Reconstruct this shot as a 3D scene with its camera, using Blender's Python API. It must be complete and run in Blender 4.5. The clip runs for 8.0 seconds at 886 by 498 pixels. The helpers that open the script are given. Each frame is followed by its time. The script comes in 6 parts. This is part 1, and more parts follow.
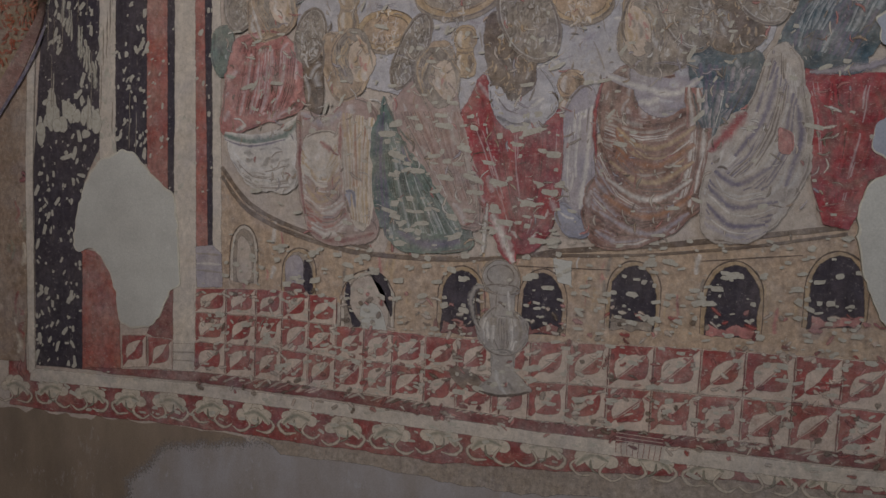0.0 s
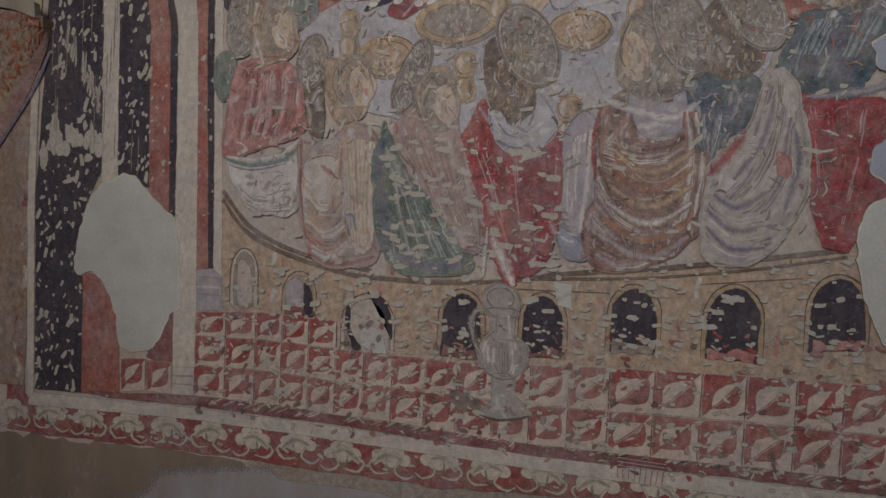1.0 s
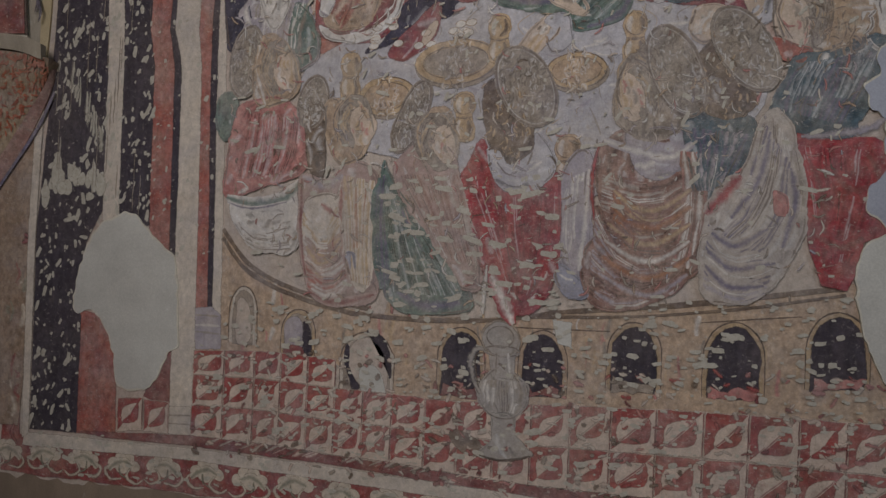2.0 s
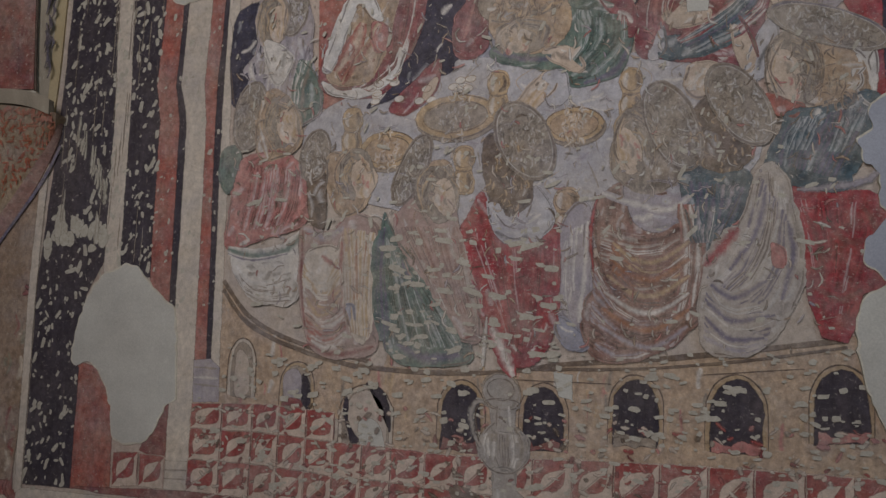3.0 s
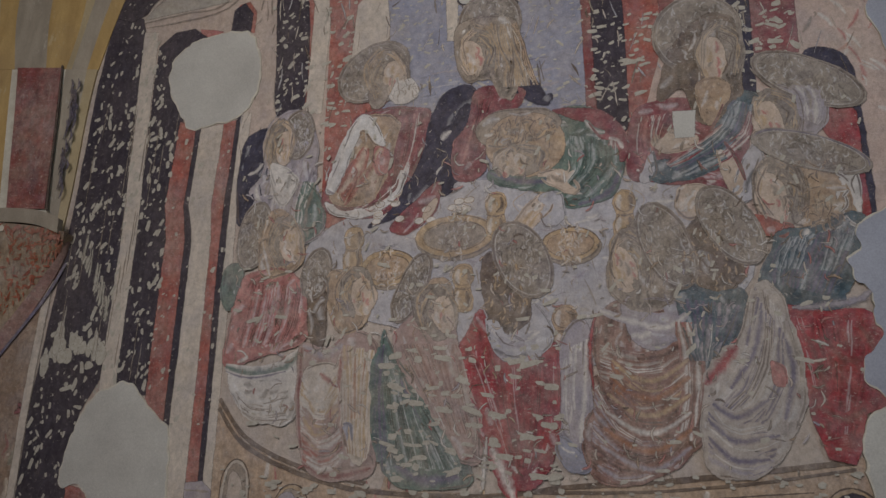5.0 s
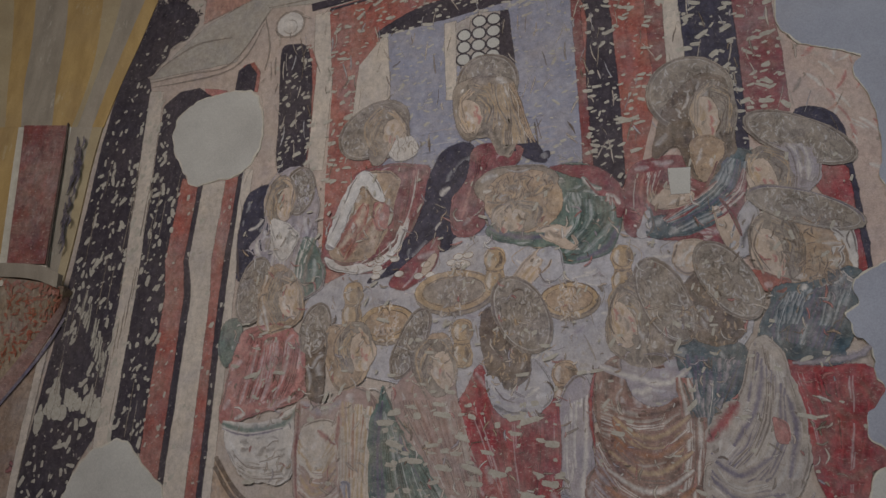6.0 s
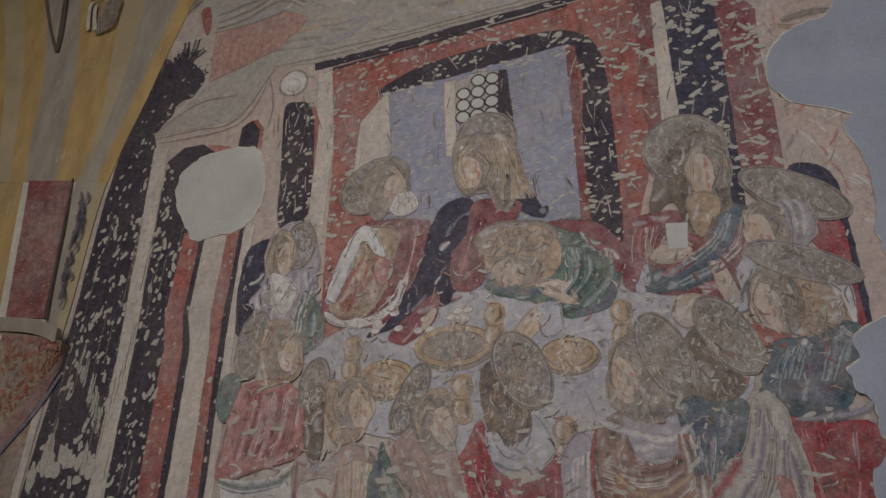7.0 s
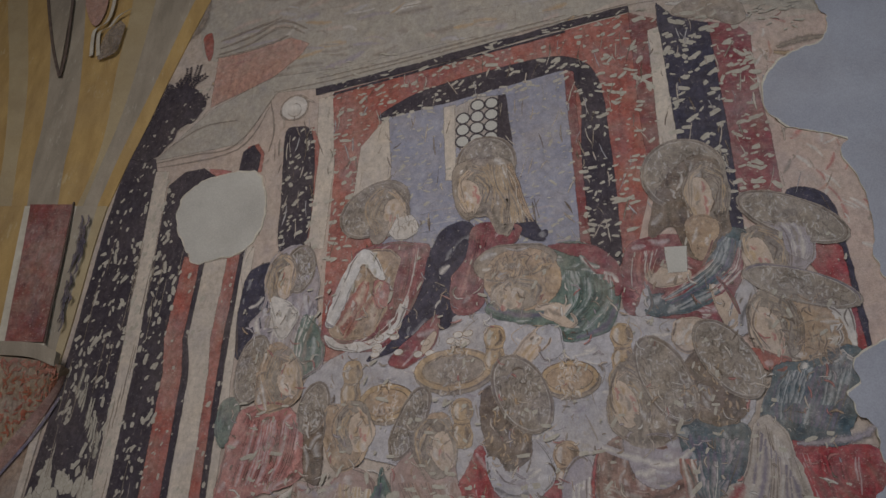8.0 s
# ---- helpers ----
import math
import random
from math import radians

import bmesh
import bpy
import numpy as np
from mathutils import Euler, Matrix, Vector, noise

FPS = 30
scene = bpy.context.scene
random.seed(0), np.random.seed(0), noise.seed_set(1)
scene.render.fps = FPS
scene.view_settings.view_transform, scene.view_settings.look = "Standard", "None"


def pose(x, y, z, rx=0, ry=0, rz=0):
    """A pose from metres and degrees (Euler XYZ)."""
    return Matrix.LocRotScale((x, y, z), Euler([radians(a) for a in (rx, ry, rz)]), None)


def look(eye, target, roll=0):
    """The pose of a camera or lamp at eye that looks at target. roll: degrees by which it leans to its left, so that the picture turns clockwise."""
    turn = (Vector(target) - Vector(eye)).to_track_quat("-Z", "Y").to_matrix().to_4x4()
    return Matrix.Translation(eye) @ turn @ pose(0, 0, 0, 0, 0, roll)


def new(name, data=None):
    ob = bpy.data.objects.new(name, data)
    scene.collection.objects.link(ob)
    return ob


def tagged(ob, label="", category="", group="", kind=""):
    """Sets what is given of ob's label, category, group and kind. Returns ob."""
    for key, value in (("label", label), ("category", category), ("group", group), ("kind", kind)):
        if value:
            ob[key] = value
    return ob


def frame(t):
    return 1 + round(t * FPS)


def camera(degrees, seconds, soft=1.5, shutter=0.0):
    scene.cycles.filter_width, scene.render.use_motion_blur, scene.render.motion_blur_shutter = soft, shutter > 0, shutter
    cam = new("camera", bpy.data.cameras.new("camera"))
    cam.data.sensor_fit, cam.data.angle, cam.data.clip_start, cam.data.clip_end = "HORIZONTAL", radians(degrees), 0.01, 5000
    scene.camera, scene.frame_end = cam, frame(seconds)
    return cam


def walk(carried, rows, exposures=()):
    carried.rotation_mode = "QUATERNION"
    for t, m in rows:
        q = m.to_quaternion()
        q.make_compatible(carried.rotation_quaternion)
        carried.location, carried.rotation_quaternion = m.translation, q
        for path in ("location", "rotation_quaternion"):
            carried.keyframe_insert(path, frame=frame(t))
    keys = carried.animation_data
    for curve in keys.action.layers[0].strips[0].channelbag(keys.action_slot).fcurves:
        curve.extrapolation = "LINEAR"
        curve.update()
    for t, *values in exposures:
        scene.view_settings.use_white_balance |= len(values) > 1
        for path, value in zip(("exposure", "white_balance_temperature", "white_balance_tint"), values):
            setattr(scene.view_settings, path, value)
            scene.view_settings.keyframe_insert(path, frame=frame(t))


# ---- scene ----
cam = camera(63.56, 8.0)
# seconds, x, y, z, pitch, yaw, roll of the tilting tripod head
ROWS = [
    (0.0, 0.0000, 0.0001, 1.9500, -4.95, 13.50, -2.53),
    (0.5, 0.0018, -0.0020, 1.9469, -4.13, 13.56, -2.55),
    (1.0, 0.0037, -0.0024, 1.9486, -3.06, 13.65, -2.52),
    (1.5, 0.0002, -0.0055, 1.9515, -1.75, 13.63, -2.52),
    (3.0, 0.0036, -0.0217, 1.9558, 4.00, 13.83, -2.52),
    (3.5, 0.0048, -0.0259, 1.9599, 6.22, 13.92, -2.57),
    (4.0, 0.0061, -0.0341, 1.9615, 8.67, 13.99, -2.59),
    (4.5, 0.0073, -0.0430, 1.9582, 11.00, 14.07, -2.62),
    (6.0, 0.0055, -0.0647, 1.9583, 17.61, 14.17, -2.64),
    (6.5, 0.0037, -0.0744, 1.9594, 19.69, 14.20, -2.64),
    (7.0, 0.0057, -0.0818, 1.9613, 21.82, 14.29, -2.70),
    (7.5, 0.0053, -0.0909, 1.9628, 23.31, 14.31, -2.71),
    (8.0, 0.0042, -0.0923, 1.9629, 23.62, 14.30, -2.68),
]
walk(cam, [(t, pose(x, y, z, 0, 0, yaw) @ pose(0, 0, 0, pitch) @ pose(0, 0, 0, 0, roll) @ pose(0, 0, 0, 90))
           for t, x, y, z, pitch, yaw, roll in ROWS])

# ---- light ----
world = bpy.data.worlds.new("sky")
scene.world = world
world.use_nodes = True
wn = world.node_tree.nodes
sky = wn.new("ShaderNodeTexSky")
sky.sky_type, sky.sun_disc = "NISHITA", False
sky.sun_elevation, sky.sun_rotation = radians(40), radians(120)
world.node_tree.links.new(sky.outputs[0], wn["Background"].inputs[0])
wn["Background"].inputs[1].default_value = 0.1
scene.view_settings.exposure = 0.04


def assumed_window_light(name, m, width, height, watts, colour, spread=math.pi):
    lamp = bpy.data.lights.new(name, "AREA")
    lamp.shape, lamp.size, lamp.size_y, lamp.energy, lamp.color = "RECTANGLE", width, height, watts, colour
    lamp.spread = spread
    ob = new(name, lamp)
    ob.matrix_world = m
    return ob


# Unseen window, assumed from the cooler, lighter upper right of the wall.
assumed_window_light("assumed_window_light", look((4.0, -0.9, 4.2), (0.6, 2.6, 4.2)), 1.3, 2.5, 34, (0.62, 0.81, 1.0))
# Added fill behind the camera; its narrow spread dims the mural's edges like vignetting.
assumed_window_light("assumed_window_light", look((-0.9, -2.9, 4.1), (-0.75, 3.0, 2.9)), 1.3, 2.5, 64, (1.0, 0.955, 0.965), radians(112))

# ---- materials ----
PLASTER = (0.47, 0.40, 0.345)


def nodes(name):
    m = bpy.data.materials.new(name)
    m.use_nodes = True
    t = m.node_tree
    return m, t, t.nodes["Principled BSDF"]


def noise_node(t, scale, detail=4.0, stretch=(1, 1, 1), rough=0.6):
    place = t.nodes.new("ShaderNodeNewGeometry")
    warp = t.nodes.new("ShaderNodeMapping")
    warp.inputs["Scale"].default_value = stretch
    n = t.nodes.new("ShaderNodeTexNoise")
    n.inputs["Scale"].default_value, n.inputs["Detail"].default_value, n.inputs["Roughness"].default_value = scale, detail, rough
    t.links.new(place.outputs["Position"], warp.inputs[0])
    t.links.new(warp.outputs[0], n.inputs["Vector"])
    return n.outputs[0]


def span(t, value, a, b, lo=0.0, hi=1.0):
    r = t.nodes.new("ShaderNodeMapRange")
    r.inputs[1].default_value, r.inputs[2].default_value, r.inputs[3].default_value, r.inputs[4].default_value = a, b, lo, hi
    t.links.new(value, r.inputs[0])
    return r.outputs[0]


def mixed(t, fac, a, b, mode="MIX"):
    n = t.nodes.new("ShaderNodeMix")
    n.data_type, n.blend_type = "RGBA", mode
    for slot, v in ((0, fac), (6, a), (7, b)):
        if isinstance(v, (int, float)):
            n.inputs[slot].default_value = v
        elif isinstance(v, tuple):
            n.inputs[slot].default_value = (*v, 1)
        else:
            t.links.new(v, n.inputs[slot])
    return n.outputs[2]


def bumped(t, shader, height, strength, distance):
    b = t.nodes.new("ShaderNodeBump")
    b.inputs["Strength"].default_value, b.inputs["Distance"].default_value = strength, distance
    t.links.new(height, b.inputs["Height"])
    t.links.new(b.outputs[0], shader.inputs["Normal"])


RECIPES, DRY = {}, {}


def pigment(name, colour, second=None, wear=0.35, ground=PLASTER, stretch=(1, 1, 1), contrast=0.5, size=1.0, tone=1.5, dry=False, wash=None, edge_only=False):
    """Matt fresco paint: two shades brushed together, rubbed through to the plaster in places. dry: a brush that skips."""
    m, t, s = nodes(name)
    if not dry and not wash and not edge_only:
        RECIPES[m] = (name, colour, second, wear, ground, stretch, contrast, size, tone)
    colour = tuple(min(0.8, c * tone + 0.012 * (tone > 1)) for c in colour)
    second = second and tuple(min(0.8, c * tone + 0.012 * (tone > 1)) for c in second)
    second = second or tuple(c * (1 - contrast) for c in colour)
    brush = noise_node(t, 16 * size, 5, stretch)
    c = mixed(t, span(t, brush, 0.35, 0.68), colour, second)
    if dry or wash:
        skip = noise_node(t, 55, 5, (1, 1, 0.7), 0.75)
        edge = t.nodes.new("ShaderNodeAttribute")
        edge.attribute_name = "soft"
        load = t.nodes.new("ShaderNodeMath")
        load.operation = "ADD"
        t.links.new(span(t, edge.outputs["Fac"], 0, 1, -0.45, 1.05), load.inputs[0])
        t.links.new(span(t, skip, 0.3, 0.7, -0.25, 0.55), load.inputs[1])
        cover = span(t, load.outputs[0], 0, 1, 0, 0.92)
    if wash:
        upper = tuple(min(0.8, v * wash[8] + 0.012 * (wash[8] > 1)) for v in wash[1])
        lower = wash[2] and tuple(min(0.8, v * wash[8] + 0.012 * (wash[8] > 1)) for v in wash[2])
        c = mixed(t, cover, c, mixed(t, span(t, brush, 0.35, 0.68), upper, lower or tuple(v * 0.6 for v in upper)))
    if edge_only:
        crumb = noise_node(t, 85, 5, (1, 1, 1), 0.7)
        rim = t.nodes.new("ShaderNodeAttribute")
        rim.attribute_name = "soft"
        load = t.nodes.new("ShaderNodeMath")
        load.operation = "ADD"
        t.links.new(span(t, rim.outputs["Fac"], 0, 1, -0.75, 1.65), load.inputs[0])
        t.links.new(span(t, crumb, 0.28, 0.72, -0.55, 0.55), load.inputs[1])
        cover = span(t, load.outputs[0], 0, 1)
    stain = noise_node(t, 2.3, 6)
    c = mixed(t, span(t, stain, 0.42, 0.75, 0, 0.28), c, (0.20, 0.16, 0.14))
    rub = noise_node(t, 38, 6, stretch, 0.7)
    area = noise_node(t, 5.5, 4)
    both = t.nodes.new("ShaderNodeMath")
    both.operation = "ADD"
    t.links.new(span(t, rub, 0.2, 0.8, 0, 0.6), both.inputs[0])
    t.links.new(span(t, area, 0.25, 0.75, 0, 0.4), both.inputs[1])
    cut = 0.78 - 0.38 * wear
    c = mixed(t, span(t, both.outputs[0], cut, cut + 0.16, 0, min(1, 0.35 + wear)), c, ground)
    if tone > 1:
        pale, bright = max(colour) > 0.16, min(colour) > 0.30
        c = mixed(t, span(t, noise_node(t, 6.7, 5), 0.48, 0.72, 0, 0.24 if pale else 0.03), c, (0.46, 0.34, 0.21))
        c = mixed(t, span(t, noise_node(t, 7.9, 5), 0.50, 0.74, 0, 0.24 if pale else 0.05), c, (0.30, 0.29, 0.36))
        veil = noise_node(t, 4.2, 9, (1, 1, 1), 0.72)
        c = mixed(t, span(t, veil, 0.42, 0.70, 0, 0.40 if pale else 0.05), c, (0.52, 0.465, 0.41))
        mottle = noise_node(t, 36, 8, (1, 1, 0.8), 0.72)
        c = mixed(t, 1.0, c, mixed(t, span(t, mottle, 0.32, 0.68), *(((0.78, 0.775, 0.77), (1.15, 1.145, 1.14)) if bright else ((0.62, 0.61, 0.61), (1.27, 1.26, 1.25)))), "MULTIPLY")
        scour = noise_node(t, 44, 5, (1.0, 1, 2.6), 0.75)
        c = mixed(t, span(t, scour, 0.56, 0.68, 0, 0.36 if pale else 0.08), c, (0.50, 0.45, 0.39))
        for scale, width, deep in ((9.0, 0.008, 0.15), (21.0, 0.010, 0.10)):
            vein = noise_node(t, scale, 3, (1, 1, 1), 0.55)
            gap = t.nodes.new("ShaderNodeMath")
            gap.operation, gap.inputs[1].default_value = "SUBTRACT", 0.5
            t.links.new(vein, gap.inputs[0])
            flat = t.nodes.new("ShaderNodeMath")
            flat.operation = "ABSOLUTE"
            t.links.new(gap.outputs[0], flat.inputs[0])
            c = mixed(t, span(t, flat.outputs[0], width * 0.4, width, deep, 0), c, (0.13, 0.10, 0.085))
        speck = noise_node(t, 75, 4, (1, 1, 1), 0.65)
        c = mixed(t, span(t, speck, 0.62, 0.70, 0, 0.65 if pale else 0.4), c, (0.56, 0.50, 0.43))
        pit = noise_node(t, 61, 4, (1, 1, 1), 0.7)
        c = mixed(t, span(t, pit, 0.62, 0.72, 0, 0.25 if bright else 0.5), c, (0.10, 0.075, 0.065))
    grain = noise_node(t, 170, 3)
    c = mixed(t, 0.5, c, mixed(t, span(t, grain, 0.3, 0.7), (0.62, 0.62, 0.62), (1, 1, 1)), "MULTIPLY")
    t.links.new(c, s.inputs["Base Color"])
    s.inputs["Roughness"].default_value = 0.82
    s.inputs["Specular IOR Level"].default_value = 0.25
    bumped(t, s, mixed(t, 0.5, rub, grain), 0.35, 0.004)
    if dry or edge_only:
        t.links.new(cover, s.inputs["Alpha"])
    return m


def shade(m, k=0.5):
    """A deeper mixture of a paint, for drawn folds."""
    return mixture(m, "deep", lambda c: c * k * 0.55 - 0.004)


def light(m, k=0.5):
    """A paler mixture of a paint with lime white."""
    return mixture(m, "pale", lambda c: c + (0.50 - c) * k)


def mixture(m, word, f):
    if (m, word) not in DRY:
        r = list(RECIPES[m])
        r[0] += " " + word
        r[1] = tuple(f(c) for c in r[1])
        r[2] = r[2] and tuple(f(c) for c in r[2])
        DRY[m, word] = pigment(*r)
    return DRY[m, word]


def washed(base, top):
    """A soft stroke of one paint into another that is still wet: it fades into the base at its edges."""
    own = RECIPES[base][0].removesuffix(" deep").removesuffix(" pale")
    word = RECIPES[top][0]
    if not word.startswith(own):
        top = M_LINE if word.endswith(" deep") else M_WHITE if word.endswith(" pale") else NEAR.get(word, top)
    if (base, top) not in DRY:
        r = RECIPES[base]
        DRY[base, top] = pigment(r[0] + " washed", *r[1:], wash=RECIPES[top])
    return DRY[base, top]


def crumbled(m):
    """The same paint where it thins out at the rim of a shape."""
    if (m, "rim") not in DRY:
        r = RECIPES[m]
        DRY[m, "rim"] = pigment(r[0] + " rim", *r[1:], edge_only=True)
    return DRY[m, "rim"]


def dry(m):
    """The same paint drawn with a nearly dry brush."""
    if m not in DRY:
        r = RECIPES[m]
        DRY[m] = pigment(r[0] + " dry brushed", *r[1:], dry=True)
    return DRY[m]


M_GROUND = pigment("rosy plaster ground", (0.40, 0.335, 0.28), (0.32, 0.265, 0.22), 0.5)
M_DADO = pigment("limewashed dado", (0.31, 0.235, 0.17), (0.22, 0.165, 0.12), 0.40, (0.40, 0.35, 0.31), (1, 1, 0.35), size=0.3, tone=1.0)
M_GREYWASH = pigment("grey blue limewash", (0.41, 0.42, 0.47), (0.35, 0.36, 0.41), 0.3, (0.45, 0.45, 0.48), size=0.25, tone=1.0)
M_FILL = pigment("pale fill plaster", (0.60, 0.58, 0.52), (0.52, 0.50, 0.45), 0.2, (0.64, 0.62, 0.57), size=0.3, tone=1.0)
M_RIM = pigment("cream plaster rim", (0.70, 0.66, 0.55), (0.55, 0.50, 0.40), 0.3, tone=1.0)
M_CHIP = pigment("pecked plaster", (0.54, 0.50, 0.42), (0.42, 0.38, 0.31), 0.4, (0.54, 0.50, 0.43), size=3, tone=1.0)
M_BLACK = pigment("black paint", (0.026, 0.020, 0.031), (0.050, 0.038, 0.052), 0.16, (0.34, 0.28, 0.22), (1.6, 1, 0.22), tone=1.1)
M_CREAM = pigment("cream stone paint", (0.46, 0.40, 0.33), (0.38, 0.33, 0.28), 0.3, (0.52, 0.46, 0.38), (1, 1, 0.35))
M_PINKCREAM = pigment("pinkish stone paint", (0.40, 0.32, 0.265), (0.32, 0.25, 0.21), 0.35, (0.50, 0.43, 0.36), (1, 1, 0.35))
M_RED = pigment("red ochre paint", (0.29, 0.078, 0.056), (0.19, 0.054, 0.044), 0.25, (0.42, 0.26, 0.20), (1.2, 1, 0.35))
M_DARKRED = pigment("dark red paint", (0.17, 0.040, 0.038), (0.12, 0.032, 0.032), 0.3, (0.36, 0.25, 0.20))
M_CRIMSON = pigment("crimson paint", (0.27, 0.028, 0.034), (0.155, 0.020, 0.030), 0.25, (0.42, 0.28, 0.24), (1.3, 1, 0.5))
M_WINE = pigment("wine red paint", (0.20, 0.042, 0.050), (0.13, 0.030, 0.040), 0.3, (0.36, 0.24, 0.21))
M_ROSE = pigment("faded rose paint", (0.36, 0.15, 0.13), (0.27, 0.10, 0.095), 0.5, (0.42, 0.33, 0.27))
M_BLUE = pigment("faded blue grey paint", (0.23, 0.235, 0.29), (0.18, 0.185, 0.235), 0.4, (0.40, 0.37, 0.35))
M_DEEPBLUE = pigment("blue black paint", (0.045, 0.042, 0.075), (0.030, 0.028, 0.048), 0.16, (0.30, 0.26, 0.25), tone=1.1)
M_GREEN = pigment("malachite green paint", (0.10, 0.15, 0.12), (0.050, 0.085, 0.080), 0.35, (0.33, 0.32, 0.25), (1.2, 1, 0.6))
M_TEAL = pigment("dark teal paint", (0.055, 0.095, 0.11), (0.032, 0.055, 0.075), 0.25, (0.30, 0.30, 0.28))
M_WHITE = pigment("lime white paint", (0.50, 0.47, 0.43), (0.40, 0.37, 0.34), 0.4, (0.44, 0.38, 0.32))
M_TABLE = pigment("grey white tablecloth paint", (0.36, 0.345, 0.355), (0.28, 0.27, 0.29), 0.45, (0.42, 0.37, 0.32))
M_LILAC = pigment("lilac grey paint", (0.30, 0.265, 0.275), (0.215, 0.195, 0.225), 0.45, (0.42, 0.36, 0.32), (1, 1, 0.5))
M_OCHRE = pigment("yellow ochre paint", (0.37, 0.26, 0.145), (0.30, 0.215, 0.13), 0.4, (0.46, 0.39, 0.28))
M_TAN = pigment("tan paint", (0.36, 0.26, 0.17), (0.26, 0.18, 0.12), 0.45, (0.43, 0.37, 0.29))
M_BROWN = pigment("umber paint", (0.13, 0.090, 0.060), (0.085, 0.060, 0.045), 0.35, (0.34, 0.28, 0.22))
M_GREYBROWN = pigment("grey umber paint", (0.26, 0.215, 0.17), (0.18, 0.145, 0.115), 0.45, (0.38, 0.33, 0.27))
M_HALO = pigment("brown halo paint", (0.235, 0.20, 0.165), (0.155, 0.13, 0.105), 0.5, (0.36, 0.30, 0.24))
M_MULBERRY = pigment("mulberry brown paint", (0.22, 0.125, 0.095), (0.15, 0.075, 0.062), 0.4, (0.38, 0.30, 0.25))
M_FLESH = pigment("pale flesh paint", (0.44, 0.35, 0.275), (0.34, 0.265, 0.205), 0.35, (0.44, 0.38, 0.31))
M_LINE = pigment("dark outline paint", (0.070, 0.050, 0.042), (0.12, 0.09, 0.07), 0.3, (0.30, 0.25, 0.20), size=2)
M_VAULT = pigment("yellow vault paint", (0.54, 0.37, 0.15), (0.40, 0.26, 0.10), 0.4, (0.56, 0.46, 0.28), (1.6, 1, 0.4), size=0.5, tone=1.0)
M_RIB = pigment("grey rib limewash", (0.43, 0.37, 0.285), (0.30, 0.26, 0.20), 0.45, (0.54, 0.50, 0.41), (1.6, 1, 0.4), size=0.5, tone=1.0)
M_VIOLET = pigment("grey violet paint", (0.115, 0.10, 0.15), (0.075, 0.065, 0.105), 0.35, (0.36, 0.32, 0.30))
M_BEIGE = pigment("beige robe paint", (0.345, 0.30, 0.26), (0.27, 0.235, 0.21), 0.45, (0.44, 0.38, 0.33))
M_ROSEGREY = pigment("greyed rose paint", (0.315, 0.225, 0.195), (0.24, 0.165, 0.15), 0.5, (0.44, 0.37, 0.31))
M_RUST = pigment("rust orange paint", (0.28, 0.125, 0.060), (0.21, 0.085, 0.045), 0.4, (0.44, 0.36, 0.27))
M_FLOOR = pigment("stone floor", (0.22, 0.20, 0.18), (0.16, 0.15, 0.14), 0.3, (0.3, 0.28, 0.25), tone=1.0)

# paints close enough in tone to be mixed as one
NEAR = {"dark outline paint": M_LINE, "umber paint": M_LINE, "cream stone paint": M_WHITE, "tan paint": M_OCHRE, "rosy plaster ground": M_WHITE, "grey umber paint": M_HALO,
        "blue black paint": M_VIOLET, "dark teal paint": M_VIOLET, "faded blue grey paint": M_LILAC, "wine red paint": M_DARKRED, "greyed rose paint": M_ROSE}

# ---- building blocks ----
WALL_Y = 3.0


def part(name, mesh, parent, label=""):
    ob = new(name, mesh)
    ob.parent = parent
    return tagged(ob, label)


def box_mesh(name, lo, hi, material, bevel=0.0):
    bm = bmesh.new()
    bmesh.ops.create_cube(bm, size=1.0)
    for v in bm.verts:
        v.co = [(a + b) / 2 + c * (b - a) for a, b, c in zip(lo, hi, v.co)]
    if bevel:
        bmesh.ops.bevel(bm, geom=bm.edges[:], offset=bevel, segments=2, affect="EDGES")
    me = bpy.data.meshes.new(name)
    bm.to_mesh(me)
    bm.free()
    me.materials.append(material)
    return me


def curve_through(pts, closed, steps=6):
    """A smooth line through a few corners (Catmull-Rom)."""
    p = [Vector(q) for q in pts]
    n, out = len(p), []
    for i in range(n if closed else n - 1):
        a = p[(i - 1) % n] if closed or i else p[0]
        b, c = p[i], p[(i + 1) % n]
        d = p[(i + 2) % n] if closed or i + 2 < n else p[-1]
        for k in range(steps):
            u = k / steps
            out.append(0.5 * (2 * b + (c - a) * u + (2 * a - 5 * b + 4 * c - d) * u * u + (3 * b - a - 3 * c + d) * u ** 3))
    if not closed:
        out.append(p[-1])
    return out


def inside(q, poly):
    hit = False
    for (x0, z0), (x1, z1) in zip(poly, poly[1:] + poly[:1]):
        if (z0 > q[1]) != (z1 > q[1]) and q[0] < x0 + (q[1] - z0) * (x1 - x0) / (z1 - z0):
            hit = not hit
    return hit


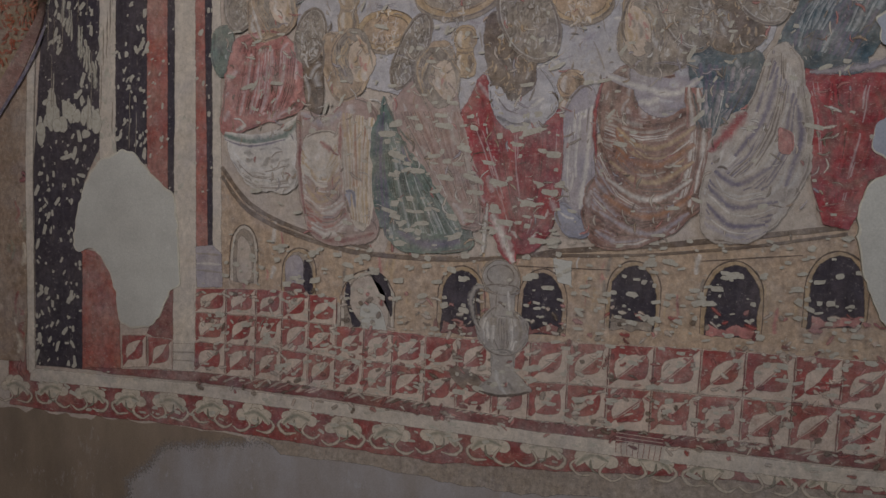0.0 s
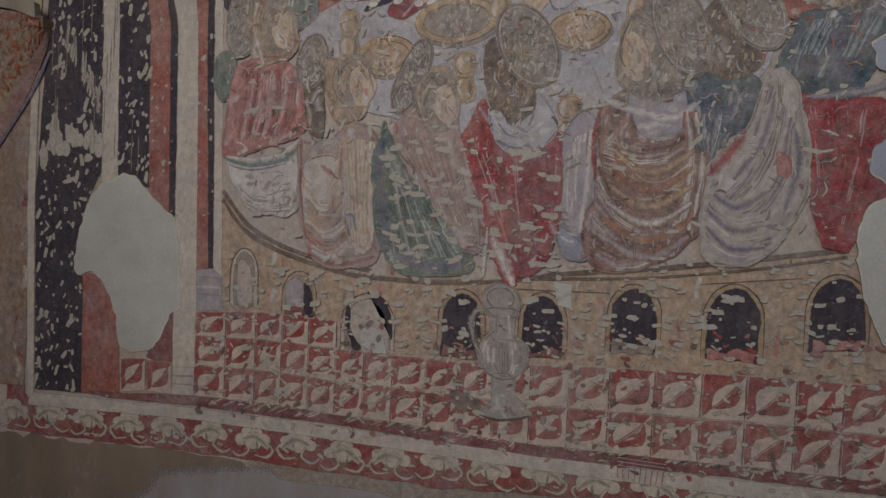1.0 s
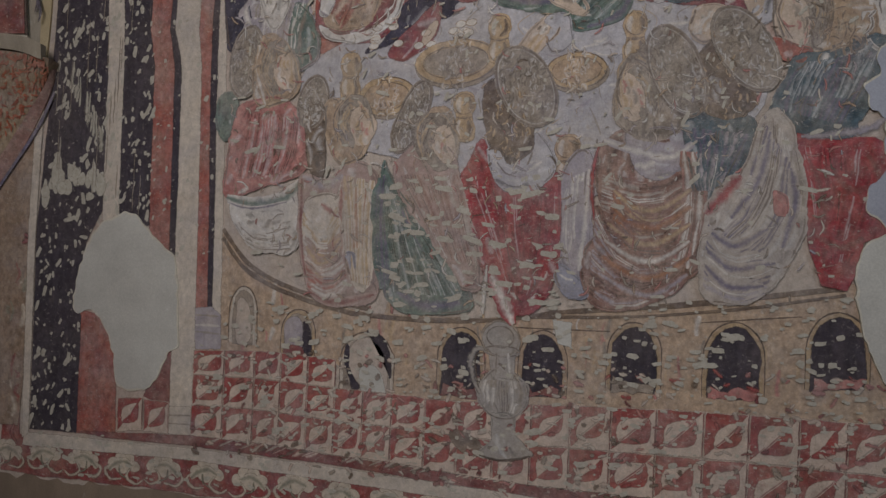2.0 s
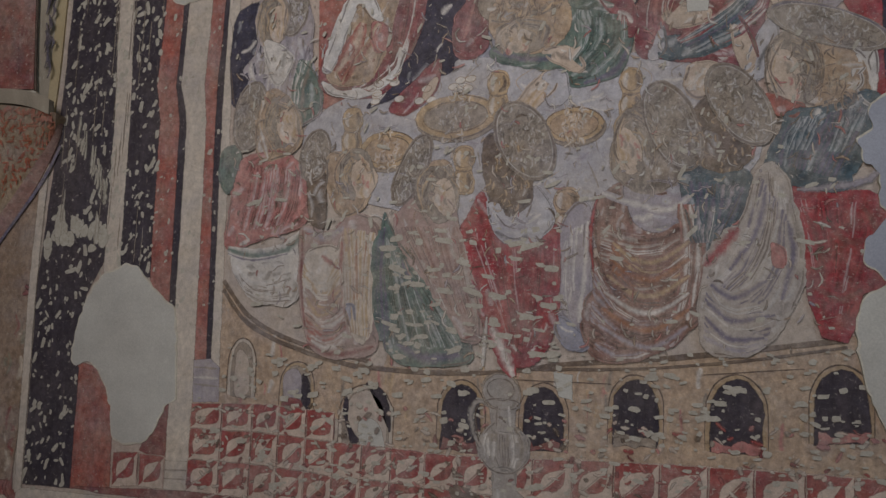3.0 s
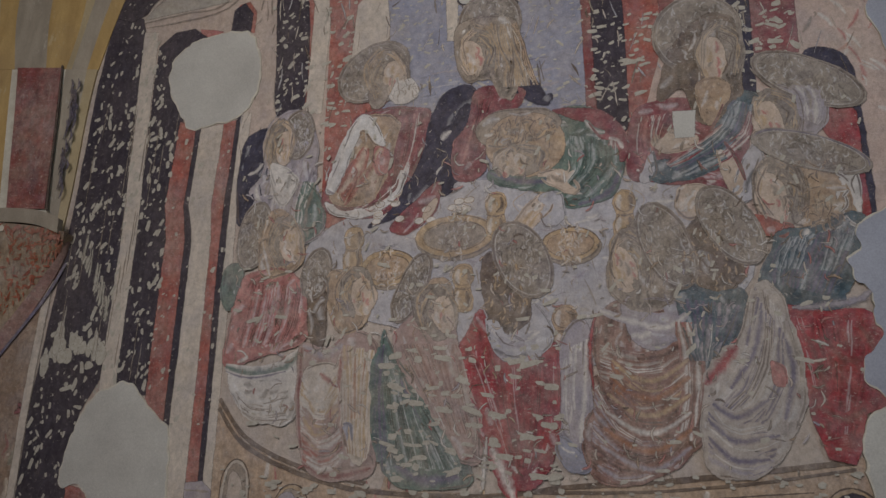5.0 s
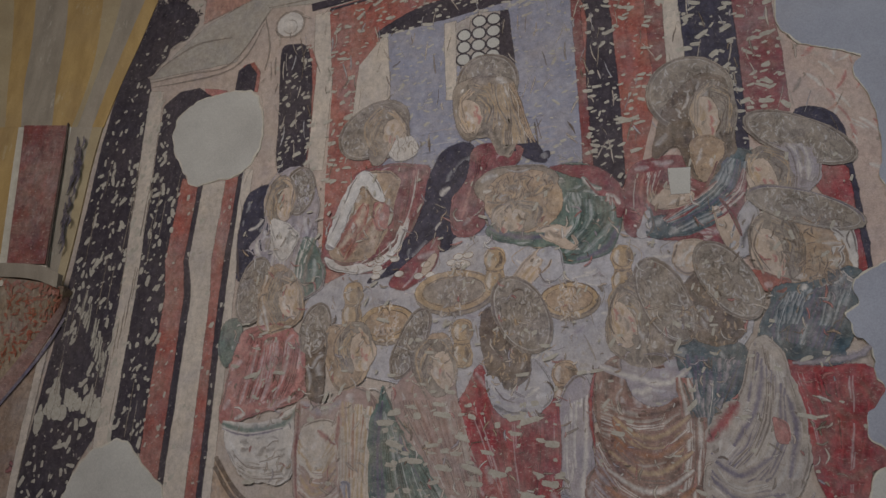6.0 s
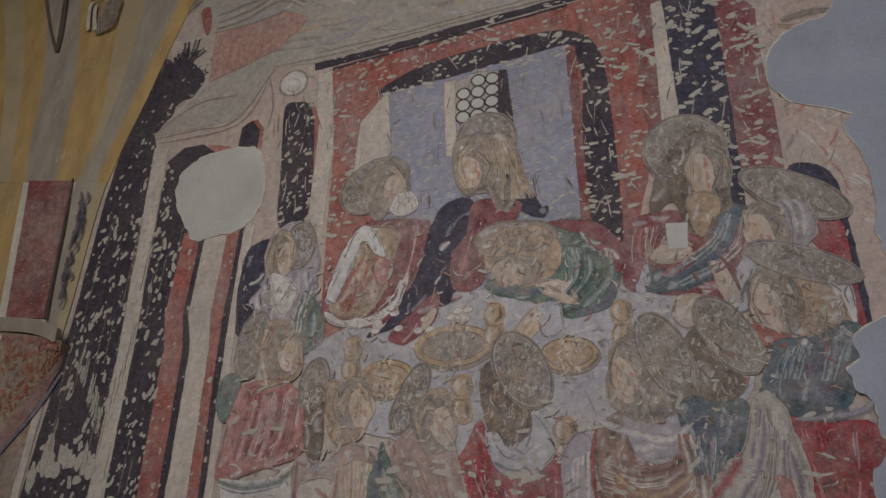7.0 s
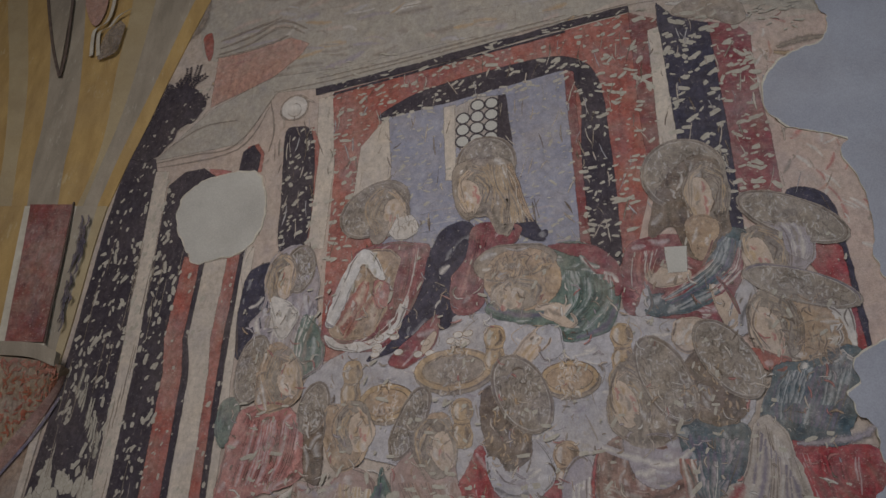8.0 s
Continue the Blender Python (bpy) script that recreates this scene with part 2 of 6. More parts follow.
class Paint:
    """One flat piece of painting on the wall, made of brushed shapes laid over one another."""
    count = strokes = 0

    def __init__(self, lift, drawn=False):
        self.drawn, self.held = drawn, False
        Paint.count = (Paint.count + 1) % 31
        self.lift, self.co, self.faces, self.slots, self.mats, self.soft, self.laid, self.shapes = lift + Paint.count * 5e-6, [], [], [], [], [], [], 0

    def face(self, pts, mat, over, step=1, soft=None):
        self.shapes += step
        self.soft += soft or [1.0] * len(pts)
        area = sum(a[0] * b[1] - b[0] * a[1] for a, b in zip(pts, pts[1:] + pts[:1]))
        if area < 0:
            pts = pts[::-1]
            if soft:
                self.soft[-len(pts):] = soft[::-1]
        if mat not in self.mats:
            self.mats.append(mat)
        base = len(self.co)
        y = WALL_Y - self.lift - over * 0.0005 - (0.0001 + self.strokes % 100 * 3.5e-6 if step == 0 else self.shapes % 28 * 3.5e-6)
        self.co += [(q[0], y, q[1]) for q in pts]
        self.faces.append(range(base, base + len(pts)))
        self.slots.append(self.mats.index(mat))

    def lay(self, pts, mat, over, rim=0.009):
        """Paint one closed shape whose rim crumbles away, and remember where it lies."""
        pts = [(q[0], q[1]) for q in pts]
        area = sum(a[0] * b[1] - b[0] * a[1] for a, b in zip(pts, pts[1:] + pts[:1])) / 2
        if area < 0:
            pts, area = pts[::-1], -area
        rim = min(rim, 0.11 * math.sqrt(area))
        if mat not in RECIPES or rim < 0.003 or area > 1.5 and rim < 0.05:
            self.face(pts, mat, over)
        else:
            n, inner, outer = len(pts), [], []
            for i, q in enumerate(pts):
                d = Vector(pts[(i + 1) % n]) - Vector(pts[i - 1])
                side = Vector((d.y, -d.x)).normalized() if d.length > 1e-9 else Vector((0, 0))
                inner.append(tuple(Vector(q) - side * rim * 0.35))
                outer.append(tuple(Vector(q) + side * rim))
            self.face(inner, mat, over)
            y, thin = self.co[-1][1], crumbled(mat)
            if thin not in self.mats:
                self.mats.append(thin)
            slot = self.mats.index(thin)
            for i in range(n):
                k, at = (i + 1) % n, len(self.co)
                self.co += [(q[0], y - 8e-7 * (1 + i % 3), q[1]) for q in (inner[i], outer[i], outer[k], inner[k])]
                self.soft += [1.0, 0.0, 0.0, 1.0]
                self.faces.append(range(at, at + 4))
                self.slots.append(slot)
        if mat in RECIPES:
            xs, zs = [q[0] for q in pts], [q[1] for q in pts]
            self.laid.append((over, min(xs), max(xs), min(zs), max(zs), pts, mat))

    def under(self, q):
        """The paint that lies topmost at a place."""
        x, z, top, found = q[0], q[1], -1.0, None
        for over, x0, x1, z0, z1, ring, mat in self.laid:
            if over >= top and x0 <= x <= x1 and z0 <= z <= z1 and inside((x, z), ring):
                top, found = over, mat
        return found

    def rough(self, pts, amount, scale=18.0):
        out = []
        for q in pts:
            v = noise.noise_vector((q[0] * scale, q[1] * scale, int(self.lift * 1000) * 0.9))
            out.append((q[0] + v[0] * amount, q[1] + v[1] * amount))
        return out

    def blob(self, pts, mat, over=0, ragged=0.006, steps=6):
        ring = self.rough(curve_through(pts, True, steps), ragged)
        self.lay(ring, mat, over, 0.012 if self.drawn else 0.008)
        if self.drawn:
            self.held = True
            n = len(ring)
            mid = Vector((sum(q[0] for q in ring) / n, sum(q[1] for q in ring) / n))
            area = abs(sum(p[0] * q[1] - q[0] * p[1] for p, q in zip(ring, ring[1:] + ring[:1]))) / 2
            broad = min(0.075, 0.22 * math.sqrt(area))
            # turned into shade on one flank
            if area > 0.04:
                flank = [Vector(q).lerp(mid, 0.14) for q in ring if (Vector(q) - mid).angle(Vector((math.cos(0.9), -math.sin(0.9))), 0) < 1.1]
                for cut in range(0, len(flank) - 6, 6):
                    self.stroke(flank[cut:cut + 9:2], min(0.045, broad * random.uniform(0.5, 0.9)), shade(mat, 1.2), over + 0.12, ragged=0.006, steps=3)
            self.model(pts, mat, over)
            # broken contour
            at = random.randrange(6)
            while at < n - 3:
                run = random.randrange(5, 13)
                arc = [Vector(q).lerp(mid, 0.02) for q in ring[at:min(n, at + run)]]
                if len(arc) > 3:
                    self.stroke(arc[::2] if len(arc) > 4 else arc, random.uniform(0.006, 0.013), shade(mat, 0.5) if random.random() < 0.7 else M_LINE, over + 0.5, ragged=0.004, steps=2)
                at += run + random.choice((0, 1, 2, 4, 7))
            self.held = False
        return self

    def model(self, pts, mat, over, density=420):
        """Soft strokes of deeper and paler paint that follow the long way of a shape."""
        ring = [tuple(q) for q in curve_through(pts, True, 3)]
        n = len(ring)
        mid = Vector((sum(q[0] for q in ring) / n, sum(q[1] for q in ring) / n))
        sxx = sum((q[0] - mid.x) ** 2 for q in ring)
        szz = sum((q[1] - mid.y) ** 2 for q in ring)
        sxz = sum((q[0] - mid.x) * (q[1] - mid.y) for q in ring)
        way = 0.5 * math.atan2(2 * sxz, sxx - szz)
        area = abs(sum(p[0] * q[1] - q[0] * p[1] for p, q in zip(ring, ring[1:] + ring[:1]))) / 2
        lo = [min(q[k] for q in ring) for k in (0, 1)]
        hi = [max(q[k] for q in ring) for k in (0, 1)]
        for i in range(int(area * density)):
            c = Vector((random.uniform(lo[0], hi[0]), random.uniform(lo[1], hi[1])))
            turn = way + random.gauss(0, 0.3)
            step = Vector((math.cos(turn), math.sin(turn))) * random.uniform(0.015, 0.06)
            bend = Vector((-step.y, step.x)) * random.uniform(-0.35, 0.35)
            if inside(c - step, ring) and inside(c + step, ring):
                tone = random.choice((light(mat, 0.45), light(mat, 0.45), shade(mat, 0.9), shade(mat, 0.9), M_GROUND))
                self.stroke([c - step, c + bend, c + step], random.uniform(0.010, 0.040), tone, over + 0.15, ragged=0.004, steps=3)

    def poly(self, pts, mat, over=0, ragged=0.004, step=0.05, rim=0.009):
        out = []
        for a, b in zip(pts, list(pts[1:]) + [pts[0]]):
            a, b = Vector(a), Vector(b)
            n = max(1, int((b - a).length / step))
            out += [a.lerp(b, k / n) for k in range(n)]
        self.lay(self.rough(out, ragged, 25), mat, over, rim)
        return self

    def ell(self, c, rx, rz, mat, turn=0.0, over=0, ragged=0.004, n=22):
        ca, sa = math.cos(radians(turn)), math.sin(radians(turn))
        ring = [(rx * math.cos(k * math.tau / n), rz * math.sin(k * math.tau / n)) for k in range(n)]
        self.lay(self.rough([(c[0] + u * ca - v * sa, c[1] + u * sa + v * ca) for u, v in ring], ragged), mat, over)
        return self

    def stroke(self, pts, wide, mat, over=1, taper=True, ragged=0.003, steps=6):
        line = [Vector(q) for q in self.rough(curve_through(pts, False, steps), ragged)]
        n = len(line)
        self.strokes += 1
        if taper:
            base = self.under(line[n // 2])
            if base is mat:
                base = None if len(self.laid) < 2 else base
            if base is None and self.held:
                return self
            mat = washed(base, mat) if base else dry(mat)
        wide *= 1.5 if taper else 1.0
        left, right = [], []
        for i, q in enumerate(line):
            d = (line[min(i + 1, n - 1)] - line[max(i - 1, 0)])
            d = Vector((-d.y, d.x)).normalized() if d.length > 1e-9 else Vector((0, 1))
            u = i / (n - 1)
            w = wide / 2 * (math.sin(math.pi * (0.08 + 0.84 * u)) ** 0.6 if taper else 1.0)
            w *= 1 + 0.35 * noise.noise((q.x * 40, q.y * 40, 5))
            left.append(q + d * w)
            right.append(q - d * w)
        level = over
        for i in range(n - 1):
            over = level + (i % 5) * 0.0014
            if taper:
                self.face([tuple(left[i]), tuple(line[i]), tuple(line[i + 1]), tuple(left[i + 1])], mat, over, 0, [0.0, 1.0, 1.0, 0.0])
                self.face([tuple(line[i]), tuple(right[i]), tuple(right[i + 1]), tuple(line[i + 1])], mat, over, 0, [1.0, 0.0, 0.0, 1.0])
            else:
                self.face([tuple(left[i]), tuple(right[i]), tuple(right[i + 1]), tuple(left[i + 1])], mat, over, 0)
        return self

    def folds(self, a, b, n, dark, pale, wide=0.02, over=1):
        """Drapery: many soft brushed lines from the line a over to the line b, in rounded ridges of light and deep tones."""
        a, b = [Vector(q) for q in a], [Vector(q) for q in b]
        spread = sum((p - q).length for p, q in zip(a, b)) / len(a)
        count, seed, parts = max(6, int(spread / 0.009)), random.uniform(0, 90), 4
        self.held = True
        for i in range(count):
            u = (i + 0.5 + random.uniform(-0.3, 0.3)) / count
            line = curve_through([p.lerp(q, u) for p, q in zip(a, b)], False, 4)
            m = len(line)
            for k in range(parts):
                v = (k + 0.5) / parts
                swell = 2.4 * noise.noise((u * n * 0.72, v * 1.1 + u * 0.8, seed)) + 0.5 * noise.noise((u * n * 1.9, v * 2, seed))
                lo, hi = max(0, int(m * (k - 0.35) / parts)), min(m, int(m * (k + 1.4) / parts) + 1)
                if abs(swell) > 0.12 and hi - lo > 2:
                    self.stroke(line[lo:hi:2], min(0.030, spread / count * random.uniform(1.8, 3.2)), pale if swell > 0 else dark, over + 0.02 * ((i * parts + k) % 9), ragged=0.004, steps=2)
                if swell < -0.6 and random.random() < 0.5:
                    self.stroke(line[lo:hi:2], random.uniform(0.005, 0.010), shade(dark, 0.8), over + 0.3, ragged=0.004, steps=2)
                if swell > 0.75 and random.random() < 0.35:
                    self.stroke(line[lo:hi:2], random.uniform(0.005, 0.011), light(pale, 0.35), over + 0.4, ragged=0.004, steps=2)
        self.held = False
        return self

    def ring(self, c, rx, rz, wide, mat, turn=0.0, over=2):
        """A drawn oval line that breaks off here and there."""
        ca, sa = math.cos(radians(turn)), math.sin(radians(turn))
        pts = [(rx * math.cos(k * math.tau / 20), rz * math.sin(k * math.tau / 20)) for k in range(21)]
        pts = [(c[0] + u * ca - v * sa, c[1] + u * sa + v * ca) for u, v in pts]
        for k in range(0, 20, 5):
            if random.random() < 0.9:
                self.stroke(pts[k:k + 6], wide * random.uniform(0.7, 1.2), mat, over, steps=3)
        return self

    def halo(self, c, rx, rz, mat, line, turn=0.0, over=0):
        self.ell(c, rx, rz, mat, turn, over)
        self.held = True
        self.ring(c, rx * 0.96, rz * 0.975, 0.013, line, turn, over + 1)
        self.ring(c, rx * 0.9, rz * 0.92, 0.004, light(mat, 0.5), turn, over + 1)
        self.scribble(c, rx * 0.85, rz * 0.85, 60, shade(mat, 0.9), over + 1, turn, 0.04)
        self.scribble(c, rx * 0.85, rz * 0.85, 60, light(mat, 0.25), over + 1, turn, 0.035)
        self.held = False
        return self

    def head(self, c, rx, rz, turn, over):
        """A plain pale oval half hidden under wavy brown strands."""
        c, up = Vector(c), Vector((-math.sin(radians(turn)), math.cos(radians(turn))))
        across = Vector((up.y, -up.x)) * (-1 if c.x < -0.7 else 1)
        self.held = True
        self.ell(c + across * rx * 0.25 + up * rz * 0.06, rx * 1.15, rz * 1.12, M_HALO, turn, over - 0.5, 0.014)
        self.ell(c - across * rx * 0.2 - up * rz * 0.12, rx * 0.72, rz * 0.74, M_FLESH, turn, over, 0.012)
        for k in range(12):
            at = c - across * rx * random.uniform(-0.3, 0.6) - up * rz * random.uniform(-0.3, 0.75)
            step = up * rz * random.uniform(0.10, 0.25)
            self.stroke([at - step, at + across * rx * 0.12, at + step], rx * random.uniform(0.15, 0.35), random.choice((M_TAN, light(M_FLESH, 0.5), M_TAN, M_GREYBROWN, M_ROSEGREY)), over + 0.2, steps=3)
        for side, count in ((1, 34), (-1, 8)):
            for k in range(count):
                out = random.uniform(0.45 if side > 0 else 0.85, 1.3)
                wave = random.uniform(0, 6)
                line = [c + across * (rx * 0.25 + side * rx * out * math.sin(f)) + up * (rz * 1.05 * out * math.cos(f)) + across * 0.008 * math.sin(wave + 4 * f)
                        for f in (random.uniform(0, 0.5), 0.8, 1.2, 1.6, random.uniform(1.9, 2.5))]
                self.stroke(line, random.uniform(0.005, 0.012), random.choice((M_BROWN, M_BROWN, M_GREYBROWN, M_TAN, M_OCHRE)), over + 0.3, steps=3)
        self.held = False
        return self

    def scribble(self, c, rx, rz, n, mat, over=1, turn=0.0, length=0.04):
        ca, sa = math.cos(radians(turn)), math.sin(radians(turn))
        for _ in range(n):
            r, k = math.sqrt(random.random()), random.uniform(0, math.tau)
            u, v = rx * r * math.cos(k), rz * r * math.sin(k)
            p = Vector((c[0] + u * ca - v * sa, c[1] + u * sa + v * ca))
            d = Vector((random.gauss(0, 0.5), random.gauss(0, 1))).normalized() * length * random.uniform(0.4, 1)
            side = Vector((-d.y, d.x)) * random.uniform(-0.3, 0.3)
            self.stroke([p - d / 2, p + side, p + d / 2], random.uniform(0.005, 0.012), mat, over, steps=3)
        return self

    def done(self, name, parent, label=""):
        me = bpy.data.meshes.new(name)
        me.from_pydata(self.co, [], self.faces)
        for m in self.mats:
            me.materials.append(m)
        me.polygons.foreach_set("material_index", self.slots)
        me.attributes.new("soft", "FLOAT", "POINT").data.foreach_set("value", self.soft)
        me.update()
        return part(name, me, parent, label)


# ---- the chapel: walls, floor, vault ----
tagged(new("wall_north", box_mesh("wall_north", (-4.6, 3.0, 0), (4.2, 3.5, 7.0), M_GROUND)),
       "ochre plaster wall with a faded mural", "wall", kind="structure")
tagged(new("floor", box_mesh("floor", (-4.6, -3.6, -0.2), (4.2, 3.0, 0), M_FLOOR)), "grey stone chapel floor", "floor", kind="structure")
tagged(new("wall_west", box_mesh("wall_west", (-4.9, -3.6, 0), (-4.602, 3.5, 7.0), M_DADO)), "limewashed plaster side wall", "wall", kind="structure")


def wall_with_window(name, horizontal, at, lo, hi, w0, w1, z0, z1):
    """An unseen wall in four pieces round one assumed window opening."""
    bm = bmesh.new()
    for a, b, c, d in ((lo, w0, 0, 7), (w1, hi, 0, 7), (w0, w1, 0, z0), (w0, w1, z1, 7)):
        r = bmesh.ops.create_cube(bm, size=1.0)
        for v in r["verts"]:
            s = (a + b) / 2 + v.co.x * (b - a)
            o = at + (v.co.y + 0.5) * 0.4 * (1 if at > 0 else -1)
            v.co = (s, o, (c + d) / 2 + v.co.z * (d - c)) if horizontal else (o, s, (c + d) / 2 + v.co.z * (d - c))
    bmesh.ops.recalc_face_normals(bm, faces=bm.faces[:])
    me = bpy.data.meshes.new(name)
    bm.to_mesh(me)
    bm.free()
    me.materials.append(M_DADO)
    return tagged(new(name, me), "limewashed plaster wall with a window opening", "wall", kind="structure")


# Both walls are out of view, placed to suit the two added lamps.
wall_with_window("wall_east", False, 4.2, -3.6, 3.5, -1.7, -0.1, 2.5, 5.3)
wall_with_window("wall_south", True, -3.2, -4.6, 4.2, -1.7, -0.1, 2.7, 5.5)
# Flat slab out of view, added to close the room against the sky.
tagged(new("ceiling", box_mesh("ceiling", (-4.6, -3.6, 7.0), (4.2, 3.5, 7.3), M_RIB)), "unseen plaster ceiling", "ceiling", kind="structure")

mural = tagged(new("mural"), "faded and pecked medieval supper fresco on plaster", "fresco")
mural.location = (0, 0, 0)

# ---- the mural: grounds ----
M_ROOF = pigment("grey green roof paint", (0.33, 0.30, 0.25), (0.25, 0.23, 0.20), 0.45, (0.47, 0.42, 0.36))
M_BRICK = pigment("faded brick paint", (0.36, 0.20, 0.15), (0.30, 0.165, 0.13), 0.45, (0.46, 0.36, 0.29))
M_RAGGED = pigment("pinkish bare plaster", (0.42, 0.32, 0.27), (0.36, 0.27, 0.23), 0.45, (0.48, 0.41, 0.36))
M_WOOD = pigment("tan bench paint", (0.37, 0.27, 0.185), (0.30, 0.215, 0.15), 0.5, (0.46, 0.39, 0.32))

M_LIME = pigment("grey limewash", (0.40, 0.37, 0.33), (0.33, 0.30, 0.26), 0.3, (0.45, 0.43, 0.40), (1, 1, 0.4), tone=1.0)
Paint(0.001).poly([(-4.621, 0.626), (-2.982, 0.713), (-2.372, 0.727), (-1.746, 0.739), (-1.450, 0.681), (-1.058, 0.701), (-0.737, 0.685), (-0.381, 0.666), (-0.002, 0.751), (0.426, 0.760), (1.329, 0.820), (1.454, -0.518), (-6.283, -2.678)], M_DADO, 0, 0.03, 0.04).done("dado", mural, "stained ochre limewash with bluish white patches")
M_DADOPALE = pigment("pale blue limewash", (0.40, 0.37, 0.37), (0.33, 0.285, 0.25), 0.4, (0.46, 0.44, 0.46), (1, 1, 0.4), size=0.5, tone=1.0)
Paint(0.0012).poly([(-2.051, 0.601), (-1.655, 0.676), (-1.058, 0.691), (-0.737, 0.677), (-0.381, 0.661), (-0.000, 0.731), (0.426, 0.755), (1.140, 0.802), (1.156, 0.624), (-2.368, 0.028), (-2.240, 0.402)], M_DADOPALE, 0, 0.03, 0.06, 0.10).done("limewash", mural, "pale bluish limewash over the dado")
Paint(0.001).poly([(-2.517, 3.998), (-2.012, 4.069), (-1.832, 4.406), (-1.468, 4.388), (-1.221, 2.806)] + [(-1.798, 2.654), (-1.777, 1.539), (-1.909, 1.422), (-1.917, 1.010), (-2.841, 0.936), (-2.810, 2.718)], M_PINKCREAM).done("painted_facade", mural, "pinkish painted house front")
p = Paint(0.001).poly([(0.164, 4.684), (0.761, 4.513), (1.452, 4.542), (1.084, 2.630), (0.484, 2.775), (0.065, 2.986)], M_RAGGED)
for k in range(90):
    c = Vector((0.752, 4.443)).lerp(Vector((1.085, 3.304)), random.random()) + Vector((random.uniform(-0.15, 0.15), random.uniform(-0.15, 0.15)))
    step = Vector((random.uniform(-0.04, 0.04), random.uniform(0.01, 0.05)))
    p.stroke([c - step, c + Vector((0.008, 0)), c + step], random.uniform(0.008, 0.03), random.choice((M_CREAM, M_GREYBROWN, M_ROSE, M_GROUND, M_BRICK)), 0, steps=3)
p.done("bare_plaster", mural, "pinkish worn plaster beside the portal")
p = Paint(0.001).poly([(-2.743, 6.021), (1.173, 5.165), (1.101, 4.530), (0.200, 4.795), (-0.163, 4.660), (-0.785, 4.552), (-1.436, 4.415), (-1.821, 4.425), (-1.716, 4.694), (-2.271, 4.689), (-2.359, 4.744)], M_ROOF)
for k in range(150):
    c = Vector((-2.234, 4.900)).lerp(Vector((0.981, 4.771)), random.random()) + Vector((0, random.uniform(-0.5, 0.35)))
    step = Vector((random.uniform(0.03, 0.12), random.uniform(-0.02, 0.04)))
    p.stroke([c - step, c + Vector((0, random.uniform(-0.02, 0.02))), c + step], random.uniform(0.012, 0.06), random.choice((M_TABLE, M_WHITE, M_OCHRE, M_GREYBROWN, M_BLUE, M_PINKCREAM)), 0, steps=3)
for k in range(34):
    c = Vector((-2.147, 4.843)).lerp(Vector((0.924, 4.744)), random.random()) + Vector((0, random.uniform(-0.3, 0.3)))
    p.stroke([c, c + Vector((0.08, 0.006)), c + Vector((random.uniform(0.12, 0.3), 0.01))] if k % 2 else [c, c + Vector((0.004, 0.04)), c + Vector((0.0, 0.09))], 0.006, M_GREYBROWN, 0, steps=3)
p.done("painted_roof", mural, "grey green painted roof")
Paint(0.0022).poly([(-2.515, 4.021), (-2.299, 4.252), (-2.198, 4.343), (-1.856, 4.517), (-1.449, 4.527), (-0.660, 4.635), (-0.563, 4.566), (-1.436, 4.407), (-1.811, 4.408), (-1.993, 4.082), (-2.293, 4.045)], M_ROOF).done("painted_gable", mural)
p = Paint(0.003).poly([(-2.245, 4.711), (-1.980, 4.750), (-1.784, 4.797), (-1.656, 4.736), (-1.716, 4.645), (-1.850, 4.524), (-2.230, 4.355)], M_BRICK)
for a, b in ((100, 70), (120, 88)):
    p.stroke([(-2.254, 4.678), (-2.013, 4.721), (-1.789, 4.755)] if a == 100 else [(-2.254, 4.636), (-2.041, 4.666), (-1.825, 4.702)], 0.008, M_ROSE)
p.done("painted_tower", mural, "faded brick red painted tower")
for line in ([(-2.250, 4.737), (-2.061, 4.787), (-1.853, 4.893), (-1.695, 4.818)], [(-2.250, 4.780), (-2.034, 4.852), (-1.859, 4.938), (-1.681, 4.850)], [(-2.254, 4.842), (-2.043, 4.906), (-1.863, 4.965)], [(-2.261, 4.713), (-2.017, 4.747), (-1.798, 4.816)]):
    Paint(0.004).stroke(line, 0.020, M_GREYBROWN, 0).done("painted_moulding", mural, "grey brown painted moulding")
for line in ([(-1.833, 4.410), (-1.441, 4.455), (-0.786, 4.568), (-0.163, 4.675), (0.167, 4.730)], [(-1.581, 4.473), (-1.111, 4.536), (-0.627, 4.623), (-0.162, 4.706)], [(-2.510, 3.998), (-2.255, 4.033), (-2.013, 4.077), (-1.823, 4.393)], [(-2.495, 3.966), (-2.006, 4.039), (-1.846, 4.310)], [(-1.845, 4.349), (-1.794, 4.151), (-1.807, 4.005)], [(-2.451, 4.098), (-2.255, 4.216), (-2.041, 4.239)]):
    Paint(0.004).stroke(line, 0.012, M_GREYBROWN, 0).done("painted_moulding", mural, "grey brown painted moulding")
Paint(0.0048).stroke([(-1.569, 4.377), (-1.105, 4.457), (-0.626, 4.545), (-0.164, 4.637), (0.171, 4.698)], 0.045, M_BLACK, 1, False).done("painted_cornice", mural, "black painted cornice line")
Paint(0.0048).stroke([(-1.463, 4.349), (-1.102, 4.418), (-0.625, 4.506), (-0.165, 4.595)], 0.014, M_BLACK, 1, False).done("painted_cornice", mural, "black painted cornice line")
p = Paint(0.004)
p.ring((-1.689, 4.284), 0.085, 0.085, 0.012, M_GREYBROWN, 0, 0)
p.ell((-1.689, 4.284), 0.075, 0.075, M_WHITE, 0, 0)
p.ring((-1.686, 4.268), 0.04, 0.045, 0.010, M_GREYBROWN, 20, 1)
p.done("painted_rosette", mural, "pale painted scroll rosette")

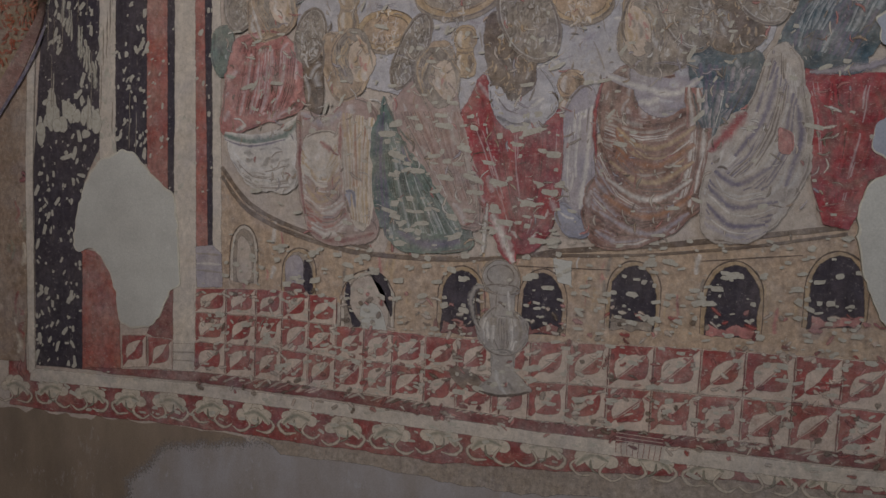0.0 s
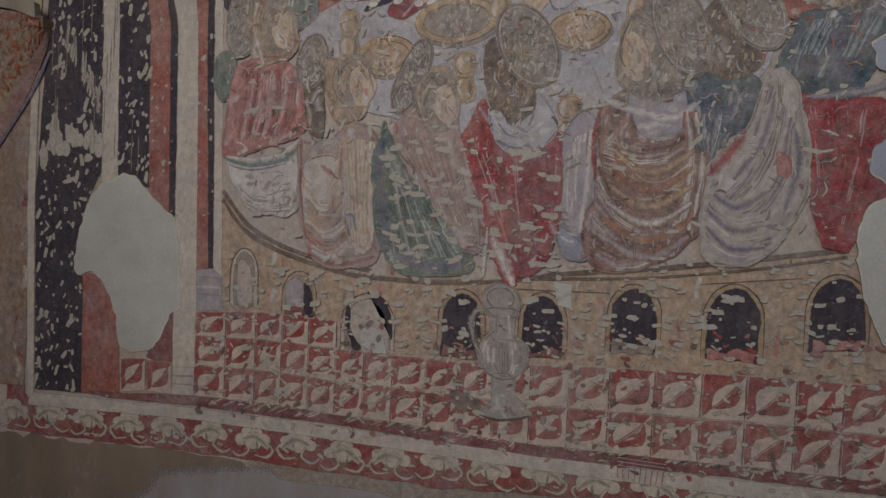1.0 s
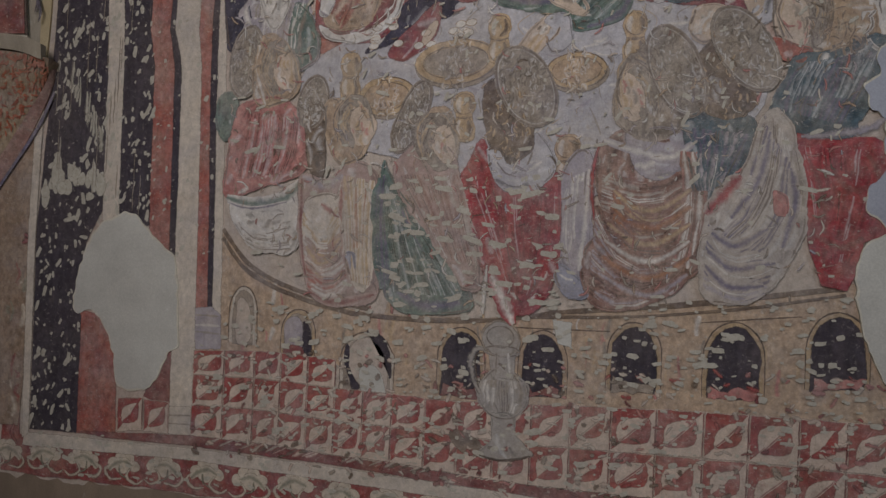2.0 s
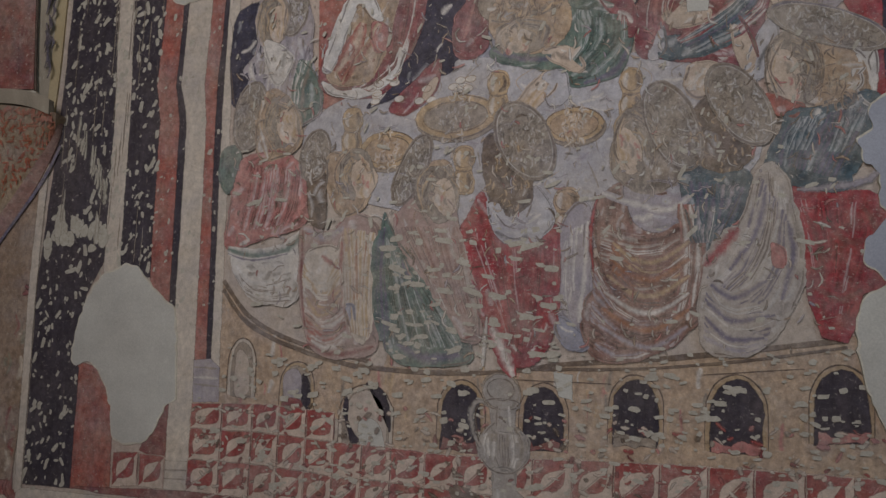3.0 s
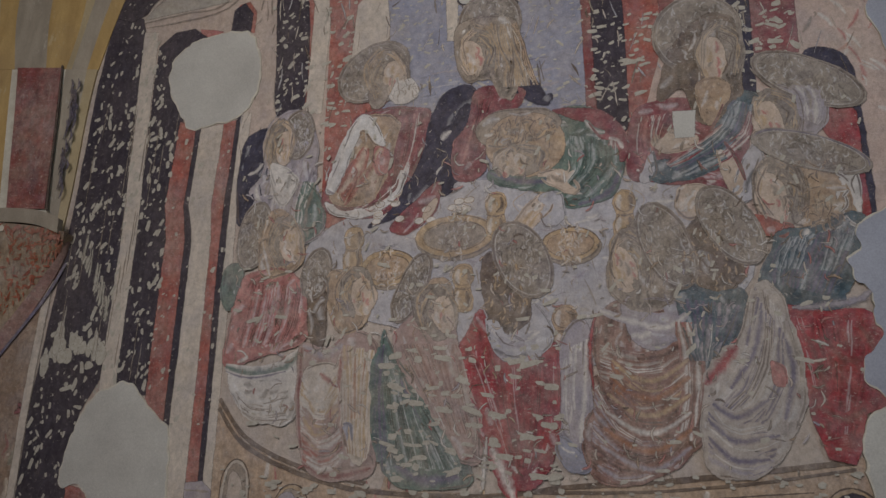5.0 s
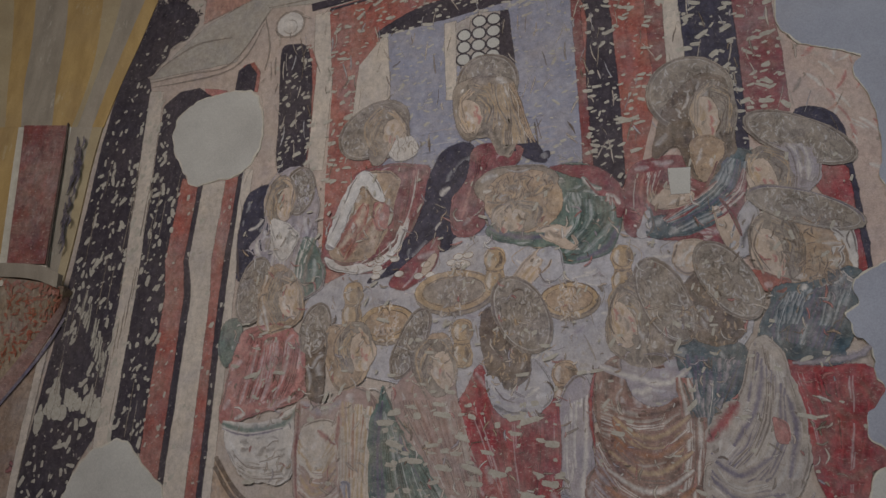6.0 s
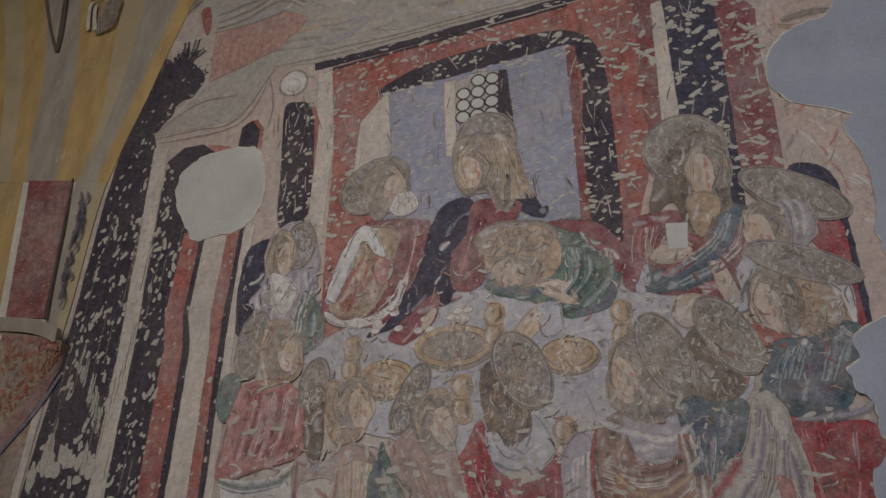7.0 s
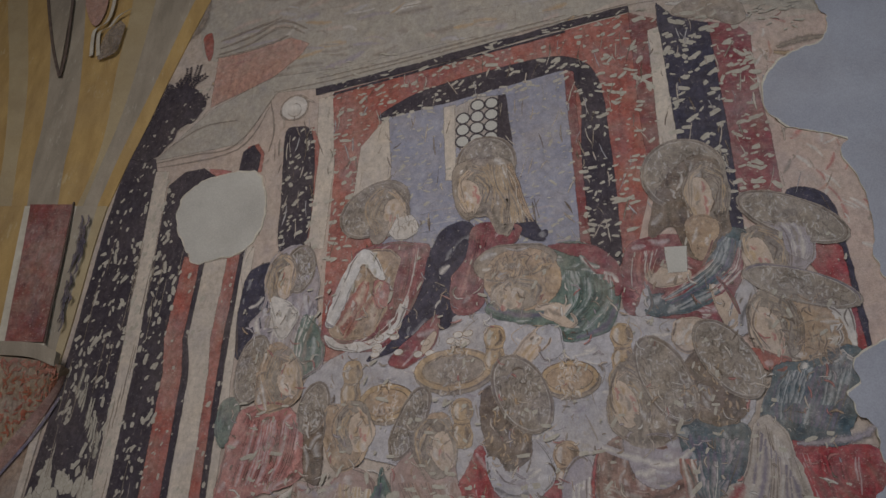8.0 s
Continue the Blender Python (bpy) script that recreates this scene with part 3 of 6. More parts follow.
# ---- the mural: tree beside the house ----
p = Paint(0.0045)
p.blob([(-2.697, 4.061), (-2.664, 4.205), (-2.595, 4.317), (-2.539, 4.494), (-2.410, 4.519), (-2.276, 4.421), (-2.290, 4.303), (-2.403, 4.217), (-2.501, 4.073), (-2.575, 4.023)], M_BLACK, 0, 0.02)
for k in range(64):
    base = Vector((-2.662, 4.119)).lerp(Vector((-2.348, 4.499)), random.random()) + Vector((random.gauss(-0.04, 0.045), random.gauss(0.03, 0.06)))
    a = random.uniform(0.6, 2.7)
    way = Vector((math.cos(a), math.sin(a)))
    for i in range(7):
        q = base + way * (0.017 * i)
        for s in (-1, 1):
            p.ell(q + Vector((-way.y, way.x)) * s * 0.012, 0.013, 0.0045, M_BLACK, math.degrees(a) + s * 50, 1, 0.002, 7)
p.stroke([(-2.400, 5.199), (-2.405, 5.016), (-2.456, 4.934), (-2.539, 4.858)], 0.07, M_GREYBROWN, 0)
p.blob([(-2.377, 4.878), (-2.328, 4.906), (-2.296, 4.778), (-2.312, 4.703)], M_RED, 1)
p.done("painted_tree", mural, "black painted tree with small leaves")

# ---- the mural: striped pilasters ----
p = Paint(0.004)
p.poly([(-2.709, 4.016), (-2.668, 4.066), (-2.524, 4.025), (-2.489, 3.921), (-2.454, 2.948)] + [(-2.450, 2.766), (-2.448, 2.077), (-2.538, 1.904), (-2.586, 1.596), (-2.550, 1.542), (-2.550, 0.967), (-2.820, 0.959), (-2.828, 1.948), (-2.777, 2.691)] + [(-2.762, 3.050), (-2.747, 3.616)], M_BLACK)
p.done("painted_band", mural, "black painted band with pecked marks")
p = Paint(0.004).poly([(-2.394, 3.840), (-2.303, 3.919), (-2.191, 3.931), (-2.085, 3.857), (-2.088, 3.761), (-2.197, 3.579), (-2.183, 3.345), (-2.221, 2.942)] + [(-2.192, 2.761), (-2.184, 1.999), (-2.362, 1.993), (-2.366, 2.764)] + [(-2.373, 2.946)], M_BLACK)
p.done("painted_band", mural, "black painted band with pecked marks")
p = Paint(0.004).poly([(-2.200, 3.395), (-2.100, 3.367), (-2.114, 2.940)] + [(-2.083, 2.759), (-2.066, 1.856), (-2.184, 1.972), (-2.192, 2.761)] + [(-2.221, 2.942)], M_RED)
p.done("painted_band", mural, "red ochre painted band")
Paint(0.004).poly([(-2.100, 3.367), (-2.065, 3.355), (-2.085, 2.939)] + [(-2.045, 2.759), (-2.032, 1.831), (-2.069, 1.856), (-2.083, 2.759)] + [(-2.114, 2.940)], M_BLACK).done("painted_band", mural)
Paint(0.0045).poly([(-2.071, 3.352), (-1.948, 3.365), (-1.964, 2.936)] + [(-1.942, 2.757), (-1.909, 1.066), (-2.031, 1.054), (-2.042, 2.759)] + [(-2.085, 2.939)], M_CREAM).done("painted_pilaster", mural, "cream painted pilaster")
Paint(0.0045).poly([(-2.497, 3.940), (-2.414, 3.933), (-2.373, 2.946)] + [(-2.366, 2.764), (-2.362, 2.020), (-2.448, 2.017), (-2.450, 2.766)] + [(-2.457, 2.948)], M_CREAM).done("painted_pilaster", mural, "cream painted pilaster")
Paint(0.004).poly([(-1.949, 3.371), (-1.873, 3.386), (-1.888, 2.934)] + [(-1.889, 2.756), (-1.846, 1.628), (-1.918, 1.618), (-1.942, 2.757)] + [(-1.964, 2.936)], M_RED).done("painted_band", mural, "red ochre painted band")
Paint(0.004).poly([(-1.873, 3.386), (-1.847, 3.424), (-1.851, 2.933)] + [(-1.852, 2.755), (-1.825, 1.616), (-1.852, 1.614), (-1.889, 2.756)] + [(-1.888, 2.934)], M_BLACK).done("painted_band", mural)
Paint(0.0045).poly([(-1.849, 3.437), (-1.795, 3.421), (-1.813, 2.932)] + [(-1.812, 2.755), (-1.785, 1.538), (-1.823, 1.509), (-1.852, 2.755)] + [(-1.854, 2.933)], M_CREAM).done("painted_pilaster", mural, "cream painted pilaster")
p = Paint(0.006)
p.poly([(-1.918, 1.618), (-1.834, 1.628), (-1.786, 1.591), (-1.778, 1.437), (-1.909, 1.427)], M_LILAC)
for y in (0, 1, 2):
    p.stroke([[(-1.914, 1.588), (-1.792, 1.586)], [(-1.914, 1.540), (-1.785, 1.543)], [(-1.913, 1.508), (-1.785, 1.506)]][y], 0.014, M_WHITE if y % 2 else M_GREYBROWN, 1)
p.done("painted_base", mural, "grey blue painted column base")
p = Paint(0.006).poly([(-2.039, 1.142), (-1.904, 1.149), (-1.896, 1.012), (-2.056, 1.018)], M_CREAM)
p.stroke([(-2.048, 1.102), (-1.904, 1.111)], 0.012, M_GREYBROWN, 1).stroke([(-2.050, 1.063), (-1.903, 1.067)], 0.010, M_GREYBROWN, 1)
p.done("painted_base", mural, "cream painted column base")
Paint(0.004).poly([(-2.550, 1.570), (-2.376, 1.539), (-2.336, 1.249), (-2.328, 0.981), (-2.550, 0.967)], M_RED).done("painted_panel", mural, "red painted panel beside a plaster repair")
Paint(0.004).poly([(-2.107, 1.379), (-2.030, 1.407), (-2.020, 1.133), (-2.104, 1.158), (-2.176, 1.179)], M_DARKRED).done("painted_panel", mural)
# narrow bands of the far side of the house
Paint(0.004).poly([(-1.967, 3.893), (-1.961, 4.020), (-1.905, 4.059), (-1.853, 3.991), (-1.856, 3.883)], M_BLACK).done("painted_window", mural, "small dark arched window")
Paint(0.0035).poly([(-1.956, 3.910), (-1.938, 4.047), (-1.878, 4.063), (-1.833, 4.000), (-1.835, 3.878)], M_RED).done("painted_jamb", mural)
Paint(0.004).blob([(-1.719, 4.106), (-1.650, 4.151), (-1.564, 4.112), (-1.521, 3.871), (-1.508, 3.468), (-1.571, 3.376), (-1.659, 3.413), (-1.688, 3.746)], M_BLACK, 0, 0.006).done("painted_window", mural, "tall dark arched window with pecked marks")
Paint(0.0035).poly([(-1.640, 4.127), (-1.554, 4.140), (-1.505, 4.011), (-1.503, 3.731), (-1.502, 3.467), (-1.548, 3.438)], M_RED).done("painted_jamb", mural)
Paint(0.003).poly([(-2.155, 3.928), (-2.017, 3.901), (-1.965, 3.804), (-2.106, 3.816)], M_ROSE).done("painted_jamb", mural)
Paint(0.003).poly([(-1.543, 4.328), (-1.456, 4.340), (-1.409, 3.861), (-1.413, 3.398), (-1.494, 3.403), (-1.507, 3.869)], M_CREAM).done("painted_pilaster", mural, "cream painted pilaster")

# ---- the mural: portal with the blue window ----
p = Paint(0.003).poly([(-1.465, 4.364), (-0.625, 4.514), (0.169, 4.668), (0.186, 4.037), (0.210, 3.623), (0.097, 3.198), (-0.052, 3.096), (-0.594, 3.119), (-1.076, 3.257), (-1.207, 2.806), (-1.361, 2.809), (-1.386, 3.273), (-1.402, 3.860)], M_RED)
p.done("painted_portal", mural, "red painted portal frame with pecked marks")
p = Paint(0.0045).blob([(-1.174, 4.172), (-0.964, 4.295), (-0.622, 4.381), (-0.288, 4.436), (-0.111, 4.404), (-0.007, 4.267), (0.033, 3.922), (0.055, 3.427), (0.049, 3.228), (-0.091, 3.236), (-0.105, 3.743), (-0.138, 4.277), (-0.618, 4.201), (-0.956, 4.151), (-1.113, 4.129)], M_BLACK, 0, 0.004, 5)
p.done("painted_arch", mural, "black painted arch with pecked marks")
Paint(0.0055).poly([(-0.177, 4.347), (-0.131, 4.326), (-0.105, 3.743), (-0.078, 3.306), (-0.119, 3.308), (-0.142, 3.746)], M_DARKRED).done("painted_jamb", mural)
Paint(0.0055).poly([(-1.260, 3.980), (-1.122, 4.166), (-1.077, 3.730), (-1.150, 3.445), (-1.284, 3.453)], M_CREAM).done("painted_jamb", mural, "cream painted door jamb")
p = Paint(0.005).poly([(-1.121, 4.151), (-0.772, 4.212), (-0.177, 4.340), (-0.142, 3.746), (-0.116, 3.265), (-0.108, 2.939), (-1.164, 2.943), (-1.169, 3.323), (-1.061, 3.439)], M_BLUE)
for k in range(70):
    c = Vector((-1.029, 3.406)).lerp(Vector((-0.196, 3.356)), random.random()).lerp(Vector((-0.648, 4.169)), random.random() * 0.95)
    p.stroke([c, c + Vector((0.03, 0.004)), c + Vector((random.uniform(0.05, 0.12), 0.012))], random.uniform(0.004, 0.02), random.choice((M_BLUE, M_TABLE, M_LILAC, M_DEEPBLUE)), 1)
p.done("painted_window", mural, "faded blue painted window")
Paint(0.0065).poly([(-0.814, 4.181), (-0.752, 4.188), (-0.736, 3.734), (-0.783, 3.738)], M_CREAM).done("painted_mullion", mural)
Paint(0.0065).poly([(-0.752, 4.174), (-0.634, 4.225), (-0.492, 4.222), (-0.454, 3.906), (-0.493, 3.778), (-0.737, 3.934)], M_BEIGE).poly([(-0.520, 4.222), (-0.485, 4.225), (-0.445, 3.906), (-0.490, 3.850), (-0.525, 3.95)], M_BLACK, 1).done("painted_leading", mural, "dark painted window leading")
for i in range(3):
    for j in range(4):
        a = Vector((-0.706, 4.098)).lerp(Vector((-0.556, 4.109)), i / 2) + Vector((0, 0.070 * (1 - j)))
        if (i, j) != (0, 0):
            Paint(0.0078).ell(a, 0.038, 0.036, M_BLACK, 0, 0, 0.003, 14).ell(a, 0.030, 0.028, M_FILL, 0, 1, 0.003, 14).done("painted_roundel", mural, "pale painted glass roundel")
Paint(0.0045).poly([(0.169, 4.668), (0.303, 4.601), (0.296, 3.800), (0.213, 3.653), (0.186, 4.037)], M_DARKRED).done("painted_band", mural, "dark red painted band")
Paint(0.0055).poly([(0.258, 4.533), (0.310, 4.548), (0.345, 3.890), (0.339, 3.764), (0.270, 3.740)], M_CREAM).done("painted_pilaster", mural, "cream painted pilaster")
Paint(0.005).poly([(0.311, 4.714), (0.388, 4.610), (0.553, 4.539), (0.573, 4.058), (0.586, 3.591), (0.590, 3.335), (0.453, 3.344), (0.339, 3.827), (0.311, 4.562)], M_DEEPBLUE).done("painted_band", mural, "blue black painted band with pecked marks")
Paint(0.005).poly([(0.554, 4.546), (0.680, 4.512), (0.741, 4.438), (0.735, 4.306), (0.743, 4.037), (0.763, 3.846), (0.767, 3.548), (0.583, 3.562), (0.573, 4.058)], M_WINE).done("painted_band", mural, "crimson painted band with pecked marks")
Paint(0.006).blob([(0.385, 4.648), (0.510, 4.725), (0.698, 4.670), (0.734, 4.554), (0.670, 4.513), (0.552, 4.583), (0.443, 4.593)], M_GREYBROWN).done("painted_capital", mural)
p = Paint(0.005).blob([(0.784, 3.540), (0.880, 3.555), (0.961, 3.487), (0.986, 3.284), (0.998, 3.052), (1.002, 2.835), (0.929, 2.767), (0.906, 3.007), (0.822, 3.321)], M_DEEPBLUE)
p.poly([(0.833, 3.430), (0.915, 3.315), (0.968, 3.259), (0.973, 3.004), (0.990, 2.766), (0.908, 2.767), (0.909, 3.056), (0.811, 3.241)], M_CRIMSON, 1)
p.done("painted_chair", mural, "crimson painted chair back with a dark edge")
# bench wall with its dark niches
p = Paint(0.003).poly([(-1.794, 1.987), (-1.651, 1.810), (-1.394, 1.707), (-1.066, 1.646), (-0.555, 1.655), (-0.198, 1.707), (0.246, 1.765), (0.659, 1.834), (0.967, 1.899), (1.033, 1.365), (0.490, 1.344), (-0.330, 1.312), (-0.946, 1.292), (-1.220, 1.423), (-1.924, 1.415), (-1.828, 1.615)], M_WOOD)
for k in range(60):
    c = Vector((-1.703, 1.517)).lerp(Vector((0.960, 1.533)), random.random()) + Vector((0, random.uniform(-0.12, 0.14)))
    p.stroke([c, c + Vector((random.uniform(-0.01, 0.01), 0.03)), c + Vector((random.uniform(-0.02, 0.02), random.uniform(0.05, 0.14)))], random.uniform(0.006, 0.03), random.choice((M_OCHRE, M_ROSE, M_TAN, M_CREAM, M_GREYBROWN)), 1)
p.done("painted_bench", mural, "tan painted bench front with round niches")


def niche(a, b, top, bottom, jamb, label, inner=None):
    """A round-headed painted niche between the lower corners a and b."""
    p = Paint(0.005)
    (x0, z0), (x1, z1) = a, b
    h = top[1] - max(z0, z1)

    def outline(grow):
        pts = [(x0 - grow, z0), (x0 - grow, z0 + h * 0.55)]
        for k in range(1, 8):
            u = math.pi * (1 - k / 8)
            pts.append(((x0 + x1) / 2 + (x1 - x0 + 2 * grow) / 2 * math.cos(u), z0 + h * 0.55 + (h * 0.45 + grow) * math.sin(u)))
        return pts + [(x1 + grow, z1 + h * 0.55), (x1 + grow, z1)]
    p.poly(outline(0.016), dry(jamb), 0, 0.012)
    p.poly(outline(0.0), M_BLACK if bottom else M_GREYBROWN, 1, 0.008)
    if bottom:
        low = [(x0 + 0.006, z0), (x0 + 0.008, z0 + h * 0.16), (x0 * 0.6 + x1 * 0.4, z0 + h * 0.10), (x1 - 0.008, z1 + h * 0.14), (x1 - 0.006, z1)]
        p.poly(low, bottom, 2, 0.02, 0.02)
    p.stroke(outline(0.02), 0.007, M_LINE, 2, True, steps=2)
    for q, m in inner or ():
        p.blob(q, m, 3, 0.006)
    p.done("painted_niche", mural, label)


niche(*[(-1.719, 1.468), (-1.615, 1.471)], (-1.672, 1.720), None, M_CREAM, "pale painted niche", [([(-1.694, 1.663), (-1.642, 1.653), (-1.627, 1.523), (-1.644, 1.479), (-1.696, 1.481)], M_GROUND)])
niche(*[(-1.453, 1.409), (-1.324, 1.404)], (-1.392, 1.627), None, M_OCHRE, "pale painted niche", [([(-1.452, 1.582), (-1.391, 1.612), (-1.361, 1.541), (-1.371, 1.476), (-1.438, 1.471)], M_LILAC), ([(-1.363, 1.588), (-1.328, 1.544), (-1.324, 1.414), (-1.358, 1.438)], M_BLACK), ([(-1.449, 1.470), (-1.373, 1.476), (-1.357, 1.399), (-1.441, 1.379)], M_DARKRED)])
niche(*[(-1.160, 1.285), (-0.947, 1.317)], (-1.063, 1.578), None, M_CREAM, "painted niche with a pale worn patch", [([(-1.155, 1.454), (-1.088, 1.530), (-0.995, 1.522), (-0.962, 1.418), (-0.962, 1.291), (-1.025, 1.259), (-1.081, 1.331), (-1.130, 1.353)], M_GROUND), ([(-1.058, 1.573), (-0.993, 1.552), (-0.948, 1.470), (-0.944, 1.369), (-0.974, 1.468), (-1.024, 1.530)], M_BLACK), ([(-1.161, 1.453), (-1.146, 1.506), (-1.132, 1.391), (-1.081, 1.326), (-1.118, 1.315)], M_BLACK), ([(-1.083, 1.395), (-0.998, 1.402), (-0.961, 1.265), (-1.045, 1.242)], M_FILL)])
niche(*[(-0.714, 1.326), (-0.543, 1.317)], (-0.646, 1.597), M_DARKRED, M_OCHRE, "dark painted niche")
niche(*[(-0.363, 1.346), (-0.197, 1.356)], (-0.299, 1.617), M_DARKRED, M_TAN, "dark painted niche")
niche(*[(-0.001, 1.407), (0.175, 1.404)], (0.066, 1.666), M_GREYBROWN, M_OCHRE, "dark painted niche")
niche(*[(0.371, 1.408), (0.561, 1.408)], (0.439, 1.691), M_ROSE, M_OCHRE, "dark painted niche")
niche(*[(0.744, 1.470), (0.929, 1.486)], (0.811, 1.769), M_ROSE, M_OCHRE, "large dark painted niche")
Paint(0.008).poly([(-0.243, 1.673), (-0.168, 1.668), (-0.167, 1.567), (-0.219, 1.575)], M_FILL).done("plaster_chip", mural)
p = Paint(0.0075)
for line in ([(-1.788, 1.956), (-1.651, 1.805), (-1.394, 1.700), (-1.066, 1.641), (-0.554, 1.650), (-0.199, 1.709), (0.246, 1.765), (0.659, 1.834), (0.854, 1.867)], [(-1.788, 1.997), (-1.637, 1.832), (-1.381, 1.726), (-1.053, 1.669)]):
    p.stroke(line, 0.020, M_BROWN, 0, False)
p.stroke([(-0.338, 1.681), (0.030, 1.705), (0.459, 1.760), (0.856, 1.841)], 0.012, M_BROWN, 0, False)
p.stroke([(-0.431, 1.631), (-0.011, 1.642)], 0.006, M_LINE, 0).stroke([(0.337, 1.702), (0.706, 1.749)], 0.006, M_LINE, 0)
p.done("painted_edge", mural, "dark brown painted platform edge")

# ---- the mural: chequered floor ----
ROW_LINES = [[(-1.924, 1.420), (-1.528, 1.445), (-1.220, 1.436), (-0.951, 1.419)], [(-1.922, 1.306), (-1.525, 1.319), (-1.216, 1.306), (-0.947, 1.305), (-0.662, 1.298), (-0.330, 1.317), (0.165, 1.343), (0.489, 1.355), (0.857, 1.360), (1.090, 1.366)],
             [(-1.920, 1.164), (-1.521, 1.175), (-1.211, 1.158), (-0.941, 1.159), (-0.656, 1.151), (-0.321, 1.146), (0.177, 1.160), (0.503, 1.168), (0.873, 1.170), (1.107, 1.171)],
             [(-1.917, 1.018), (-1.517, 1.020), (-1.206, 1.006), (-0.935, 1.005), (-0.648, 0.987), (-0.312, 0.977), (0.189, 0.983), (0.516, 0.989), (0.888, 0.992), (1.123, 0.992)]]
COLUMNS = [q[0] for q in [(-1.917, 1.024), (-1.752, 1.028), (-1.598, 1.030), (-1.465, 1.031), (-1.332, 1.029), (-1.198, 1.023), (-1.064, 1.017), (-0.930, 1.011), (-0.777, 0.997), (-0.633, 0.989), (-0.476, 0.977), (-0.317, 0.976), (-0.156, 0.976), (0.008, 0.977), (0.185, 0.980), (0.366, 0.989), (0.533, 0.991), (0.715, 0.992), (0.883, 0.996), (1.055, 0.996)]]


def height_on(line, x):
    for (x0, z0), (x1, z1) in zip(line, line[1:]):
        if x <= x1 or (x1, z1) == tuple(line[-1]):
            return z0 + (z1 - z0) * (x - x0) / (x1 - x0)


def painted_tile(x0, x1, up, low, wear):
    """One chequer field: red with a pale leaf, its lower corner left pale."""
    def at(u, v):
        x = x0 + (x1 - x0) * u
        a, b = height_on(low, x), height_on(up, x)
        return (x, a + (b - a) * v)
    p = Paint(0.0075)
    red = random.choice((M_TILE, M_TILE2, M_TILE2, M_TILE) if wear else (M_TILE, M_TILE, M_TILE2))
    g = 0.02
    p.poly([at(g, g), at(1 - g, g), at(1 - g, 1 - g), at(g, 1 - g)], M_TILEPALE, 0, 0.004, 0.03)
    def j():
        return random.uniform(-0.04, 0.04)
    p.poly([at(0.04, 0.06), at(0.04, 0.96), at(0.95, 0.96)], red, 1, 0.005, 0.03)
    lo, hi, bulge = (0.22 + j(), 0.22 + j()), (0.80 + j(), 0.78 + j()), random.uniform(0.20, 0.30)
    mid = ((lo[0] + hi[0]) / 2, (lo[1] + hi[1]) / 2)
    p.blob([at(*lo), at(mid[0] - bulge, mid[1] + bulge * 0.6), at(*hi), at(mid[0] + 0.03, mid[1] - 0.03)], M_TILEPALE, 2, 0.004, 4)
    p.blob([at(*lo), at(mid[0] + 0.02, mid[1] - 0.02), at(*hi), at(mid[0] + bulge, mid[1] - bulge * 0.8)], red, 3, 0.004, 4)
    if random.random() < 0.4:
        p.stroke([at(*lo), at(*mid), at(*hi)], 0.008, random.choice((M_GREYBROWN, M_DARKRED)), 4, steps=3)
    p.stroke([at(0.98, 0.03), at(0.985, 0.5), at(0.98, 0.97)], 0.006, M_DARKRED, 4, steps=3)
    p.done("painted_tile", mural)


M_TILE = pigment("worn red tile paint", (0.25, 0.044, 0.038), (0.17, 0.036, 0.034), 0.35, (0.44, 0.33, 0.27))
M_TILE2 = pigment("faded red tile paint", (0.26, 0.068, 0.056), (0.19, 0.050, 0.044), 0.5, (0.44, 0.34, 0.28))
M_TILEPALE = pigment("pale tile paint", (0.46, 0.37, 0.30), (0.40, 0.31, 0.25), 0.4, (0.40, 0.24, 0.19))
for r in range(3):
    for i, (x0, x1) in enumerate(zip(COLUMNS, COLUMNS[1:])):
        if r > 0 or i < 5:
            painted_tile(x0, x1, ROW_LINES[r], ROW_LINES[r + 1], i > 7)
for i, box in enumerate(([(-2.316, 1.161), (-2.176, 1.174), (-2.168, 1.017), (-2.328, 0.995)], [(-2.170, 1.166), (-2.033, 1.165), (-2.037, 1.011), (-2.162, 1.012)])):
    painted_tile(box[0][0], box[1][0], [box[0], box[1]], [box[3], box[2]], False)
p = Paint(0.0065).poly([(-2.550, 0.972), (-1.917, 1.016), (-1.206, 1.001), (-0.312, 0.972), (0.517, 0.984), (1.124, 0.988), (1.128, 0.944), (0.520, 0.943), (-0.309, 0.927), (-1.205, 0.964), (-1.917, 0.971), (-2.340, 0.960)], M_DARKRED)
for k in range(90):
    u = random.random()
    c = Vector((-1.917, 0.999)).lerp(Vector((1.047, 0.979)), u)
    p.stroke([c + Vector((-0.03, -0.015)), c, c + Vector((0.04, 0.02))], random.uniform(0.006, 0.02), random.choice((M_CHIP, M_BROWN, M_TILEPALE)), 1)
p.done("painted_threshold", mural, "dark red painted line below the chequered floor")

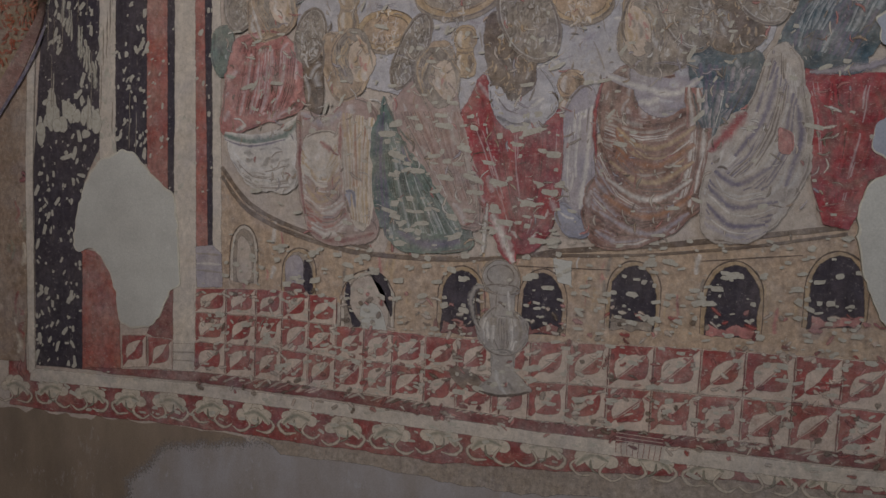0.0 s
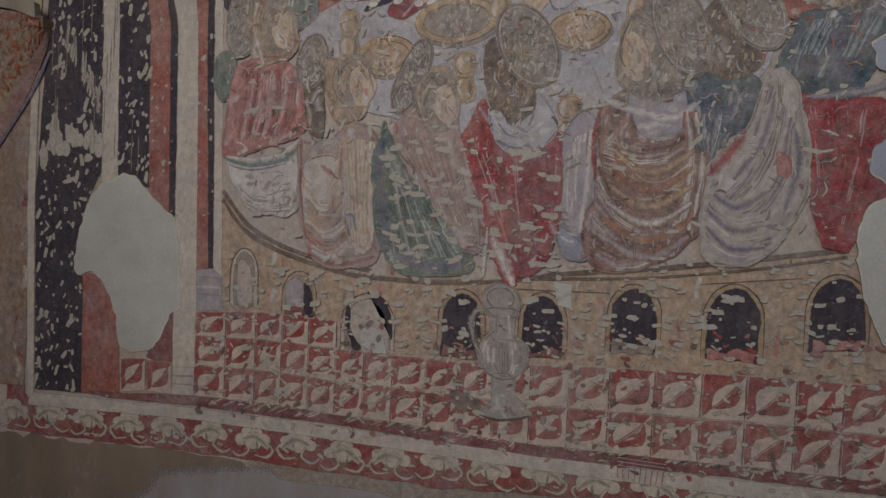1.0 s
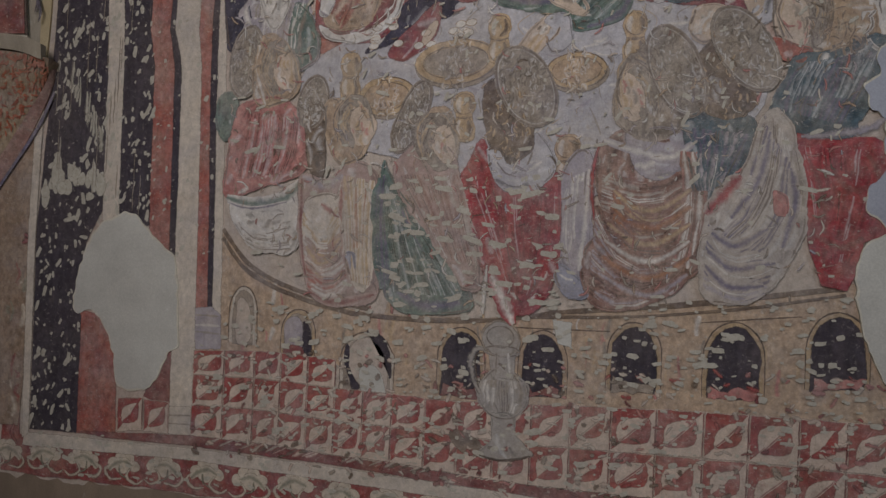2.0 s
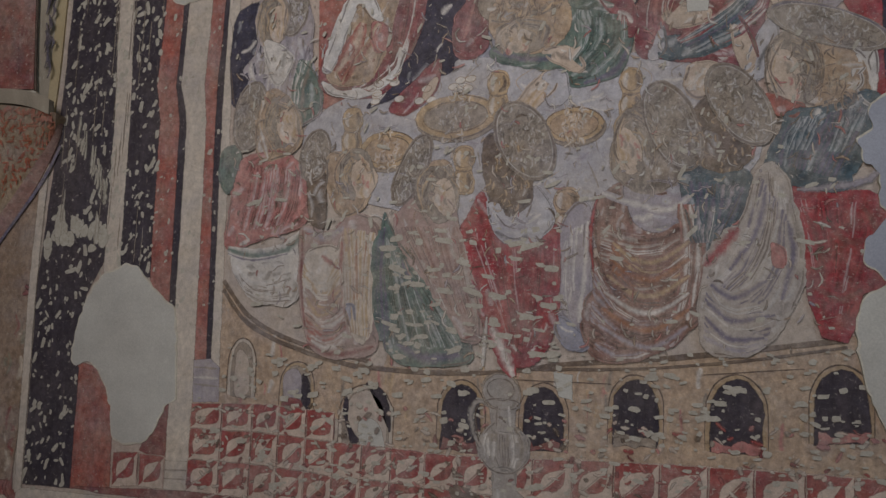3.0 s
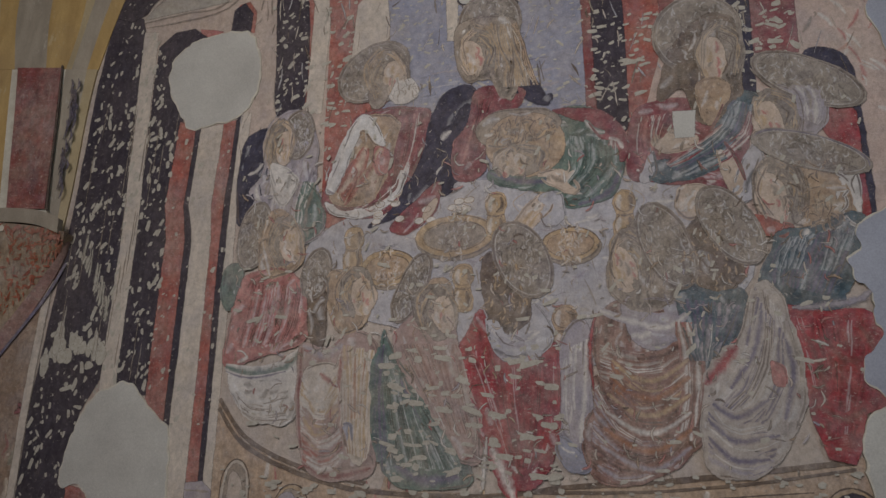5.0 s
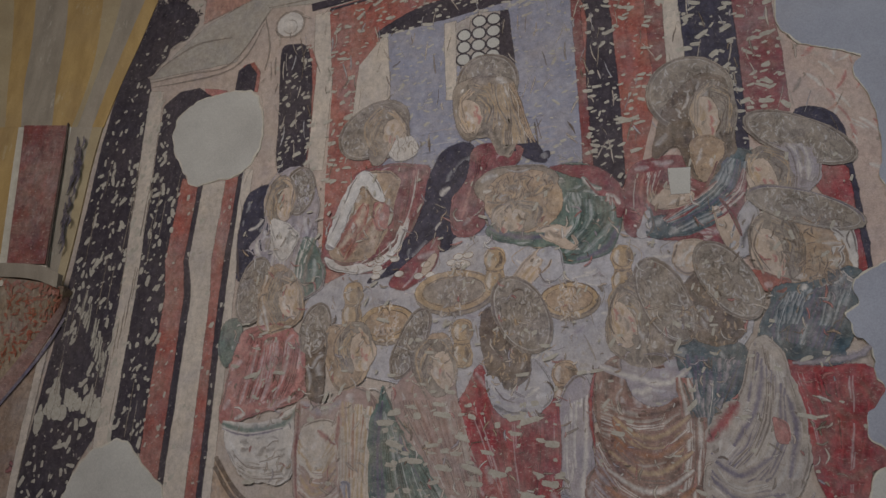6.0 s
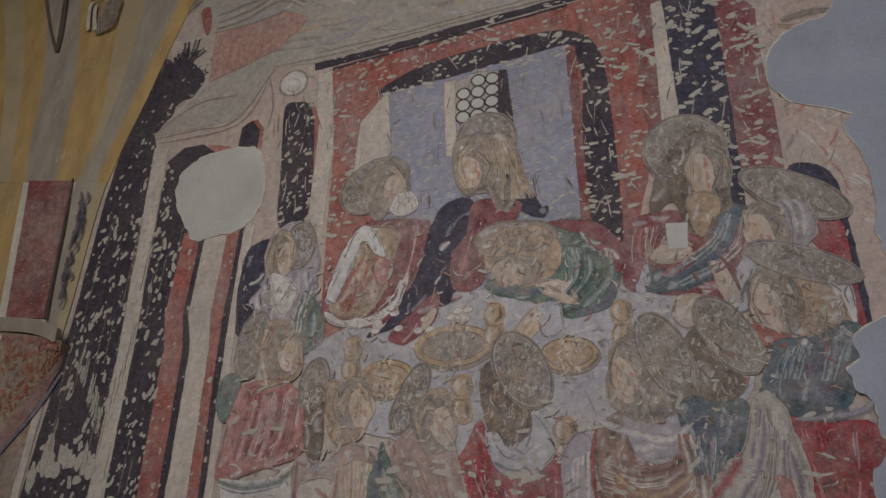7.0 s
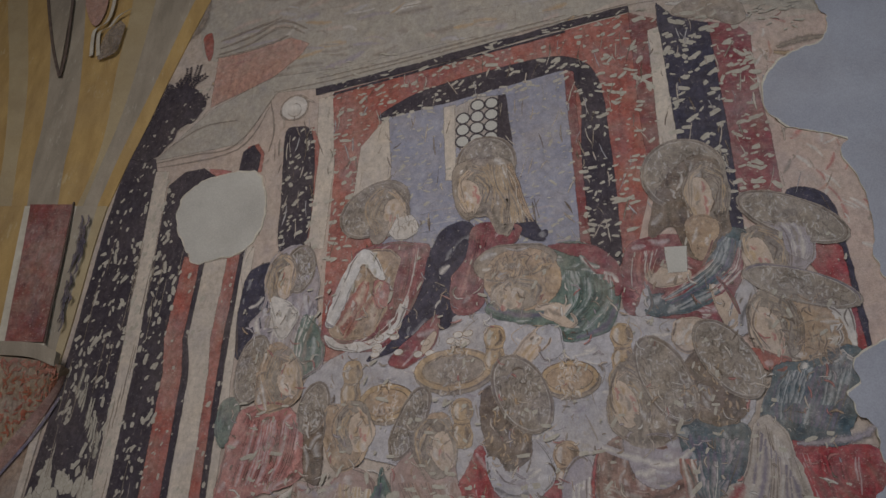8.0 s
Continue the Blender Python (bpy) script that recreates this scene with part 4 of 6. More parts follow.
M_WORN = pigment("eroded grey plaster", (0.26, 0.21, 0.165), (0.19, 0.155, 0.125), 0.45, (0.38, 0.33, 0.28), size=2)
Paint(0.0015).poly([(-1.658, 0.786), (-0.899, 0.780), (-0.302, 0.796), (0.528, 0.838), (1.172, 0.874), (1.184, 0.742), (0.431, 0.682), (0.003, 0.678), (-0.380, 0.641), (-0.736, 0.659), (-1.057, 0.675), (-1.450, 0.667)], M_WORN, 0, 0.02).done("eroded_plaster", mural, "eroded grey brown plaster edge")
p = Paint(0.0118)
for k in range(9):
    x = k / 8
    p.stroke([Vector((0.058, 0.974)).lerp(Vector((0.239, 0.968)), x), Vector((0.057, 0.925)).lerp(Vector((0.238, 0.920)), x), Vector((0.060, 0.882)).lerp(Vector((0.233, 0.869)), x)], 0.003, M_DARKRED, 0, False, steps=3)
for k in range(7):
    x = k / 6
    p.stroke([Vector((0.054, 0.968)).lerp(Vector((0.055, 0.876)), x), Vector((0.145, 0.965)).lerp(Vector((0.147, 0.874)), x), Vector((0.244, 0.963)).lerp(Vector((0.237, 0.869)), x)], 0.003, M_TILEPALE, 1, False, steps=3)
p.done("retouch_hatching", mural, "fine red retouching lines")

# ---- the mural: framing border with leaf scrolls ----
M_BORDER = pigment("red border paint", (0.215, 0.040, 0.036), (0.15, 0.033, 0.030), 0.35, (0.40, 0.30, 0.24))
M_LEAF = pigment("cream leaf paint", (0.45, 0.385, 0.30), (0.38, 0.32, 0.25), 0.35, (0.34, 0.27, 0.21))
M_LEAFGREEN = pigment("grey green leaf paint", (0.19, 0.18, 0.125), (0.14, 0.135, 0.10), 0.4, (0.36, 0.31, 0.25))
M_SIDE = pigment("dirty side border paint", (0.24, 0.165, 0.115), (0.17, 0.115, 0.08), 0.3, (0.36, 0.24, 0.18))
p = Paint(0.0085)
p.poly([(-2.848, 0.936), (-1.916, 0.955), (-1.204, 0.948), (-0.309, 0.927), (0.521, 0.929), (1.129, 0.930), (1.133, 0.877), (0.525, 0.869), (-0.306, 0.873), (-1.202, 0.893), (-1.915, 0.905), (-2.855, 0.876)], M_CREAM)
p.poly([(-2.809, 2.799), (-2.835, 1.948), (-2.827, 0.938), (-2.862, 0.911), (-2.875, 1.947), (-2.849, 2.800)], M_CREAM)
p.done("painted_border_line", mural, "cream painted line of the border")
Paint(0.0055).poly([(-2.883, 0.923), (-2.537, 0.910), (-1.916, 0.910), (-1.202, 0.901), (-0.306, 0.878), (0.525, 0.878), (1.133, 0.886), (1.136, 0.847), (0.528, 0.831), (-0.300, 0.759), (-0.740, 0.737), (-1.197, 0.741), (-1.746, 0.747), (-2.372, 0.738), (-2.982, 0.731), (-2.992, 1.193), (-2.908, 1.200)], M_BORDER, 0, 0.012).done("painted_border", mural, "red painted border with cream leaf scrolls")
BORDER = [(-2.946, 0.812), (-1.914, 0.838), (-1.200, 0.826), (-0.304, 0.833), (0.527, 0.845), (1.135, 0.864)]
for i in range(19):
    x = BORDER[0][0] + 0.225 * i
    z = height_on(BORDER, x) + random.uniform(-0.01, 0.01)
    p = Paint(0.0075)
    m = -1 if i % 2 else 1
    for u, v, r in ((-0.062, 0.012, 0.031), (-0.03, 0.045, 0.031), (0.015, 0.05, 0.031), (0.055, 0.02, 0.031), (0.0, 0.01, 0.045)):
        p.ell((x + m * u, z + v), r, r * 0.85, M_LEAF, 0, 0, 0.006, 12)
    p.stroke([(x + m * 0.05, z + 0.02), (x + m * 0.10, z - 0.02), (x + m * 0.07, z - 0.06), (x + m * 0.01, z - 0.055)], 0.019, M_LEAF, 0)
    p.stroke([(x - m * 0.05, z + 0.01), (x - m * 0.02, z - 0.04), (x - m * 0.07, z - 0.07), (x - m * 0.11, z - 0.05)], 0.017, M_LEAF, 0)
    p.stroke([(x - m * 0.055, z + 0.012), (x, z + 0.03), (x + m * 0.05, z + 0.01), (x + m * 0.08, z - 0.02)], 0.024, M_LEAFGREEN, 1)
    p.stroke([(x + m * 0.02, z + 0.01), (x + m * 0.015, z - 0.03), (x - m * 0.02, z - 0.05)], 0.012, M_LEAFGREEN, 1)
    p.done("painted_leaf", mural)
p = Paint(0.0055).poly([(-3.587, 2.955), (-2.855, 2.934), (-2.873, 2.226), (-2.882, 1.862), (-2.874, 1.203), (-2.896, 0.966), (-3.638, 0.953)], M_SIDE)
for k in range(16):
    c = Vector((-2.880, 2.142)).lerp(Vector((-2.903, 0.965)), random.random()) + Vector((random.uniform(-0.08, 0.01), 0))
    tall = random.uniform(0.03, 0.12)
    p.stroke([c, c + Vector((random.uniform(-0.03, 0.03), -tall * 0.5)), c + Vector((random.uniform(-0.02, 0.02), -tall))], random.uniform(0.015, 0.045), random.choice((M_BORDER, M_BORDER, M_LEAFGREEN, M_LEAF)), 1)
p.done("painted_side_border", mural, "cream and red painted side border")

# ---- the mural: table and what stands on it ----
p = Paint(0.009).blob([(-1.410, 2.723), (-1.266, 2.829), (-0.996, 2.952), (-0.725, 3.013), (-0.460, 3.004), (-0.207, 2.916), (0.067, 3.017), (0.278, 2.979), (0.470, 2.848), (0.557, 2.657), (0.422, 2.410), (0.175, 2.277), (-0.181, 2.183), (-0.455, 2.220), (-0.797, 2.304), (-1.165, 2.394), (-1.401, 2.543)], M_TABLE, 0, 0.01)
for k in range(90):
    c = Vector((-1.252, 2.700)).lerp(Vector((0.430, 2.681)), random.random()) + Vector((0, random.uniform(-0.35, 0.22)))
    p.stroke([c, c + Vector((0.03, random.uniform(-0.02, 0.02))), c + Vector((random.uniform(0.04, 0.10), random.uniform(-0.03, 0.03)))], random.uniform(0.004, 0.018), random.choice((M_TABLE, M_WHITE, M_BLUE, M_LILAC, M_GROUND)), 1)
for k in range(60):
    c0 = Vector((-1.252, 2.700)).lerp(Vector((0.430, 2.681)), random.random()) + Vector((0, random.uniform(-0.3, 0.2)))
    p.stroke([c0, c0 + Vector((random.uniform(-0.03, 0.03), 0.05)), c0 + Vector((random.uniform(-0.06, 0.06), random.uniform(0.06, 0.12)))], random.uniform(0.004, 0.010), random.choice((M_GREYBROWN, M_TAN, M_BLUE)), 1)
p.done("painted_tablecloth", mural, "greyish white painted tablecloth")


def dish(c, rx, rz, rim, inside, turn, label, dots=10):
    p = Paint(0.012).ell((c[0] + 0.006, c[1] - 0.012), rx * 1.02, rz * 1.02, M_GREYBROWN, turn, 0)
    p.ell(c, rx, rz, rim, turn, 1).ring(c, rx, rz, 0.006, M_BROWN, turn, 2)
    p.ell(c, rx * 0.80, rz * 0.72, inside, turn, 2).ring(c, rx * 0.80, rz * 0.72, 0.006, M_BROWN, turn, 3)
    p.scribble(c, rx * 0.7, rz * 0.6, dots, M_BROWN, 3, turn + 80, 0.035).scribble(c, rx * 0.8, rz * 0.7, dots * 2, light(inside), 3, turn + 80, 0.035)
    p.done("painted_dish", mural, label)


def beaker(c, w, h, mat, label):
    p = Paint(0.013)
    p.blob([(c[0] - w * 0.8, c[1] - h), (c[0] - w, c[1] - h * 0.5), (c[0] - w * 0.75, c[1]), (c[0] - w * 1.05, c[1] + h * 0.5), (c[0] - w * 0.6, c[1] + h), (c[0] + w * 0.6, c[1] + h), (c[0] + w * 0.95, c[1] + h * 0.5), (c[0] + w * 0.75, c[1]), (c[0] + w, c[1] - h * 0.5), (c[0] + w * 0.8, c[1] - h)], mat, 0)
    for side, tone in ((-0.5, light(mat, 0.6)), (0.55, M_BROWN)):
        for up in (-0.5, 0.5):
            p.stroke([(c[0] + w * side, c[1] + h * (up - 0.35)), (c[0] + w * side * 1.2, c[1] + h * up), (c[0] + w * side * 0.8, c[1] + h * (up + 0.35))], w * 0.6, tone, 1, steps=3)
    p.stroke([(c[0] - w * 0.8, c[1]), (c[0], c[1] - h * 0.08), (c[0] + w * 0.8, c[1])], 0.012, M_BROWN, 2, steps=3)
    p.ring((c[0], c[1] + h * 0.55), w * 0.95, h * 0.45, 0.005, M_BROWN, 0, 2).ring((c[0], c[1] - h * 0.5), w * 0.95, h * 0.5, 0.005, M_BROWN, 0, 2)
    p.done("painted_beaker", mural, label)


dish((-0.707, 2.755), 0.18, 0.095, M_OCHRE, M_GREYBROWN, 4, "ochre painted oval platter", 24)
dish((-1.014, 2.609), 0.13, 0.085, M_OCHRE, M_TAN, 6, "ochre painted plate with food", 20)
dish((-0.193, 2.710), 0.125, 0.075, M_OCHRE, M_TAN, 4, "ochre painted plate with food", 20)
for at in ((-0.521, 2.851), (0.038, 2.843), (-0.661, 2.519), (-1.185, 2.699)):
    beaker(at, 0.045, 0.10, M_OCHRE, "ochre painted beaker on the tablecloth")
beaker((-0.213, 2.338), 0.05, 0.10, M_TAN, "tan painted beaker on the tablecloth")
p = Paint(0.012)
for k in range(16):
    c = Vector((-1.155, 2.854)).lerp(Vector((-0.642, 2.901)), random.random()) + Vector((0, random.uniform(-0.06, 0.06)))
    p.ell(c, 0.022, 0.014, M_WHITE, 10, 0, 0.003, 10).ring(c, 0.023, 0.015, 0.004, M_TAN, 10, 1)
tagged(p.done("painted_bread", mural, "small pale painted rolls"), kind="stuff")
p = Paint(0.012).ell((-0.827, 2.885), 0.06, 0.02, M_FLESH, 60)
p.done("painted_bread_roll", mural)

# ---- the mural: forms behind the table ----
p = Paint(0.0095, True)
p.blob([(-1.807, 3.263), (-1.658, 3.324), (-1.603, 3.161), (-1.674, 3.015), (-1.752, 2.930), (-1.778, 2.817), (-1.819, 2.961)], M_DEEPBLUE)
p.blob([(-1.695, 3.320), (-1.578, 3.421), (-1.471, 3.370), (-1.409, 3.213), (-1.406, 3.036), (-1.343, 2.809), (-1.426, 2.734), (-1.621, 2.676), (-1.747, 2.760), (-1.769, 2.960), (-1.687, 3.105)], M_LILAC, 0, 0.01)
p.halo((-1.522, 3.286), 0.085, 0.13, M_HALO, M_LINE, -6)
p.head((-1.598, 3.234), 0.065, 0.12, 0, 2).blob([(-1.655, 3.133), (-1.566, 3.112), (-1.501, 3.039), (-1.554, 2.925), (-1.620, 2.984)], M_WHITE, 2)
p.blob([(-1.465, 3.038), (-1.356, 2.920), (-1.357, 2.782), (-1.443, 2.734), (-1.494, 2.811)], M_GREEN, 1)
p.folds([(-1.678, 3.045), (-1.701, 2.900), (-1.689, 2.732)], [(-1.406, 3.036), (-1.443, 2.866), (-1.413, 2.742)], 9, M_GREYBROWN, M_WHITE, 0.022)
p.done("painted_figure", mural, "grey robed painted form with a dull halo")
p = Paint(0.0098, True)
p.halo((-1.151, 3.598), 0.20, 0.14, M_HALO, M_BROWN, 35)
p.blob([(-1.215, 3.368), (-1.058, 3.402), (-0.911, 3.393), (-0.847, 3.365), (-0.871, 3.188), (-0.954, 2.992), (-1.045, 2.868), (-1.212, 2.855), (-1.355, 2.903), (-1.346, 3.034), (-1.300, 3.149), (-1.250, 3.296)], M_WINE, 1)
p.blob([(-1.202, 3.349), (-1.055, 3.362), (-0.985, 3.282), (-1.038, 3.138), (-1.083, 2.996), (-1.161, 2.915), (-1.305, 2.924), (-1.329, 3.033), (-1.271, 3.207)], M_TAN, 2)
p.blob([(-1.203, 3.367), (-1.136, 3.345), (-1.067, 3.221), (-1.119, 3.218), (-1.184, 3.293), (-1.223, 3.205), (-1.263, 3.074), (-1.305, 2.981), (-1.347, 2.988), (-1.307, 3.102), (-1.258, 3.260)], light(M_WHITE), 3).blob([(-1.346, 2.931), (-1.274, 2.901), (-1.159, 2.898), (-1.025, 2.967), (-0.970, 3.063), (-0.957, 3.032), (-1.016, 2.922), (-1.155, 2.854), (-1.299, 2.874)], light(M_WHITE), 3).blob([(-1.276, 3.031), (-1.212, 3.145), (-1.180, 3.114), (-1.211, 2.986), (-1.260, 2.940)], M_RED, 3).blob([(-1.118, 3.200), (-1.040, 3.173), (-1.045, 3.080), (-1.095, 3.068)], M_ROSE, 3).stroke([(-1.202, 3.355), (-1.262, 3.236), (-1.306, 3.090), (-1.341, 2.990)], 0.035, M_WHITE, 3)
p.stroke([(-1.339, 2.919), (-1.214, 2.877), (-1.103, 2.897), (-0.999, 2.994), (-0.971, 3.078)], 0.03, M_WHITE, 3).stroke([(-1.281, 2.974), (-1.200, 3.086), (-1.159, 3.202)], 0.05, M_FLESH, 3)
p.stroke([(-1.107, 2.941), (-1.113, 3.083), (-1.083, 3.198)], 0.035, M_FLESH, 3).stroke([(-1.247, 2.917), (-1.172, 3.028), (-1.101, 3.140)], 0.03, M_RED, 3)
p.head((-1.059, 3.572), 0.085, 0.12, 12, 2).ell((-0.985, 3.480), 0.082, 0.060, M_WHITE, 25, 3, 0.03).scribble((-0.982, 3.497), 0.08, 0.07, 30, M_GREYBROWN, 3.2, 0, 0.05).ell((-1.118, 3.490), 0.05, 0.09, M_GREYBROWN, 0, 2)
p.folds([(-0.896, 3.368), (-0.914, 3.190), (-0.997, 2.966)], [(-0.982, 3.358), (-1.009, 3.136), (-1.023, 2.939)], 5, shade(M_WINE, 0.6), M_ROSE, 0.02, 2)
p.done("painted_figure", mural, "crimson robed painted form with a grey halo")
p = Paint(0.0105, True)
p.blob([(-0.782, 3.459), (-0.658, 3.487), (-0.599, 3.350), (-0.650, 3.178), (-0.700, 3.067), (-0.750, 2.958), (-0.846, 2.975), (-0.895, 2.881), (-1.015, 2.843), (-1.123, 2.805), (-1.021, 2.911), (-0.894, 3.103), (-0.849, 3.305)], M_DEEPBLUE)
p.blob([(-0.890, 2.935), (-0.793, 3.015), (-0.800, 2.879), (-0.929, 2.775), (-1.012, 2.803)], M_WINE, 1)
p.halo((-0.580, 3.812), 0.155, 0.16, M_HALO, M_LINE, 0)
p.blob([(-0.450, 3.608), (-0.381, 3.532), (-0.288, 3.376), (-0.408, 3.413), (-0.463, 3.492)], M_DEEPBLUE, 0)
p.blob([(-0.635, 3.461), (-0.518, 3.478), (-0.408, 3.452), (-0.435, 3.370), (-0.570, 3.261), (-0.592, 3.049), (-0.712, 3.029), (-0.732, 3.182), (-0.654, 3.324)], M_WINE, 1)
p.blob([(-0.738, 3.800), (-0.610, 3.848), (-0.451, 3.800), (-0.425, 3.582), (-0.468, 3.402), (-0.553, 3.529), (-0.670, 3.507), (-0.731, 3.605)], M_GREYBROWN, 2).head((-0.646, 3.649), 0.082, 0.125, 10, 3)
p.folds([(-0.575, 3.811), (-0.500, 3.648), (-0.500, 3.433)], [(-0.451, 3.774), (-0.436, 3.614), (-0.463, 3.432)], 7, M_BROWN, M_OCHRE, 0.014, 3)
for k in range(40):
    u, wave = random.random(), random.uniform(0, 6)
    p.stroke([(-0.56 + 0.11 * u + 0.035 * f + 0.012 * math.sin(wave + 3 * f), 3.80 - 0.11 * f) for f in (0, 1, 2, 3)], random.uniform(0.005, 0.012), random.choice((M_OCHRE, M_BROWN, M_TAN, M_CREAM)), 3.6, steps=4)
p.folds([(-0.518, 3.435), (-0.571, 3.319), (-0.646, 3.065)], [(-0.639, 3.413), (-0.652, 3.265), (-0.706, 3.067)], 5, shade(M_WINE, 0.6), M_ROSE, 0.02, 2)
p.done("painted_figure", mural, "blue and crimson robed painted form with a dull halo")
p = Paint(0.0125, True)
p.blob([(-0.566, 3.048), (-0.461, 3.114), (-0.249, 3.330), (-0.118, 3.345), (-0.007, 3.259), (0.037, 3.093), (-0.014, 2.949), (-0.183, 2.874), (-0.357, 2.960), (-0.512, 2.989)], M_GREEN, 0, 0.008)
p.blob([(-0.275, 3.332), (-0.144, 3.341), (-0.018, 3.299), (0.051, 3.173), (0.031, 3.080), (-0.025, 3.150), (-0.121, 3.266)], M_WINE, 1)
p.blob([(-0.625, 3.264), (-0.517, 3.346), (-0.328, 3.349), (-0.237, 3.286), (-0.303, 3.218), (-0.541, 3.173)], M_GREYBROWN, 1).ell((-0.395, 3.181), 0.18, 0.155, M_TAN, -4, 1).head((-0.445, 3.099), 0.10, 0.07, 10, 2)
p.scribble((-0.408, 3.224), 0.15, 0.10, 60, M_BROWN, 2, 0, 0.07).scribble((-0.382, 3.194), 0.15, 0.11, 30, M_OCHRE, 2, 0, 0.07)
p.blob([(-0.331, 3.040), (-0.229, 3.049), (-0.160, 2.988), (-0.182, 2.936), (-0.306, 2.998)], M_FLESH, 2).stroke([(-0.553, 3.048), (-0.408, 3.002), (-0.255, 3.007)], 0.03, M_DEEPBLUE, 2)
p.folds([(-0.200, 3.213), (-0.178, 3.075), (-0.230, 2.996)], [(0.002, 3.176), (-0.005, 3.041), (-0.158, 2.894)], 9, shade(M_GREEN, 0.6), light(M_GREEN, 0.3), 0.022, 2)
p.stroke([(-0.158, 2.889), (-0.034, 2.937), (0.024, 3.040)], 0.03, M_DEEPBLUE, 2)
p.blob([(-0.446, 2.792), (-0.383, 2.895), (-0.307, 2.945), (-0.270, 2.879), (-0.358, 2.791), (-0.396, 2.766)], M_FLESH, 1).blob([(-0.332, 2.920), (-0.244, 2.943), (-0.221, 2.839), (-0.296, 2.789)], M_TABLE, 1)
p.folds([(-0.429, 2.792), (-0.383, 2.856), (-0.320, 2.919)], [(-0.371, 2.770), (-0.333, 2.836), (-0.282, 2.892)], 4, M_TAN, M_CREAM, 0.008, 2)
p.done("painted_figure", mural, "green and red robed painted form leaning on the table")
p = Paint(0.011, True)
p.halo((0.357, 3.671), 0.19, 0.19, M_HALO, M_BROWN, 0)
p.blob([(0.078, 3.294), (0.212, 3.359), (0.406, 3.347), (0.518, 3.285), (0.546, 3.123), (0.498, 2.896), (0.345, 2.951), (0.160, 2.983), (0.053, 3.026)], M_WINE, 0, 0.008)
p.blob([(0.354, 3.732), (0.446, 3.760), (0.525, 3.686), (0.530, 3.395), (0.496, 3.341), (0.419, 3.236), (0.338, 3.268), (0.290, 3.411), (0.187, 3.361), (0.241, 3.590)], M_BROWN, 1)
p.head((0.431, 3.560), 0.085, 0.14, -4, 2).blob([(0.345, 3.422), (0.427, 3.444), (0.495, 3.397), (0.453, 3.289), (0.395, 3.232), (0.358, 3.294)], M_TAN, 2)
p.blob([(0.479, 3.356), (0.593, 3.363), (0.611, 3.280), (0.503, 3.152), (0.398, 3.026), (0.231, 2.980), (0.137, 2.996), (0.167, 3.074), (0.336, 3.107)], M_TEAL, 1)
p.folds([(0.501, 3.341), (0.414, 3.183), (0.164, 3.035)], [(0.586, 3.308), (0.523, 3.124), (0.231, 2.980)], 7, M_DEEPBLUE, light(M_TEAL, 0.2), 0.02, 2)
p.blob([(0.165, 3.195), (0.250, 3.218), (0.342, 3.181), (0.324, 3.134), (0.194, 3.118)], M_FLESH, 2).poly([(0.247, 3.301), (0.341, 3.301), (0.328, 3.181), (0.252, 3.180)], M_FILL, 3)
p.blob([(0.152, 3.141), (0.169, 3.034), (0.137, 2.983), (0.104, 2.995), (0.129, 3.089)], M_TABLE, 2).blob([(0.423, 3.155), (0.466, 3.127), (0.529, 2.970), (0.478, 2.922), (0.435, 3.024)], M_FLESH, 2)
p.blob([(0.246, 2.878), (0.275, 2.953), (0.346, 2.964), (0.415, 2.924), (0.358, 2.851), (0.298, 2.815)], M_FLESH, 2).folds([(0.255, 2.853), (0.283, 2.902), (0.322, 2.952)], [(0.346, 2.839), (0.373, 2.887), (0.399, 2.924)], 4, M_TAN, M_CREAM, 0.008, 3)
p.folds([(0.107, 3.281), (0.086, 3.144), (0.116, 3.036)], [(0.256, 3.300), (0.228, 3.247), (0.199, 3.193)], 5, shade(M_WINE, 0.6), M_ROSE, 0.02, 2)
p.done("painted_figure", mural, "crimson and teal robed painted form with a dark halo")
p = Paint(0.0118, True)
p.blob([(0.617, 3.334), (0.719, 3.404), (0.833, 3.396), (0.859, 3.265), (0.799, 3.163), (0.640, 3.145), (0.613, 3.199)], M_LILAC, 0).head((0.640, 3.256), 0.085, 0.11, 10, 1)
p.blob([(0.545, 3.110), (0.592, 3.121), (0.595, 2.968), (0.542, 2.895), (0.473, 2.872), (0.484, 2.972)], M_TABLE, 0).folds([(0.717, 3.388), (0.755, 3.325), (0.762, 3.218)], [(0.832, 3.388), (0.841, 3.293), (0.814, 3.189)], 6, M_GREYBROWN, M_WHITE, 0.014, 2)
p.halo((0.791, 3.419), 0.24, 0.095, M_HALO, M_BROWN, -27, 1)
p.done("painted_figure", mural, "grey haired painted form with a tilted halo")
p = Paint(0.0135, True)
p.blob([(0.595, 2.968), (0.741, 3.063), (0.867, 3.033), (0.924, 2.861), (0.867, 2.768), (0.696, 2.748), (0.599, 2.821)], M_TAN, 0).head((0.637, 2.917), 0.085, 0.14, 8, 1)
p.blob([(0.877, 2.958), (0.946, 2.993), (0.951, 2.837), (0.929, 2.767), (0.878, 2.838)], M_WHITE, 0)
p.blob([(0.555, 2.822), (0.639, 2.796), (0.700, 2.771), (0.651, 2.725), (0.571, 2.774)], M_RED, 1)
p.blob([(0.643, 2.749), (0.806, 2.779), (0.919, 2.833), (0.981, 2.766), (0.929, 2.653), (0.863, 2.500), (0.813, 2.436), (0.654, 2.445), (0.549, 2.510), (0.599, 2.656)], M_TEAL, 1, 0.01)
